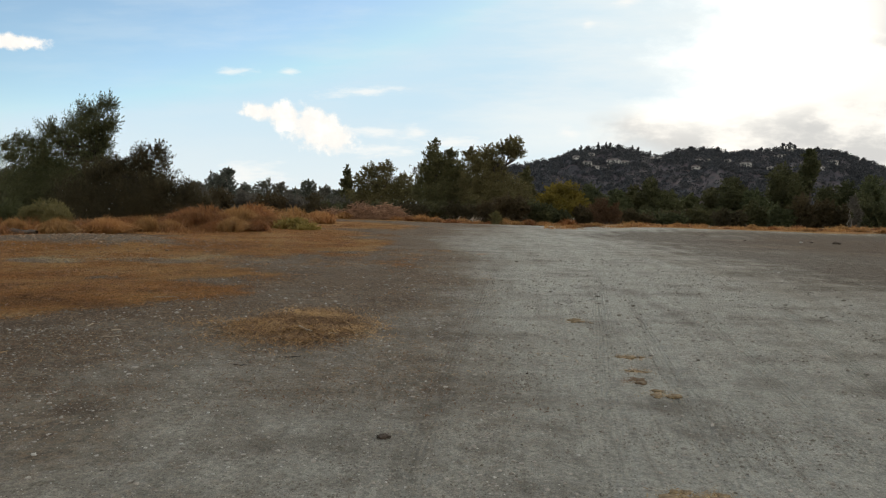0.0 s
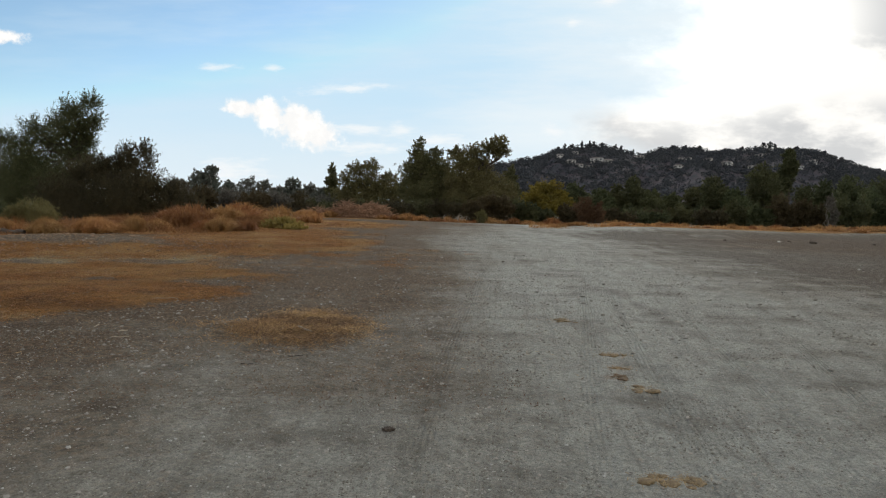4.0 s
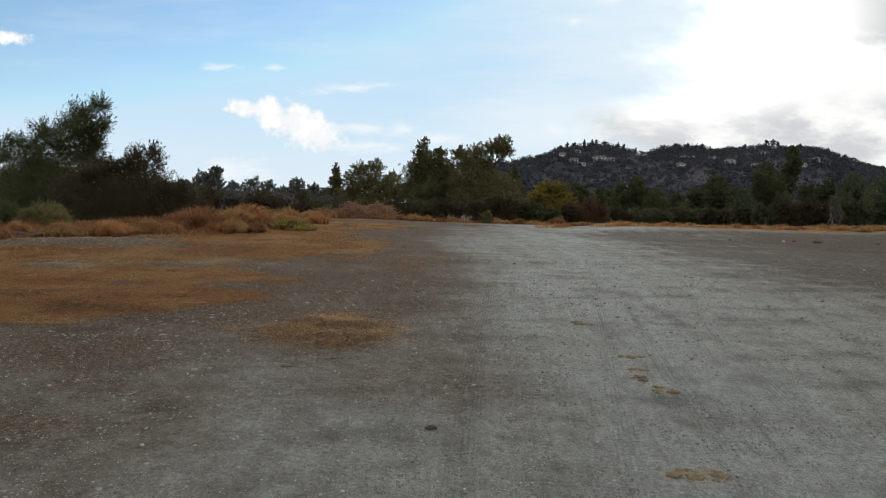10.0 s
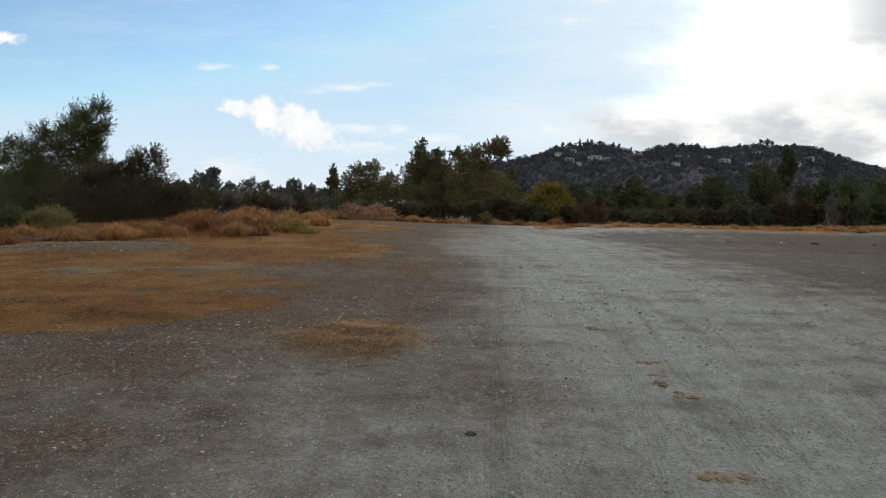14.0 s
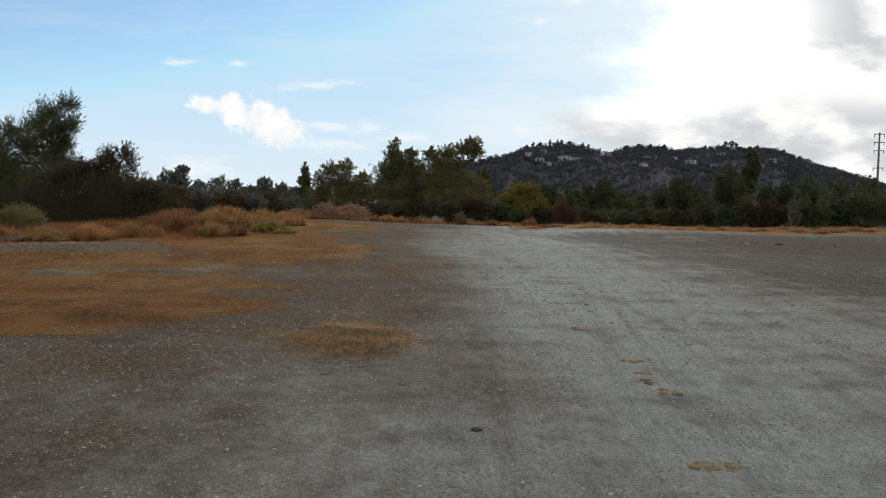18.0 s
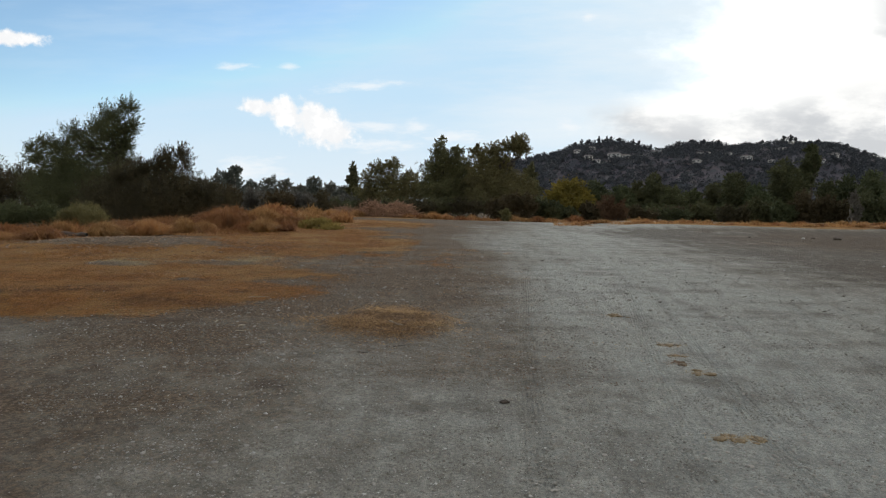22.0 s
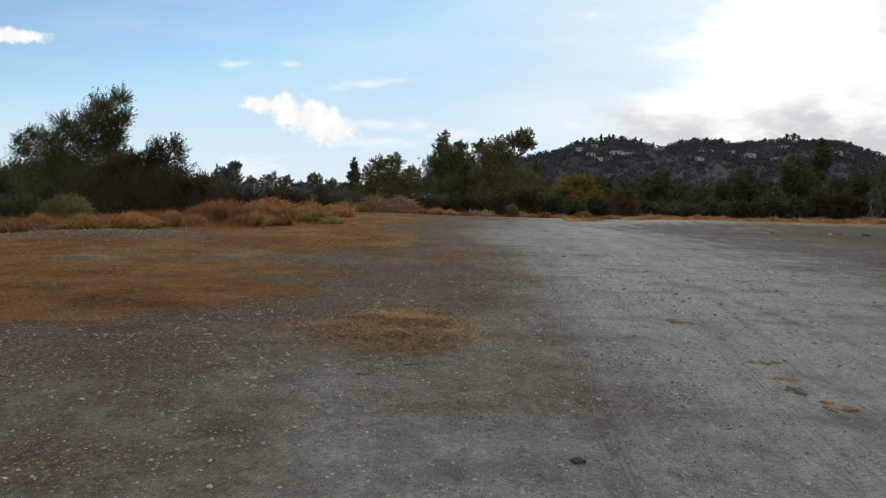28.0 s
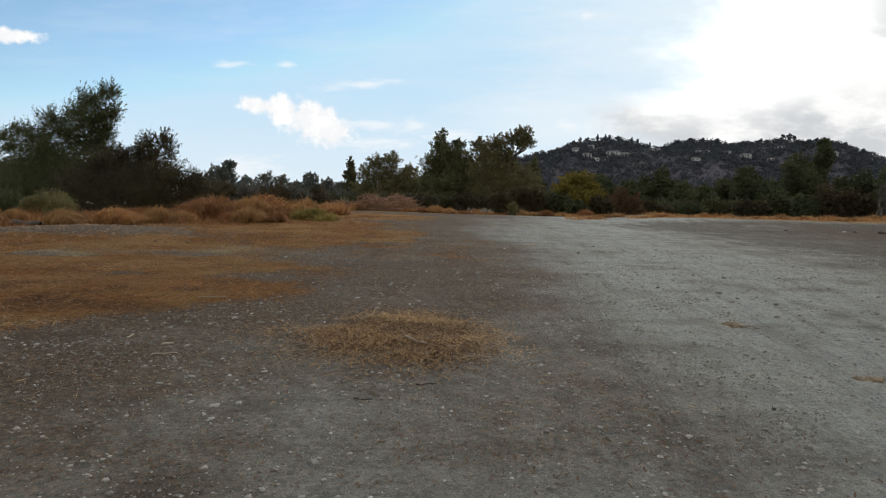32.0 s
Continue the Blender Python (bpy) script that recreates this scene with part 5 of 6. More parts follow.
tree("undergrowth", "dark undergrowth below the riverside wood", "bush", 20.09, 69.00, [(-0.62, 0.52, 2.16, 1.48, 1.48, 0.92), (0.74, -0.52, 1.97, 1.48, 1.48, 0.80)],
     LEAF_DARK, 5200, 0.28, width=0.14, seed=216, stems=2, trunk=0.06, group='undergrowth', skirt=True)
tree("undergrowth", "dark undergrowth below the riverside wood", "bush", 23.79, 72.00, [(-0.64, 0.54, 2.52, 1.54, 1.54, 0.96), (0.77, -0.54, 2.32, 1.54, 1.54, 0.84)],
     LEAF_DARK, 5200, 0.28, width=0.14, seed=217, stems=2, trunk=0.06, group='undergrowth', skirt=True)
tree("undergrowth", "dark undergrowth below the riverside wood", "bush", 24.40, 66.00, [(-0.59, 0.50, 2.00, 1.41, 1.41, 0.88), (0.71, -0.50, 1.82, 1.41, 1.41, 0.77)],
     LEAF_BUSH, 5200, 0.28, width=0.14, seed=218, stems=2, trunk=0.06, group='undergrowth', skirt=True)
tree("undergrowth", "dark undergrowth below the riverside wood", "bush", 28.22, 69.00, [(-0.62, 0.52, 2.33, 1.48, 1.48, 0.92), (0.74, -0.52, 2.15, 1.48, 1.48, 0.80)],
     LEAF_DARK, 5200, 0.28, width=0.14, seed=219, stems=2, trunk=0.06, group='undergrowth', skirt=True)
tree("undergrowth", "dark undergrowth below the riverside wood", "bush", 32.28, 72.00, [(-0.64, 0.54, 2.57, 1.54, 1.54, 0.96), (0.77, -0.54, 2.37, 1.54, 1.54, 0.84)],
     LEAF_DARK, 5200, 0.28, width=0.14, seed=220, stems=2, trunk=0.06, group='undergrowth', skirt=True)
tree("undergrowth", "dark undergrowth below the riverside wood", "bush", 32.18, 66.00, [(-0.59, 0.50, 2.03, 1.41, 1.41, 0.88), (0.71, -0.50, 1.85, 1.41, 1.41, 0.77)],
     LEAF_BUSH, 5200, 0.28, width=0.14, seed=221, stems=2, trunk=0.06, group='undergrowth', skirt=True)
tree("undergrowth", "dark undergrowth below the riverside wood", "bush", 36.36, 69.00, [(-0.62, 0.52, 2.31, 1.48, 1.48, 0.92), (0.74, -0.52, 2.13, 1.48, 1.48, 0.80)],
     LEAF_DARK, 5200, 0.28, width=0.14, seed=222, stems=2, trunk=0.06, group='undergrowth', skirt=True)
tree("undergrowth", "dark undergrowth below the riverside wood", "bush", 40.77, 72.00, [(-0.64, 0.54, 2.58, 1.54, 1.54, 0.96), (0.77, -0.54, 2.38, 1.54, 1.54, 0.84)],
     LEAF_DARK, 5200, 0.28, width=0.14, seed=223, stems=2, trunk=0.06, group='undergrowth', skirt=True)
tree("undergrowth", "dark undergrowth below the riverside wood", "bush", 39.97, 66.00, [(-0.59, 0.50, 2.02, 1.41, 1.41, 0.88), (0.71, -0.50, 1.85, 1.41, 1.41, 0.77)],
     LEAF_BUSH, 5200, 0.28, width=0.14, seed=224, stems=2, trunk=0.06, group='undergrowth', skirt=True)
tree("undergrowth", "dark undergrowth below the riverside wood", "bush", 44.49, 69.00, [(-0.62, 0.52, 2.31, 1.48, 1.48, 0.92), (0.74, -0.52, 2.13, 1.48, 1.48, 0.80)],
     LEAF_DARK, 5200, 0.28, width=0.14, seed=225, stems=2, trunk=0.06, group='undergrowth', skirt=True)
tree("undergrowth", "dark undergrowth below the riverside wood", "bush", 49.26, 72.00, [(-0.64, 0.54, 2.55, 1.54, 1.54, 0.96), (0.77, -0.54, 2.36, 1.54, 1.54, 0.84)],
     LEAF_DARK, 5200, 0.28, width=0.14, seed=226, stems=2, trunk=0.06, group='undergrowth', skirt=True)
tree("undergrowth", "dark undergrowth below the riverside wood", "bush", 47.75, 66.00, [(-0.59, 0.50, 2.02, 1.41, 1.41, 0.88), (0.71, -0.50, 1.84, 1.41, 1.41, 0.77)],
     LEAF_BUSH, 5200, 0.28, width=0.14, seed=227, stems=2, trunk=0.06, group='undergrowth', skirt=True)

# ---- the hill with its houses ----
# outline of the ridge: tangent of the bearing to the right of straight ahead, and of the height over the eye
RIDGE = ((0.03, 0.040), (0.077, 0.059), (0.105, 0.072), (0.14, 0.078), (0.18, 0.085), (0.202, 0.094), (0.229, 0.099), (0.26, 0.102),
         (0.291, 0.100), (0.318, 0.091), (0.34, 0.087), (0.363, 0.095), (0.385, 0.099), (0.425, 0.098), (0.452, 0.093), (0.488, 0.096),
         (0.528, 0.099), (0.546, 0.100), (0.568, 0.095), (0.595, 0.097), (0.622, 0.094), (0.648, 0.086), (0.693, 0.071), (0.747, 0.056), (0.82, 0.037), (0.95, 0.02), (1.2, 0.008))
RU, RV = np.array(RIDGE).T
FAR = 820.0


def hill_z(u, d):
    """Height of the hill at bearing tangent u and distance d ahead."""
    top = 1.5 + np.interp(u, RU, RV) * FAR - 5
    s = np.clip((d - 430) / (FAR - 430), 0, 1)
    rise = np.where(d <= FAR, 0.75 * s ** 1.15 + 0.25 * sstep(0, 1, s), 1 - 0.9 * sstep(FAR, 1250, d))
    gully = 5.5 * np.sin(u * 46 + 1.3 * np.sin(d / 70)) * s * (1 - s) * 2.2 + 3.0 * np.sin(u * 97 + d / 60) * s * (1 - s) * 2
    return -3 + (top + 3) * rise + gully * (d <= FAR)


hu, hd = np.meshgrid(np.linspace(-0.02, 1.25, 240), np.concatenate([np.linspace(420, FAR, 70), np.linspace(FAR + 15, 1250, 12)]))
hv = np.stack([hu * hd, hd, hill_z(hu, hd)], -1).reshape(-1, 3)
n1, n2 = hu.shape
hi = np.arange(n1 * n2).reshape(n1, n2)
hf = np.stack([hi[:-1, :-1], hi[:-1, 1:], hi[1:, 1:], hi[1:, :-1]], -1).reshape(-1, 4)
HILL_HAZED, nt, sh = material("dry chaparral slope tinted by haze")
pos = nt.nodes.new("ShaderNodeTexCoord").outputs["Object"]
# slope colours carry a painted blue and mauve haze tint
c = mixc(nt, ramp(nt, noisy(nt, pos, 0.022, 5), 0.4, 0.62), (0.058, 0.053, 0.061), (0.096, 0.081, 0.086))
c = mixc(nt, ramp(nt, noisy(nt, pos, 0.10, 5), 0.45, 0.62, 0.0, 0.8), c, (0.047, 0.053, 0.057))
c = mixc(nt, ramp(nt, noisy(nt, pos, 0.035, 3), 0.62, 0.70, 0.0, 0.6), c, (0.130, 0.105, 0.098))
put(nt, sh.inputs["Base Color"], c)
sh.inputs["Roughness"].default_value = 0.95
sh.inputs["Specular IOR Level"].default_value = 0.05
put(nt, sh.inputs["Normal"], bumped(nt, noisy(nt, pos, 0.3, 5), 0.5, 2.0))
tagged(new("hill", quick_mesh("hill", hv, hf, HILL_HAZED, True)), "scrub-covered hill with houses along its ridge", "hill", kind="structure")

r = np.random.default_rng(21)
cl = []
for k in range(5200):
    d = 440 + (FAR - 436) * r.uniform() ** 0.6
    uu = r.uniform(0.02, 0.95)
    if math.sin(uu * 31 + d / 55) + math.sin(uu * 71 - d / 31) < r.uniform(-2.7, -0.3) and d < FAR - 25:
        continue
    size = r.uniform(1.8, 4.4)
    p = np.array([uu * d, d, float(hill_z(uu, d)) + size * 0.5])
    q = r.normal(0, 1, (30, 3))
    q /= np.linalg.norm(q, axis=1)[:, None]
    cl.append(p + q * size * r.uniform(0.5, 1.0, (30, 1)) * (1, 1, 0.85))
part_me = quick_mesh("hill_scrub", *leaves(np.concatenate(cl), r, 1.7, 1.2), LEAF_HILL_HAZED)
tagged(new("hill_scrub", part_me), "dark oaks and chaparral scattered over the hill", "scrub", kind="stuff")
# taller trees that break the skyline
for i, (uu, h, w) in enumerate(((0.205, 9, 3.0), (0.216, 12, 2.2), (0.227, 11, 3.6), (0.243, 14, 1.5), (0.256, 12, 1.6), (0.262, 11, 2.0), (0.274, 9, 4.0), (0.296, 9, 3.0), (0.306, 12, 1.4), (0.325, 11, 1.3),
                               (0.368, 9, 3.4), (0.388, 8, 4.2), (0.408, 9, 2.6), (0.430, 9, 3.6), (0.470, 7, 3.0), (0.498, 8, 4.0), (0.532, 13, 4.6), (0.543, 14, 5.0), (0.551, 12, 4.0), (0.573, 9, 4.2), (0.585, 10, 4.0), (0.632, 8, 2.4), (0.66, 7, 3.0), (0.72, 7, 3.6), (0.76, 8, 4.0))):
    top = tagged(new("ridge_tree"), "dark tree standing on the ridge of the hill", "tree", "ridge trees")
    d = FAR - 4
    top.location = (uu * d, d, float(hill_z(uu, d)) - 0.5)
    part("trunk", quick_mesh("trunk", *tube([(0, 0, 0), (0, 0, h * 0.7)], [0.4, 0.2], 6), BARK, True), top)
    h *= 0.72
    cpt, cw = crown_points([(0, 0, h * 0.55, w, w, h * 0.42), (w * 0.3, 0, h * 0.8, w * 0.6, w * 0.6, h * 0.25)], 420, np.random.default_rng(300 + i))
    part("crown", quick_mesh("crown", *leaves(cpt, np.random.default_rng(i), 1.6, 1.0, 0.0, cw), LEAF_HILL_HAZED), top)


def box(x0, x1, y0, y1, z0, z1):
    v = np.array([(x, y, z) for z in (z0, z1) for x, y in ((x0, y0), (x1, y0), (x1, y1), (x0, y1))], float)
    return v, np.array([(3, 2, 1, 0), (4, 5, 6, 7), (0, 1, 5, 4), (1, 2, 6, 5), (2, 3, 7, 6), (3, 0, 4, 7)])


def hip_roof(w, dp, z, h, over=0.7):
    x, y = w / 2 + over, dp / 2 + over
    v = np.array([(-x, -y, z), (x, -y, z), (x, y, z), (-x, y, z), (-x * 0.55, 0, z + h), (x * 0.55, 0, z + h)], float)
    return v, np.array([(0, 1, 5, 4), (2, 3, 4, 5), (1, 2, 5, 5), (3, 0, 4, 4), (3, 2, 1, 0)])


def house(uu, vv, w, storeys, label):
    """A house on the slope, where the line of sight at that bearing and height meets the hill."""
    ds = np.linspace(440, FAR, 300)
    over = hill_z(np.full(300, uu), ds) - (1.5 + vv * ds)
    k = int(np.argmax(over > -2.5)) if (over > -2.5).any() else 299
    d = ds[k]
    z = float(hill_z(uu, d + 5))
    top = tagged(new("house"), label, "house", "hill houses")
    w *= 0.70
    top.location, h, dp = (uu * d, d, z - 1.6 * storeys), 2.5 * storeys, 8.0
    top.rotation_euler[2] = -math.atan(uu) + 0.25 * math.sin(uu * 90)
    part("wall", quick_mesh("wall", *box(-w / 2, w / 2, -dp / 2, dp / 2, -5, h), WALLS), top)
    rv, rf = hip_roof(w, dp, h + 0.02, 0.9 + 0.3 * storeys)
    rm = bpy.data.meshes.new("roof")
    rm.from_pydata(rv.tolist(), [], [list(dict.fromkeys(f)) for f in rf.tolist()])
    rm.materials.append(ROOFS)
    part("roof", rm, top)
    n = max(2, int(w // 4))
    for s in range(storeys):
        for i in range(n):
            cx = -w / 2 + (i + 0.5) * w / n
            part("window", quick_mesh("window", *box(cx - 0.9, cx + 0.9, -dp / 2 - 0.08, -dp / 2 + 0.1, 2.5 * s + 0.8, 2.5 * s + 2.0), GLASSY), top)


for uu, vv, w, s in ((0.209, 0.082, 11, 2), (0.226, 0.073, 13, 2), (0.239, 0.068, 12, 1), (0.268, 0.075, 20, 3), (0.256, 0.066, 10, 1), (0.285, 0.074, 12, 2), (0.335, 0.082, 18, 1),
                    (0.398, 0.066, 12, 2), (0.408, 0.079, 20, 1), (0.443, 0.078, 16, 1), (0.476, 0.071, 15, 2), (0.514, 0.066, 10, 1), (0.529, 0.085, 18, 1), (0.541, 0.094, 18, 1), (0.595, 0.066, 8, 1),
                    (0.612, 0.076, 14, 1), (0.640, 0.086, 12, 1), (0.232, 0.088, 10, 1), (0.66, 0.083, 11, 1)):
    house(uu, vv, w, s, "pale house on the hillside with a hipped roof" if s < 3 else "large pale hillside mansion with a hipped roof")

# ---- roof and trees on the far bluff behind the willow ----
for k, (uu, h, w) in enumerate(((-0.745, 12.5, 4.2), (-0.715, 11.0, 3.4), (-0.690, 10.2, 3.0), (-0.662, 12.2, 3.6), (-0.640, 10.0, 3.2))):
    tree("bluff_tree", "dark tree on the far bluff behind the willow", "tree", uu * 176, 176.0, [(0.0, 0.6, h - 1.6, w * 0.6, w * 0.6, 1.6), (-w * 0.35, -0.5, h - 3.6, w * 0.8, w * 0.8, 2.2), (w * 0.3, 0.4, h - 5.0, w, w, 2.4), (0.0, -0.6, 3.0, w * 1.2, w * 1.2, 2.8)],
         LEAF_FAR_HAZED, 5000, 0.46, width=0.24, seed=800 + k, trunk=0.3, group="bluff trees")
bluff = tagged(new("house"), "low white-roofed house among trees on the bluff", "house")
bluff.location = (-0.698 * 171, 171.0, float(ground_z(-0.698 * 171, 171.0)) + 7.0)
bluff.rotation_euler[2] = 0.6
part("wall", quick_mesh("wall", *box(-4.5, 4.5, -3.5, 3.5, -7.5, 2.4), WALLS), bluff)
part("roof", quick_mesh("roof", *box(-5.0, 5.0, -4.0, 4.0, 2.42, 2.75), WALLS), bluff, "flat white roof")
for cx in (-2.4, 2.4):
    part("window", quick_mesh("window", *box(cx - 0.9, cx + 0.9, -3.58, -3.4, 0.8, 2.0), GLASSY), bluff)

# ---- power pole beyond the wood ----
px, py = 0.797 * 340, 340.0
pole = tagged(new("power_pole"), "tall steel power pole with four crossarms", "power pole")
pole.location = (px, py, float(ground_z(px, py)))
part("shaft", quick_mesh("shaft", *tube([(0, 0, -1), (0, 0, 20), (0, 0, 44.5)], [0.75, 0.6, 0.4], 10), POLE, True), pole)
for z in (43.6, 39.0, 34.3, 24.6):
    arm = part("crossarm", quick_mesh("crossarm", *box(-3.1, 3.1, -0.2, 0.2, z - 0.22, z + 0.22), POLE), pole)
    for sx in (-2.9, 2.9):
        part("insulator", quick_mesh("insulator", *tube([(sx, 0, z - 0.2), (sx, 0, z - 1.0), (sx, 0, z - 2.0)], [0.16, 0.22, 0.12], 6), POLE), arm)


# ---- dry grass ----
def blades(r, n, radius, height, lean=0.5, thin=0.012):
    """Drooping grass blades from one foot: two quads each."""
    a, q = r.uniform(0, 6.283, n), radius * np.sqrt(r.uniform(0, 1, n))
    base = np.stack([q * np.cos(a), q * np.sin(a), np.zeros(n)], 1)
    rim = (q / radius)[:, None]
    out = np.stack([np.cos(a + r.normal(0, 0.6, n)), np.sin(a + r.normal(0, 0.6, n)), np.zeros(n)], 1)
    h = height * (r.uniform(0.45, 1.1, n))[:, None] * (1 - 0.45 * rim * rim)
    l = height * lean * (r.uniform(0.3, 1.2, n))[:, None] * (0.25 + rim)
    out = out + np.array([0.55, -0.25, 0])  # bent over by the wind
    mid = base + out * l * 0.5 + np.array([0, 0, 1]) * h * 0.82
    tip = base + out * l + np.array([0, 0, 1]) * h * np.clip(1.0 - rim * r.uniform(0.1, 1.0, n)[:, None], 0.08, 1)
    s = np.stack([-np.sin(a * 3.1), np.cos(a * 3.1), np.zeros(n)], 1) * thin * r.uniform(0.6, 1.5, n)[:, None]
    v = np.stack([base - s, base + s, mid + s * 0.8, mid - s * 0.8, tip + s * 0.25, tip - s * 0.25], 1).reshape(-1, 3)
    i = np.arange(n)[:, None] * 6
    return v, np.concatenate([i + (0, 1, 2, 3), i + (3, 2, 4, 5)])


TUFTS = [quick_mesh("blades", *blades(np.random.default_rng(400 + i), 2400, 0.42, 0.86, 0.5, 0.0062), GRASS) for i in range(4)]
BROWN = [quick_mesh("blades", *blades(np.random.default_rng(410 + i), 2000, 0.42, 0.82, 0.5, 0.0066), GRASS_RED) for i in range(3)]

THIN = [quick_mesh("blades", *blades(np.random.default_rng(420 + i), 520, 0.42, 0.82, 0.55, 0.013), (GRASS, GRASS_RED, GRASS)[i]) for i in range(3)]


def tuft(x, y, s, kind, label, k, wide=1.0):
    ob = tagged(new("grass_tuft", kind[k % len(kind)]), label, "grass tuft", "dry grass tufts")
    ob.location = (x, y, float(ground_z(x, y)) - 0.03)
    ob.rotation_euler[2], ob.scale = k * 1.7, (s * wide * (1.15 + 0.25 * math.sin(k * 2.3)), s * wide * (1.0 + 0.2 * math.cos(k * 1.9)), s * (0.92 + 0.12 * math.sin(k * 3.7)))


r = np.random.default_rng(31)
k = 0
for x, y, s, w in ((-14.0, 22.9, 0.85, 0.95), (-12.9, 24.1, 1.0, 1.25), (-12.2, 26.2, 0.85, 1.15), (-11.8, 27.3, 0.85, 0.95), (-13.6, 25.4, 0.7, 1.0), (-16.3, 24.0, 0.8, 1.1)):
    tuft(x, y, s, TUFTS, "mound of drooping blond dry grass", k, w)
    k += 1
for x, y, s, w in ((-14.3, 19.6, 0.55, 1.2), (-15.2, 21.2, 0.6, 1.3), (-15.9, 19.6, 0.6, 1.2), (-11.6, 29.9, 1.35, 1.15), (-10.8, 31.0, 1.25, 1.1), (-12.6, 31.2, 1.3, 1.2), (-9.4, 28.1, 0.9, 1.3), (-10.2, 28.7, 0.8, 1.2), (-8.5, 29.2, 0.7, 1.2), (-9.6, 33.5, 1.1, 1.3),
                   (-11.2, 34.5, 1.4, 1.2), (-13.4, 36.0, 1.6, 1.2), (-8.3, 35.0, 0.9, 1.4), (-12.0, 39.0, 1.6, 1.3), (-9.8, 39.5, 1.3, 1.3), (-7.6, 41.0, 1.1, 1.3), (-14.2, 28.5, 0.8, 1.2), (-17.6, 22.5, 0.8, 1.2), (-10.6, 45.0, 1.5, 1.3), (-8.6, 47.0, 1.2, 1.3), (-13.5, 45.0, 1.6, 1.3)):
    tuft(x, y, s, THIN if y > 38 else BROWN if k % 4 else TUFTS, "clump of russet dry grass", k, w)
    k += 1
for uu in np.arange(-0.20, 0.22, 0.021):
    d = 57 + 3 * math.sin(uu * 40) - 5 * max(0, uu * 4)
    tuft(uu * d, d, r.uniform(0.6, 1.15), THIN, "clump of dry grass along the far edge of the lot", k, 1.3)
    k += 1
for uu in np.arange(0.20, 0.86, 0.010):
    d = 48 - 4 * uu + r.normal(0, 1.3)
    if r.uniform() < 0.45:
        continue
    tuft(uu * d, d, r.uniform(0.2, 0.6), THIN, "clump of dry grass below the riverside scrub", k, r.uniform(1.2, 2.2))
    k += 1


# low russet grass between the mounds
n = 26000
gxx, gyy = r.uniform(-20, -6.5, n), 18.5 + 31 * r.uniform(0, 1, n) ** 1.2
ok = (gxx < -7.2 - 0.09 * np.abs(gyy - 32)) & (gyy > 22.0 + 0.9 * np.maximum(0, gxx + 13.5)) & (waves(gxx, gyy, 1.2) + r.normal(0, 0.5, n) > -0.35) | (gxx < -14) & (gyy > 19) & (r.uniform(0, 1, n) < 0.7)
gxx, gyy = gxx[ok], gyy[ok]
n = len(gxx)
hh = r.uniform(0.05, 0.42, n) * np.clip(0.6 + 0.7 * waves(gxx * 1.4, gyy, 0.8), 0.12, 1.3)
a = r.uniform(0, 6.283, n)
foot = np.stack([gxx, gyy, ground_z(gxx, gyy) - 0.01], 1)
tip = foot + np.stack([np.cos(a) * hh * 0.7, np.sin(a) * hh * 0.7, hh], 1)
sd = np.stack([-np.sin(a * 2), np.cos(a * 2), np.zeros(n)], 1) * 0.014
gv2 = np.stack([foot - sd, foot + sd, tip + sd * 0.4, tip - sd * 0.4], 1).reshape(-1, 3)
tagged(new("low_grass", quick_mesh("low_grass", gv2, np.arange(4 * n).reshape(n, 4), GRASS_RED)), "thin russet dry grass between the grass mounds", "grass", kind="stuff")

# low dry grass along the bank below the riverside scrub
n = 13000
uu, d = r.uniform(0.16, 0.88, n), 44.0 + 6.5 * r.uniform(0, 1, n) ** 1.3
gxx, gyy = uu * d, d
hh = r.uniform(0.03, 0.30, n) * np.clip(0.45 + 0.9 * waves(gxx * 0.8, gyy, 0.5), 0.08, 1.3)
a = r.uniform(0, 6.283, n)
foot = np.stack([gxx, gyy, ground_z(gxx, gyy) - 0.01], 1)
tip = foot + np.stack([np.cos(a) * hh * 0.6, np.sin(a) * hh * 0.6, hh], 1)
sd = np.stack([-np.sin(a * 2), np.cos(a * 2), np.zeros(n)], 1) * 0.022
gv2 = np.stack([foot - sd, foot + sd, tip + sd * 0.4, tip - sd * 0.4], 1).reshape(-1, 3)
tagged(new("bank_grass", quick_mesh("bank_grass", gv2, np.arange(4 * n).reshape(n, 4), GRASS)), "low dry grass along the bank below the scrub", "grass", kind="stuff")


def strands(r, x, y, z, length, thin, lift=0.25):
    """Loose straws lying on the ground: thin folded slivers."""
    n = len(x)
    a = r.uniform(0, 6.283, n)
    d = np.stack([np.cos(a), np.sin(a), r.uniform(-0.05, lift, n)], 1) * (length * r.uniform(0.4, 1.3, n))[:, None]
    s = np.stack([-np.sin(a), np.cos(a), r.uniform(-0.4, 0.4, n)], 1) * (thin * r.uniform(0.6, 1.4, n))[:, None]
    c = np.stack([x, y, z + 0.006], 1)
    v = np.stack([c - d / 2 - s, c - d / 2 + s, c + d / 2 + s, c + d / 2 - s], 1)
    v[:, :, 2] = np.maximum(v[:, :, 2], (z + 0.003)[:, None])
    return v.reshape(-1, 3), np.arange(4 * n).reshape(n, 4)


def scatter(field, x0, x1, y0, y1, n, r, power=1.0):
    """Points where a field of the ground is strong, closer together near the walk."""
    y = y0 * (y1 / y0) ** r.uniform(0, 1, n)
    x = r.uniform(x0, x1, n) * np.clip(y / 12, 0.35, 2.4)
    keep = r.uniform(0, 1, n) < field(x, y) ** power
    return x[keep], y[keep]


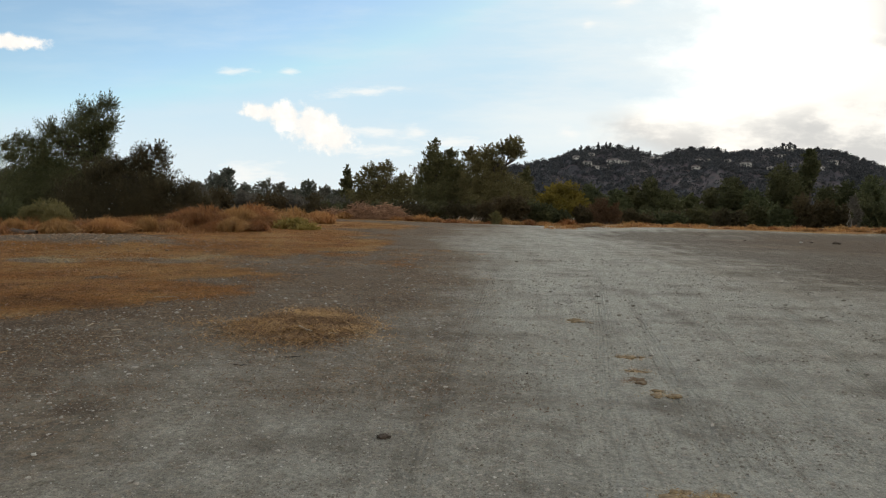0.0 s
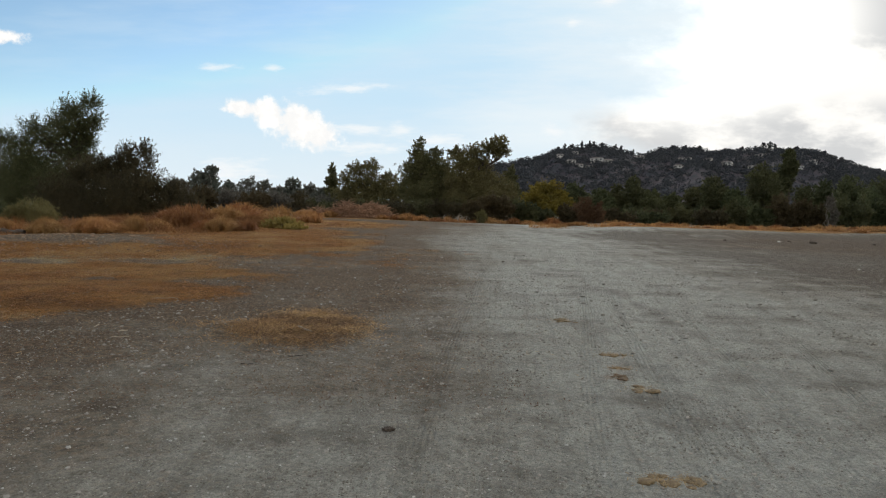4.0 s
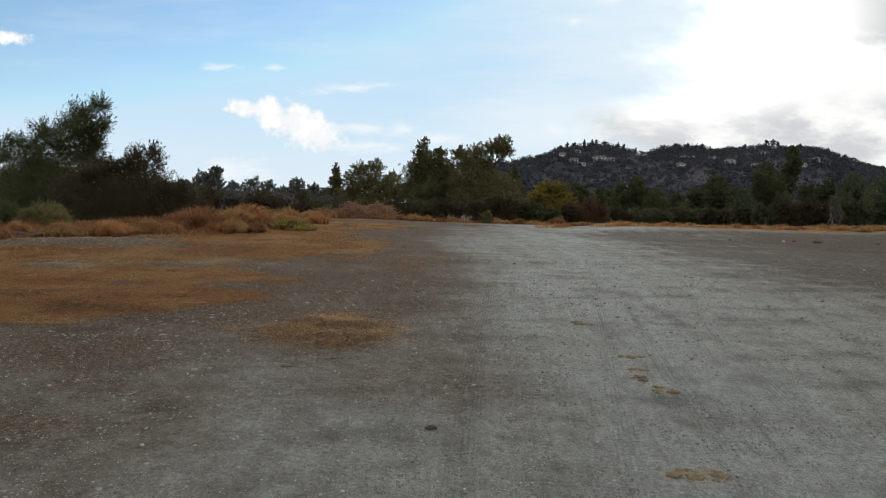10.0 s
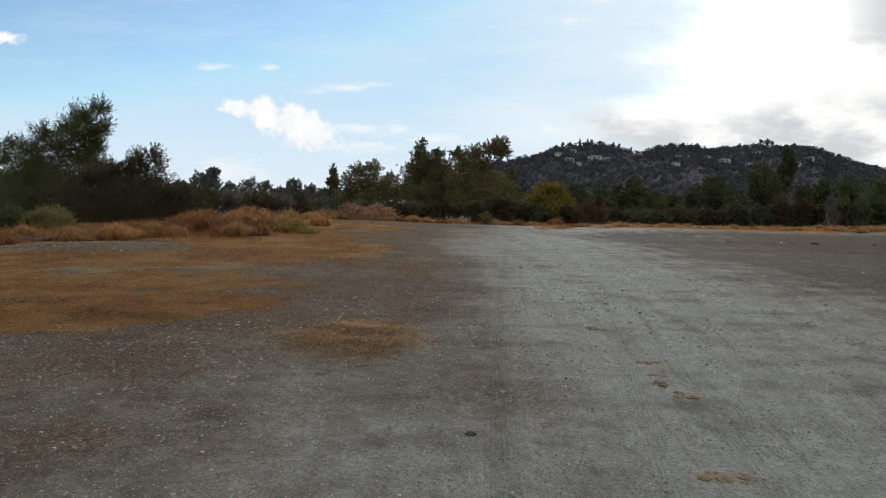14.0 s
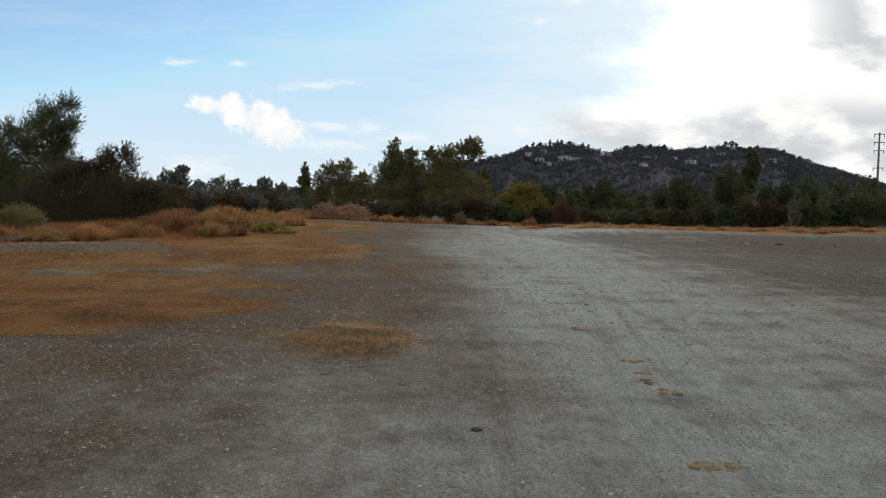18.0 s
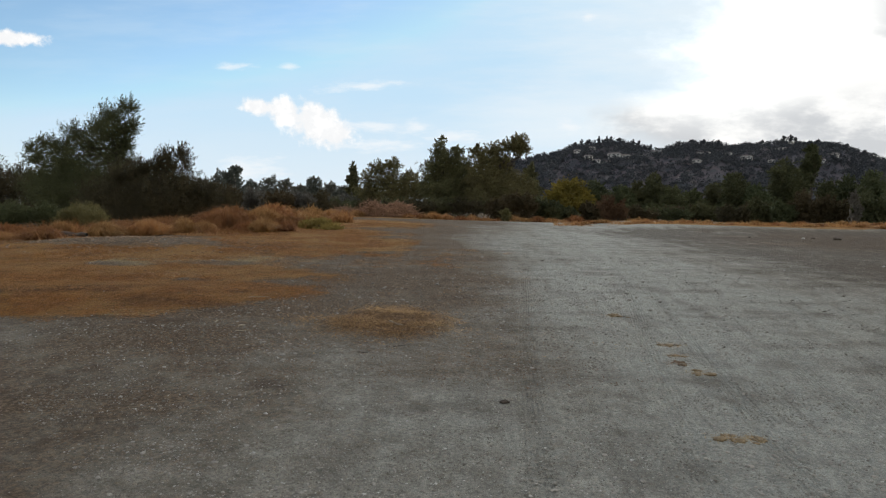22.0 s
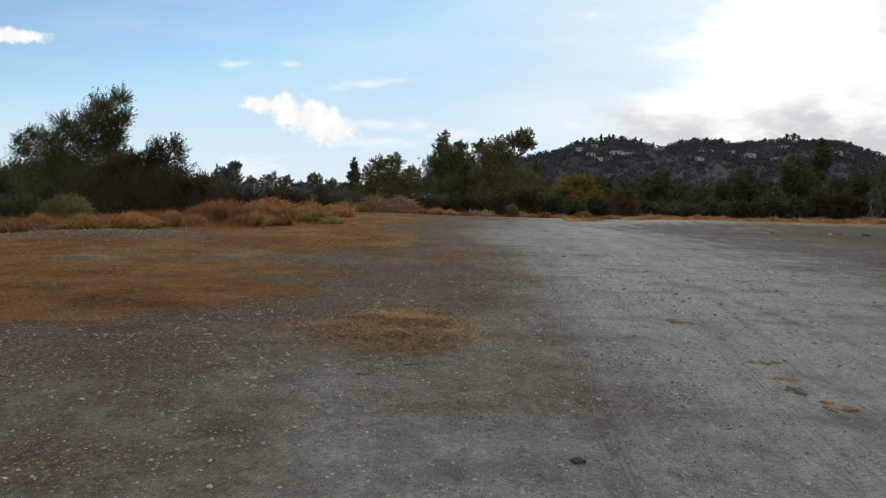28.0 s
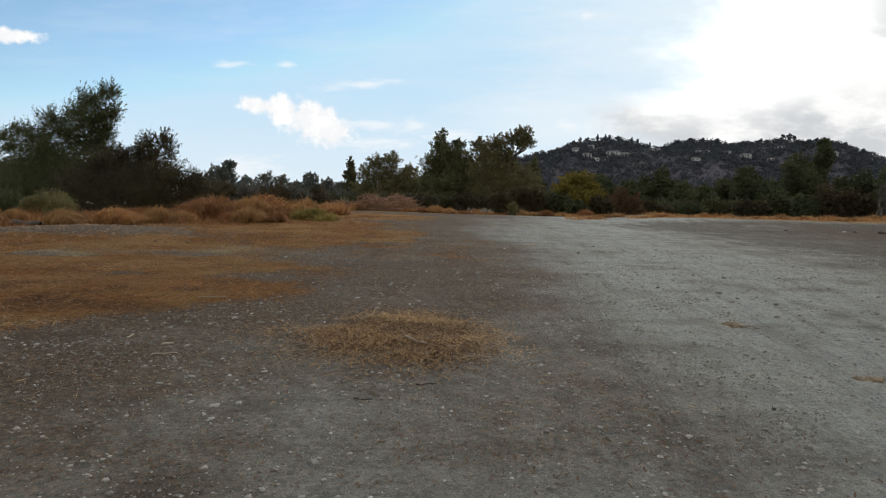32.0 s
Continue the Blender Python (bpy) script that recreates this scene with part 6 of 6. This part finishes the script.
r = np.random.default_rng(51)
x, y = scatter(straw_field, -11, 1, 6.0, 42, 110000, r)
straw_me = quick_mesh("straw_mat", *strands(r, x, y, ground_z(x, y), 0.05 + 0.005 * y, 0.0008 + 0.0002 * y, 0.3), STRAW_RED)
tagged(new("straw_mat", straw_me), "matted orange dry straw lying on the dirt", "straw", kind="stuff")
x, y = scatter(pale_field, -9, 1, 5.5, 20, 30000, r)
tagged(new("loose_straw", quick_mesh("loose_straw", *strands(r, x, y, ground_z(x, y), 0.12, 0.0028), STRAW)), "bleached loose straw scattered on the dirt", "straw", kind="stuff")
x, y = scatter(lambda a, b: 0.12 + 0.5 * litter_field(a, b), -9, 3, 5.4, 17, 4500, r)
tagged(new("scattered_straw", quick_mesh("scattered_straw", *strands(r, x, y, ground_z(x, y), 0.055, 0.0022), STRAW)), "single straws and twig bits on trampled dirt", "straw", kind="stuff")
x, y = scatter(lambda a, b: 0.06 + 0.7 * litter_field(a, b), -9, 3, 4.4, 18, 30000, r)
tagged(new("leaf_crumbs", quick_mesh("leaf_crumbs", *strands(r, x, y, ground_z(x, y), 0.03, 0.0040, 0.6), LEAF_BIT)), "dark broken leaves and twig crumbs on trampled dirt", "litter", kind="stuff")
# the heap of straw
for n, mat, name, label, long in ((24000, HEAP, "straw_heap", "flattened heap of golden straw on the dirt", 0.072), (24000, CHAFF, "straw_chaff", "dark chaff and broken stems mixed through the straw heap", 0.055)):
    a, q = r.uniform(0, 6.283, n), np.sqrt(r.uniform(0, 1, n)) * np.exp(r.normal(0, 0.28, n))
    x, y = -1.64 + 0.70 * q * np.cos(a), 7.46 + 0.98 * q * np.sin(a)
    tail = r.uniform(0, 1, n) < 0.05
    x, y = np.where(tail, r.normal(-2.45, 0.35, n), x), np.where(tail, r.normal(7.4, 0.22, n), y)
    dark = np.exp(-((x + 1.60) / 0.45) ** 2 - ((y - 7.75) / 0.16) ** 2) + np.exp(-((x + 1.15) / 0.4) ** 2 - ((y - 6.95) / 0.18) ** 2)
    lush = np.clip(0.72 + 0.8 * waves(x * 2.2 + (mat == CHAFF) * 3, y * 2.6, 0.35), 0.12, 1) * np.clip(1.35 - 0.55 * q, 0.15, 1)
    keep = r.uniform(0, 1, n) < (lush * np.clip(1 - 0.7 * dark, 0.2, 1) if mat != CHAFF else 0.65 * lush + 0.9 * dark)
    x, y = x[keep], y[keep]
    me = quick_mesh(name, *strands(r, x, y, ground_z(x, y) + r.uniform(0, 0.016, len(x)), long, 0.0024, 0.8), mat)
    tagged(new(name, me), label, "straw heap", kind="stuff")


def stick(x0, y0, x1, y1, thick, mat, label, seed, up=0.0):
    rr = np.random.default_rng(seed)
    z0, z1 = float(ground_z(x0, y0)) + thick + up, float(ground_z(x1, y1)) + thick + up
    tv, tf = bent((x0, y0, z0), (x1, y1, z1), rr, 6, 0.03, (thick, thick * 0.6), 6)
    tagged(new("stick", quick_mesh("stick", tv, tf, mat, True)), label, "stick", "loose sticks")


stick(-1.65, 7.18, -1.45, 6.95, 0.009, LOG, "bleached stick lying on the straw heap", 500, 0.03)
stick(-1.30, 6.93, -1.17, 7.00, 0.006, LOG, "thin pale stick on the straw heap", 501, 0.02)
stick(-1.89, 5.64, -1.77, 5.63, 0.006, BARK, "thin dark twig on the dirt", 502, 0.00)
stick(-1.51, 5.97, -1.37, 6.00, 0.005, BARK, "thin dark twig on the dirt", 503, 0.00)
stick(-2.50, 7.38, -2.41, 7.06, 0.006, LOG, "short pale stick on trampled dirt", 504, 0.00)
stick(-2.32, 6.91, -2.32, 7.12, 0.006, LOG, "short pale stick on trampled dirt", 505, 0.00)
stick(-4.16, 9.02, -3.83, 9.10, 0.007, LOG, "long yellow straw stalk on the dirt", 506, 0.00)
stick(-3.64, 6.88, -3.57, 6.95, 0.012, LOG, "short bleached stick on the dirt", 507, 0.00)
stick(-3.59, 6.60, -3.41, 6.65, 0.006, LOG, "long yellow straw stalk on the dirt", 508, 0.00)
stick(-4.03, 7.10, -4.04, 7.25, 0.007, LOG, "short bleached stick on the dirt", 509, 0.00)

# ---- stones and crumbs ----
def lump(r, size, flat=0.6, sub=1, rough=0.28):
    bm = bmesh.new()
    bmesh.ops.create_icosphere(bm, subdivisions=sub, radius=1)
    for vtx in bm.verts:
        n = noise.noise(vtx.co * 1.7 + Vector((r.uniform(0, 90),) * 3)) * rough
        vtx.co = Vector((vtx.co.x, vtx.co.y, vtx.co.z * flat)) * size * (1 + n + r.uniform(-rough, rough) * 0.4)
    v = np.array([vtx.co for vtx in bm.verts])
    f = np.array([[q.index for q in face.verts] for face in bm.faces])
    bm.free()
    return v, f


SHAPES = [lump(np.random.default_rng(600 + i), 1.0, 0.6, 1, 0.5) for i in range(8)]


def gravel(name, label, x, y, size, mat, r):
    vs, fs, n = [], [], 0
    z = ground_z(x, y)
    for i in range(len(x)):
        v, f = SHAPES[i % 8]
        c, s = math.cos(i * 2.4), math.sin(i * 2.4)
        m = np.array([[c, -s, 0], [s, c, 0], [0, 0, 1]]) * size[i]
        vs.append(v @ m.T * (1, r.uniform(0.6, 1), r.uniform(0.6, 1)) + (x[i], y[i], z[i] + size[i] * 0.2))
        fs.append(f + n)
        n += len(v)
    return tagged(new(name, quick_mesh(name, np.concatenate(vs), np.concatenate(fs), mat)), label, "gravel", kind="stuff")


r = np.random.default_rng(71)
n = 34000
y = 1.9 * (15 / 1.9) ** r.uniform(0, 1, n)
x = r.uniform(-0.95, 0.85, n) * (y + 1)
keep = (waves(x * 1.2, y * 1.2, 0.25) + 0.6 * waves(x * 3, y * 3, 0.3) + r.normal(0, 0.45, n) > 0.15) & (straw_field(x, y) < 0.4) & (r.uniform(0, 1, n) > 0.6 * litter_field(x, y))
x, y = x[keep], y[keep]
gravel("gravel", "small grey pebbles and dirt crumbs on the lot", x, y, np.clip(0.0062 * np.exp(r.normal(0, 0.52, len(x))), 0.0030, 0.022) * np.clip(y / 5, 0.8, 1.5), STONE, r)
n = 2400
y = 2.0 * (11 / 2.2) ** r.uniform(0, 1, n)
x = r.uniform(-0.9, 0.5, n) * (y + 0.5)
gravel("pale_gravel", "scattered pale pebbles on the dirt", x, y, 0.0037 * np.exp(r.normal(0, 0.42, n)), STONE_PALE, r)
# single pebbles and clods, strewn over the driven strip too
for n, mat, base, name, label in ((2600, STONE, 0.0085, "road_pebbles", "grey pebbles strewn over the driven strip"), (1500, CRUMB, 0.0080, "road_clods", "brown dirt clods strewn over the driven strip"), (700, STONE_PALE, 0.0062, "road_chips", "pale stone chips strewn over the driven strip")):
    y = 2.0 * (20 / 2.0) ** r.uniform(0, 1, n)
    x = r.uniform(-0.8, 0.85, n) * (y + 1)
    keep = straw_field(x, y) < 0.5
    x, y = x[keep], y[keep]
    gravel(name, label, x, y, np.clip(base * np.exp(r.normal(0, 0.42, len(x))), 0.004, 0.022) * np.clip(y / 6, 0.9, 2.2), mat, r)
# angular soil crumbs lying in patches
n = 110000
y = 1.7 * (24 / 1.7) ** r.uniform(0, 1, n)
x = r.uniform(-0.95, 0.85, n) * (y + 1)
patch = waves(x * 1.6, y * 1.6, 0.5) + 0.7 * waves(x * 4.5, y * 4.5 + 5, 0.6) + 0.5 * waves(x * 12, y * 12, 0.8)
keep = (patch + r.normal(0, 0.28, n) > 0.30 + 0.55 * sstep(-1.0, 2.0, x - 0.1 * y)) & (straw_field(x, y) < 0.5)
x, y = x[keep], y[keep]
n = len(x)
size = np.clip(0.0052 * np.exp(r.normal(0, 0.45, n)), 0.0025, 0.016) * np.clip(y / 4.5, 0.8, 1.6)
octa = np.array([(1, 0, 0), (0, 1, 0), (-1, 0, 0), (0, -1, 0), (0, 0, 0.8), (0, 0, -0.5)], float)
a = r.uniform(0, 6.283, n)
v = octa[None] * r.uniform(0.55, 1.35, (n, 6, 1))
v = np.stack([v[..., 0] * np.cos(a)[:, None] - v[..., 1] * np.sin(a)[:, None], v[..., 0] * np.sin(a)[:, None] + v[..., 1] * np.cos(a)[:, None], v[..., 2] + r.uniform(-0.1, 0.1, (n, 6))], -1)
v = v * size[:, None, None] + np.stack([x, y, ground_z(x, y) + size * 0.15], 1)[:, None]
faces = np.array([(0, 1, 4), (1, 2, 4), (2, 3, 4), (3, 0, 4), (1, 0, 5), (2, 1, 5), (3, 2, 5), (0, 3, 5)])
faces = (np.arange(n)[:, None, None] * 6 + faces).reshape(-1, 3)
tagged(new("soil_crumbs", quick_mesh("soil_crumbs", v.reshape(-1, 3), faces, CRUMB)), "dry brown soil crumbs lying in patches on the lot", "gravel", kind="stuff")
n = 1500
x, y = r.normal(-11, 2.6, n), r.normal(19.3, 1.8, n)
gravel("spoil_gravel", "low spread of brown-grey gravel spoil", x, y, np.clip(0.022 * np.exp(r.normal(0, 0.4, n)), 0.01, 0.06), SPOIL, r)


def stone(name, label, cat, x, y, size, mat, seed, flat=0.6, sub=2, rough=0.3, group=""):
    rr = np.random.default_rng(seed)
    ob = tagged(new(name, quick_mesh(name, *lump(rr, size, flat, sub, rough), mat, True)), label, cat, group)
    ob.location = (x, y, float(ground_z(x, y)) + size * flat * 0.35)
    ob.rotation_euler[2] = seed
    return ob


stone("clod", "dark dried clod of dung on the dirt", "clod", -0.38, 3.97, 0.040, CLOD, 81, 0.42, 3, 0.6)
for i, (x, y, s) in enumerate(((-1.33, 5.51, 0.024), (-2.34, 3.54, 0.028), (0.76, 5.64, 0.026), (-1.75, 3.72, 0.02), (-2.81, 6.08, 0.024), (-2.63, 6.28, 0.022), (0.42, 4.90, 0.018), (-1.64, 4.33, 0.02), (-1.59, 3.76, 0.022), (-0.42, 4.14, 0.018), (1.18, 4.64, 0.018), (-0.54, 6.33, 0.026), (-1.93, 5.05, 0.022), (-1.28, 5.45, 0.02), (1.71, 4.78, 0.02))):
    s *= 0.52
    stone("stone", "pale rounded stone on the dirt" if i != 2 else "dark clod on the dirt", "stone", x, y, s, STONE_PALE if i != 2 else CLOD, 90 + i, 0.6, 2, 0.55, "stones on the lot")


def dropping(x, y, s, mat, label, seed, n=8):
    """A trodden horse dropping: a low spread of crumbly lumps."""
    rr = np.random.default_rng(seed)
    top = tagged(new("dropping"), label, "horse dropping", "droppings on the road")
    top.location = (x, y, float(ground_z(x, y)))
    for i in range(n):
        size = s * rr.uniform(0.22, 0.5)
        ob = part("lump", quick_mesh("lump", *lump(rr, size, 0.22, 2, 0.6), mat, True), top)
        dx, dy = rr.normal(0, s * 0.55), rr.normal(0, s * 0.45)
        ob.location = (dx, dy, float(ground_z(x + dx, y + dy) - ground_z(x, y)) + size * 0.05)
    cx, cy = x + rr.normal(0, s * 0.75, 160), y + rr.normal(0, s * 0.6, 160)
    cv, cf = strands(rr, cx, cy, ground_z(cx, cy), 0.03, 0.0016, 0.5)
    tagged(part("chaff", quick_mesh("chaff", cv - np.array(top.location), cf, STRAW if mat is DUNG_PALE else CHAFF), top), kind="stuff")


dropping(1.68, 5.51, 0.10, DUNG, "dark trodden horse dropping on grey dirt", 111)
dropping(1.91, 6.39, 0.12, DUNG_PALE, "crumbled straw-coloured horse dropping on dirt", 112)
dropping(1.80, 5.84, 0.09, DUNG_PALE, "crumbled straw-coloured horse dropping on dirt", 113)
dropping(1.80, 5.10, 0.11, DUNG_PALE, "scattered crumbs of a dry horse dropping", 114, 10)
dropping(1.76, 8.38, 0.15, DUNG_PALE, "flattened pale horse dropping on the road", 115)
dropping(1.27, 3.24, 0.10, DUNG_PALE, "yellow-brown crumbled horse dropping", 116, 10)
dropping(1.44, 3.25, 0.08, DUNG_PALE, "yellow-brown crumbled horse dropping", 117, 8)

# ---- brush piles and log ----
def brush_pile(x, y, w, h, n, label, seed):
    rr = np.random.default_rng(seed)
    top = tagged(new("brush_pile"), label, "brush pile")
    top.location = (x, y, float(ground_z(x, y)) - 0.03)
    rest = []
    for i in range(n):
        a = rr.uniform(0, 6.283)
        q = math.sqrt(rr.uniform())
        c = np.array([q * w * math.cos(a), q * w * 0.6 * math.sin(a), 0.04 + h * (1 - q * q) * rr.uniform(0.05, 1)])
        d = rr.normal(0, 1, 3) * (1, 1, 0.35)
        d *= rr.uniform(0.3, 0.9) / np.linalg.norm(d)
        e0, e1 = c - d, c + d
        e0[2], e1[2] = max(e0[2], 0.02), max(e1[2], 0.02)
        piece = bent(e0, e1, rr, 4, 0.07, (rr.uniform(0.02, 0.045), 0.01), 4)
        if i < 40:
            part("branch", quick_mesh("branch", *piece, BRUSH), top)
        else:
            rest.append(piece)
    tagged(part("brushwood", quick_mesh("brushwood", *joined(rest), BRUSH), top), kind="stuff")


brush_pile(-7.4, 58.0, 1.7, 1.5, 900, "heap of cut brown branches", 121)
brush_pile(-5.2, 57.5, 1.9, 1.45, 1000, "heap of cut reddish branches", 122)
brush_pile(-10.3, 58.5, 1.6, 0.8, 420, "low heap of dry brown brush", 123)
lx, ly = -13.6, 48.7
lv, lf = bent((lx - 0.55, ly, 0.0), (lx + 0.6, ly - 0.3, 0.0), np.random.default_rng(5), 7, 0.03, (0.13, 0.09), 8)
lv[:, 2] += float(ground_z(lx, ly)) + 0.55
lv2, lf2 = bent((lx + 0.1, ly, float(ground_z(lx, ly)) - 0.05), (lx + 0.2, ly, float(ground_z(lx, ly)) + 0.6), np.random.default_rng(6), 5, 0.03, (0.14, 0.1), 8)
tagged(new("log", quick_mesh("log", *joined([(lv, lf), (lv2, lf2)]), LOG, True)), "bleached broken log among dry grass", "log")

# ---- dark fallen trunk, rocks at the crest and across the lot ----
tx, ty = -15.0, 22.2
tv, tf = bent((-0.8, 0.15, 0.0), (0.8, -0.1, 0.0), np.random.default_rng(8), 8, 0.03, (0.13, 0.08), 8)
trunk_ob = tagged(new("fallen_trunk", quick_mesh("fallen_trunk", tv, tf, BARK, True)), "dark fallen trunk lying among dry grass", "log")
trunk_ob.location = (tx, ty, float(ground_z(tx, ty)) + 0.05)
for i, (x, y, s, m) in enumerate(((20.8, 33.4, 0.20, CLOD), (20.0, 34.3, 0.10, CLOD), (16.2, 33.9, 0.09, CLOD), (19.2, 33.9, 0.08, STONE_PALE), (14.3, 46.0, 0.20, CLOD), (15.0, 46.4, 0.16, STONE), (13.6, 46.3, 0.13, STONE), (24.6, 34.0, 0.09, CLOD))):
    stone("rock", "dark rock lying on the dirt lot" if m is CLOD else "pale rock lying on the dirt lot", "rock", x, y, s, m, 700 + i, 0.5, 2, 0.4, "rocks across the lot")
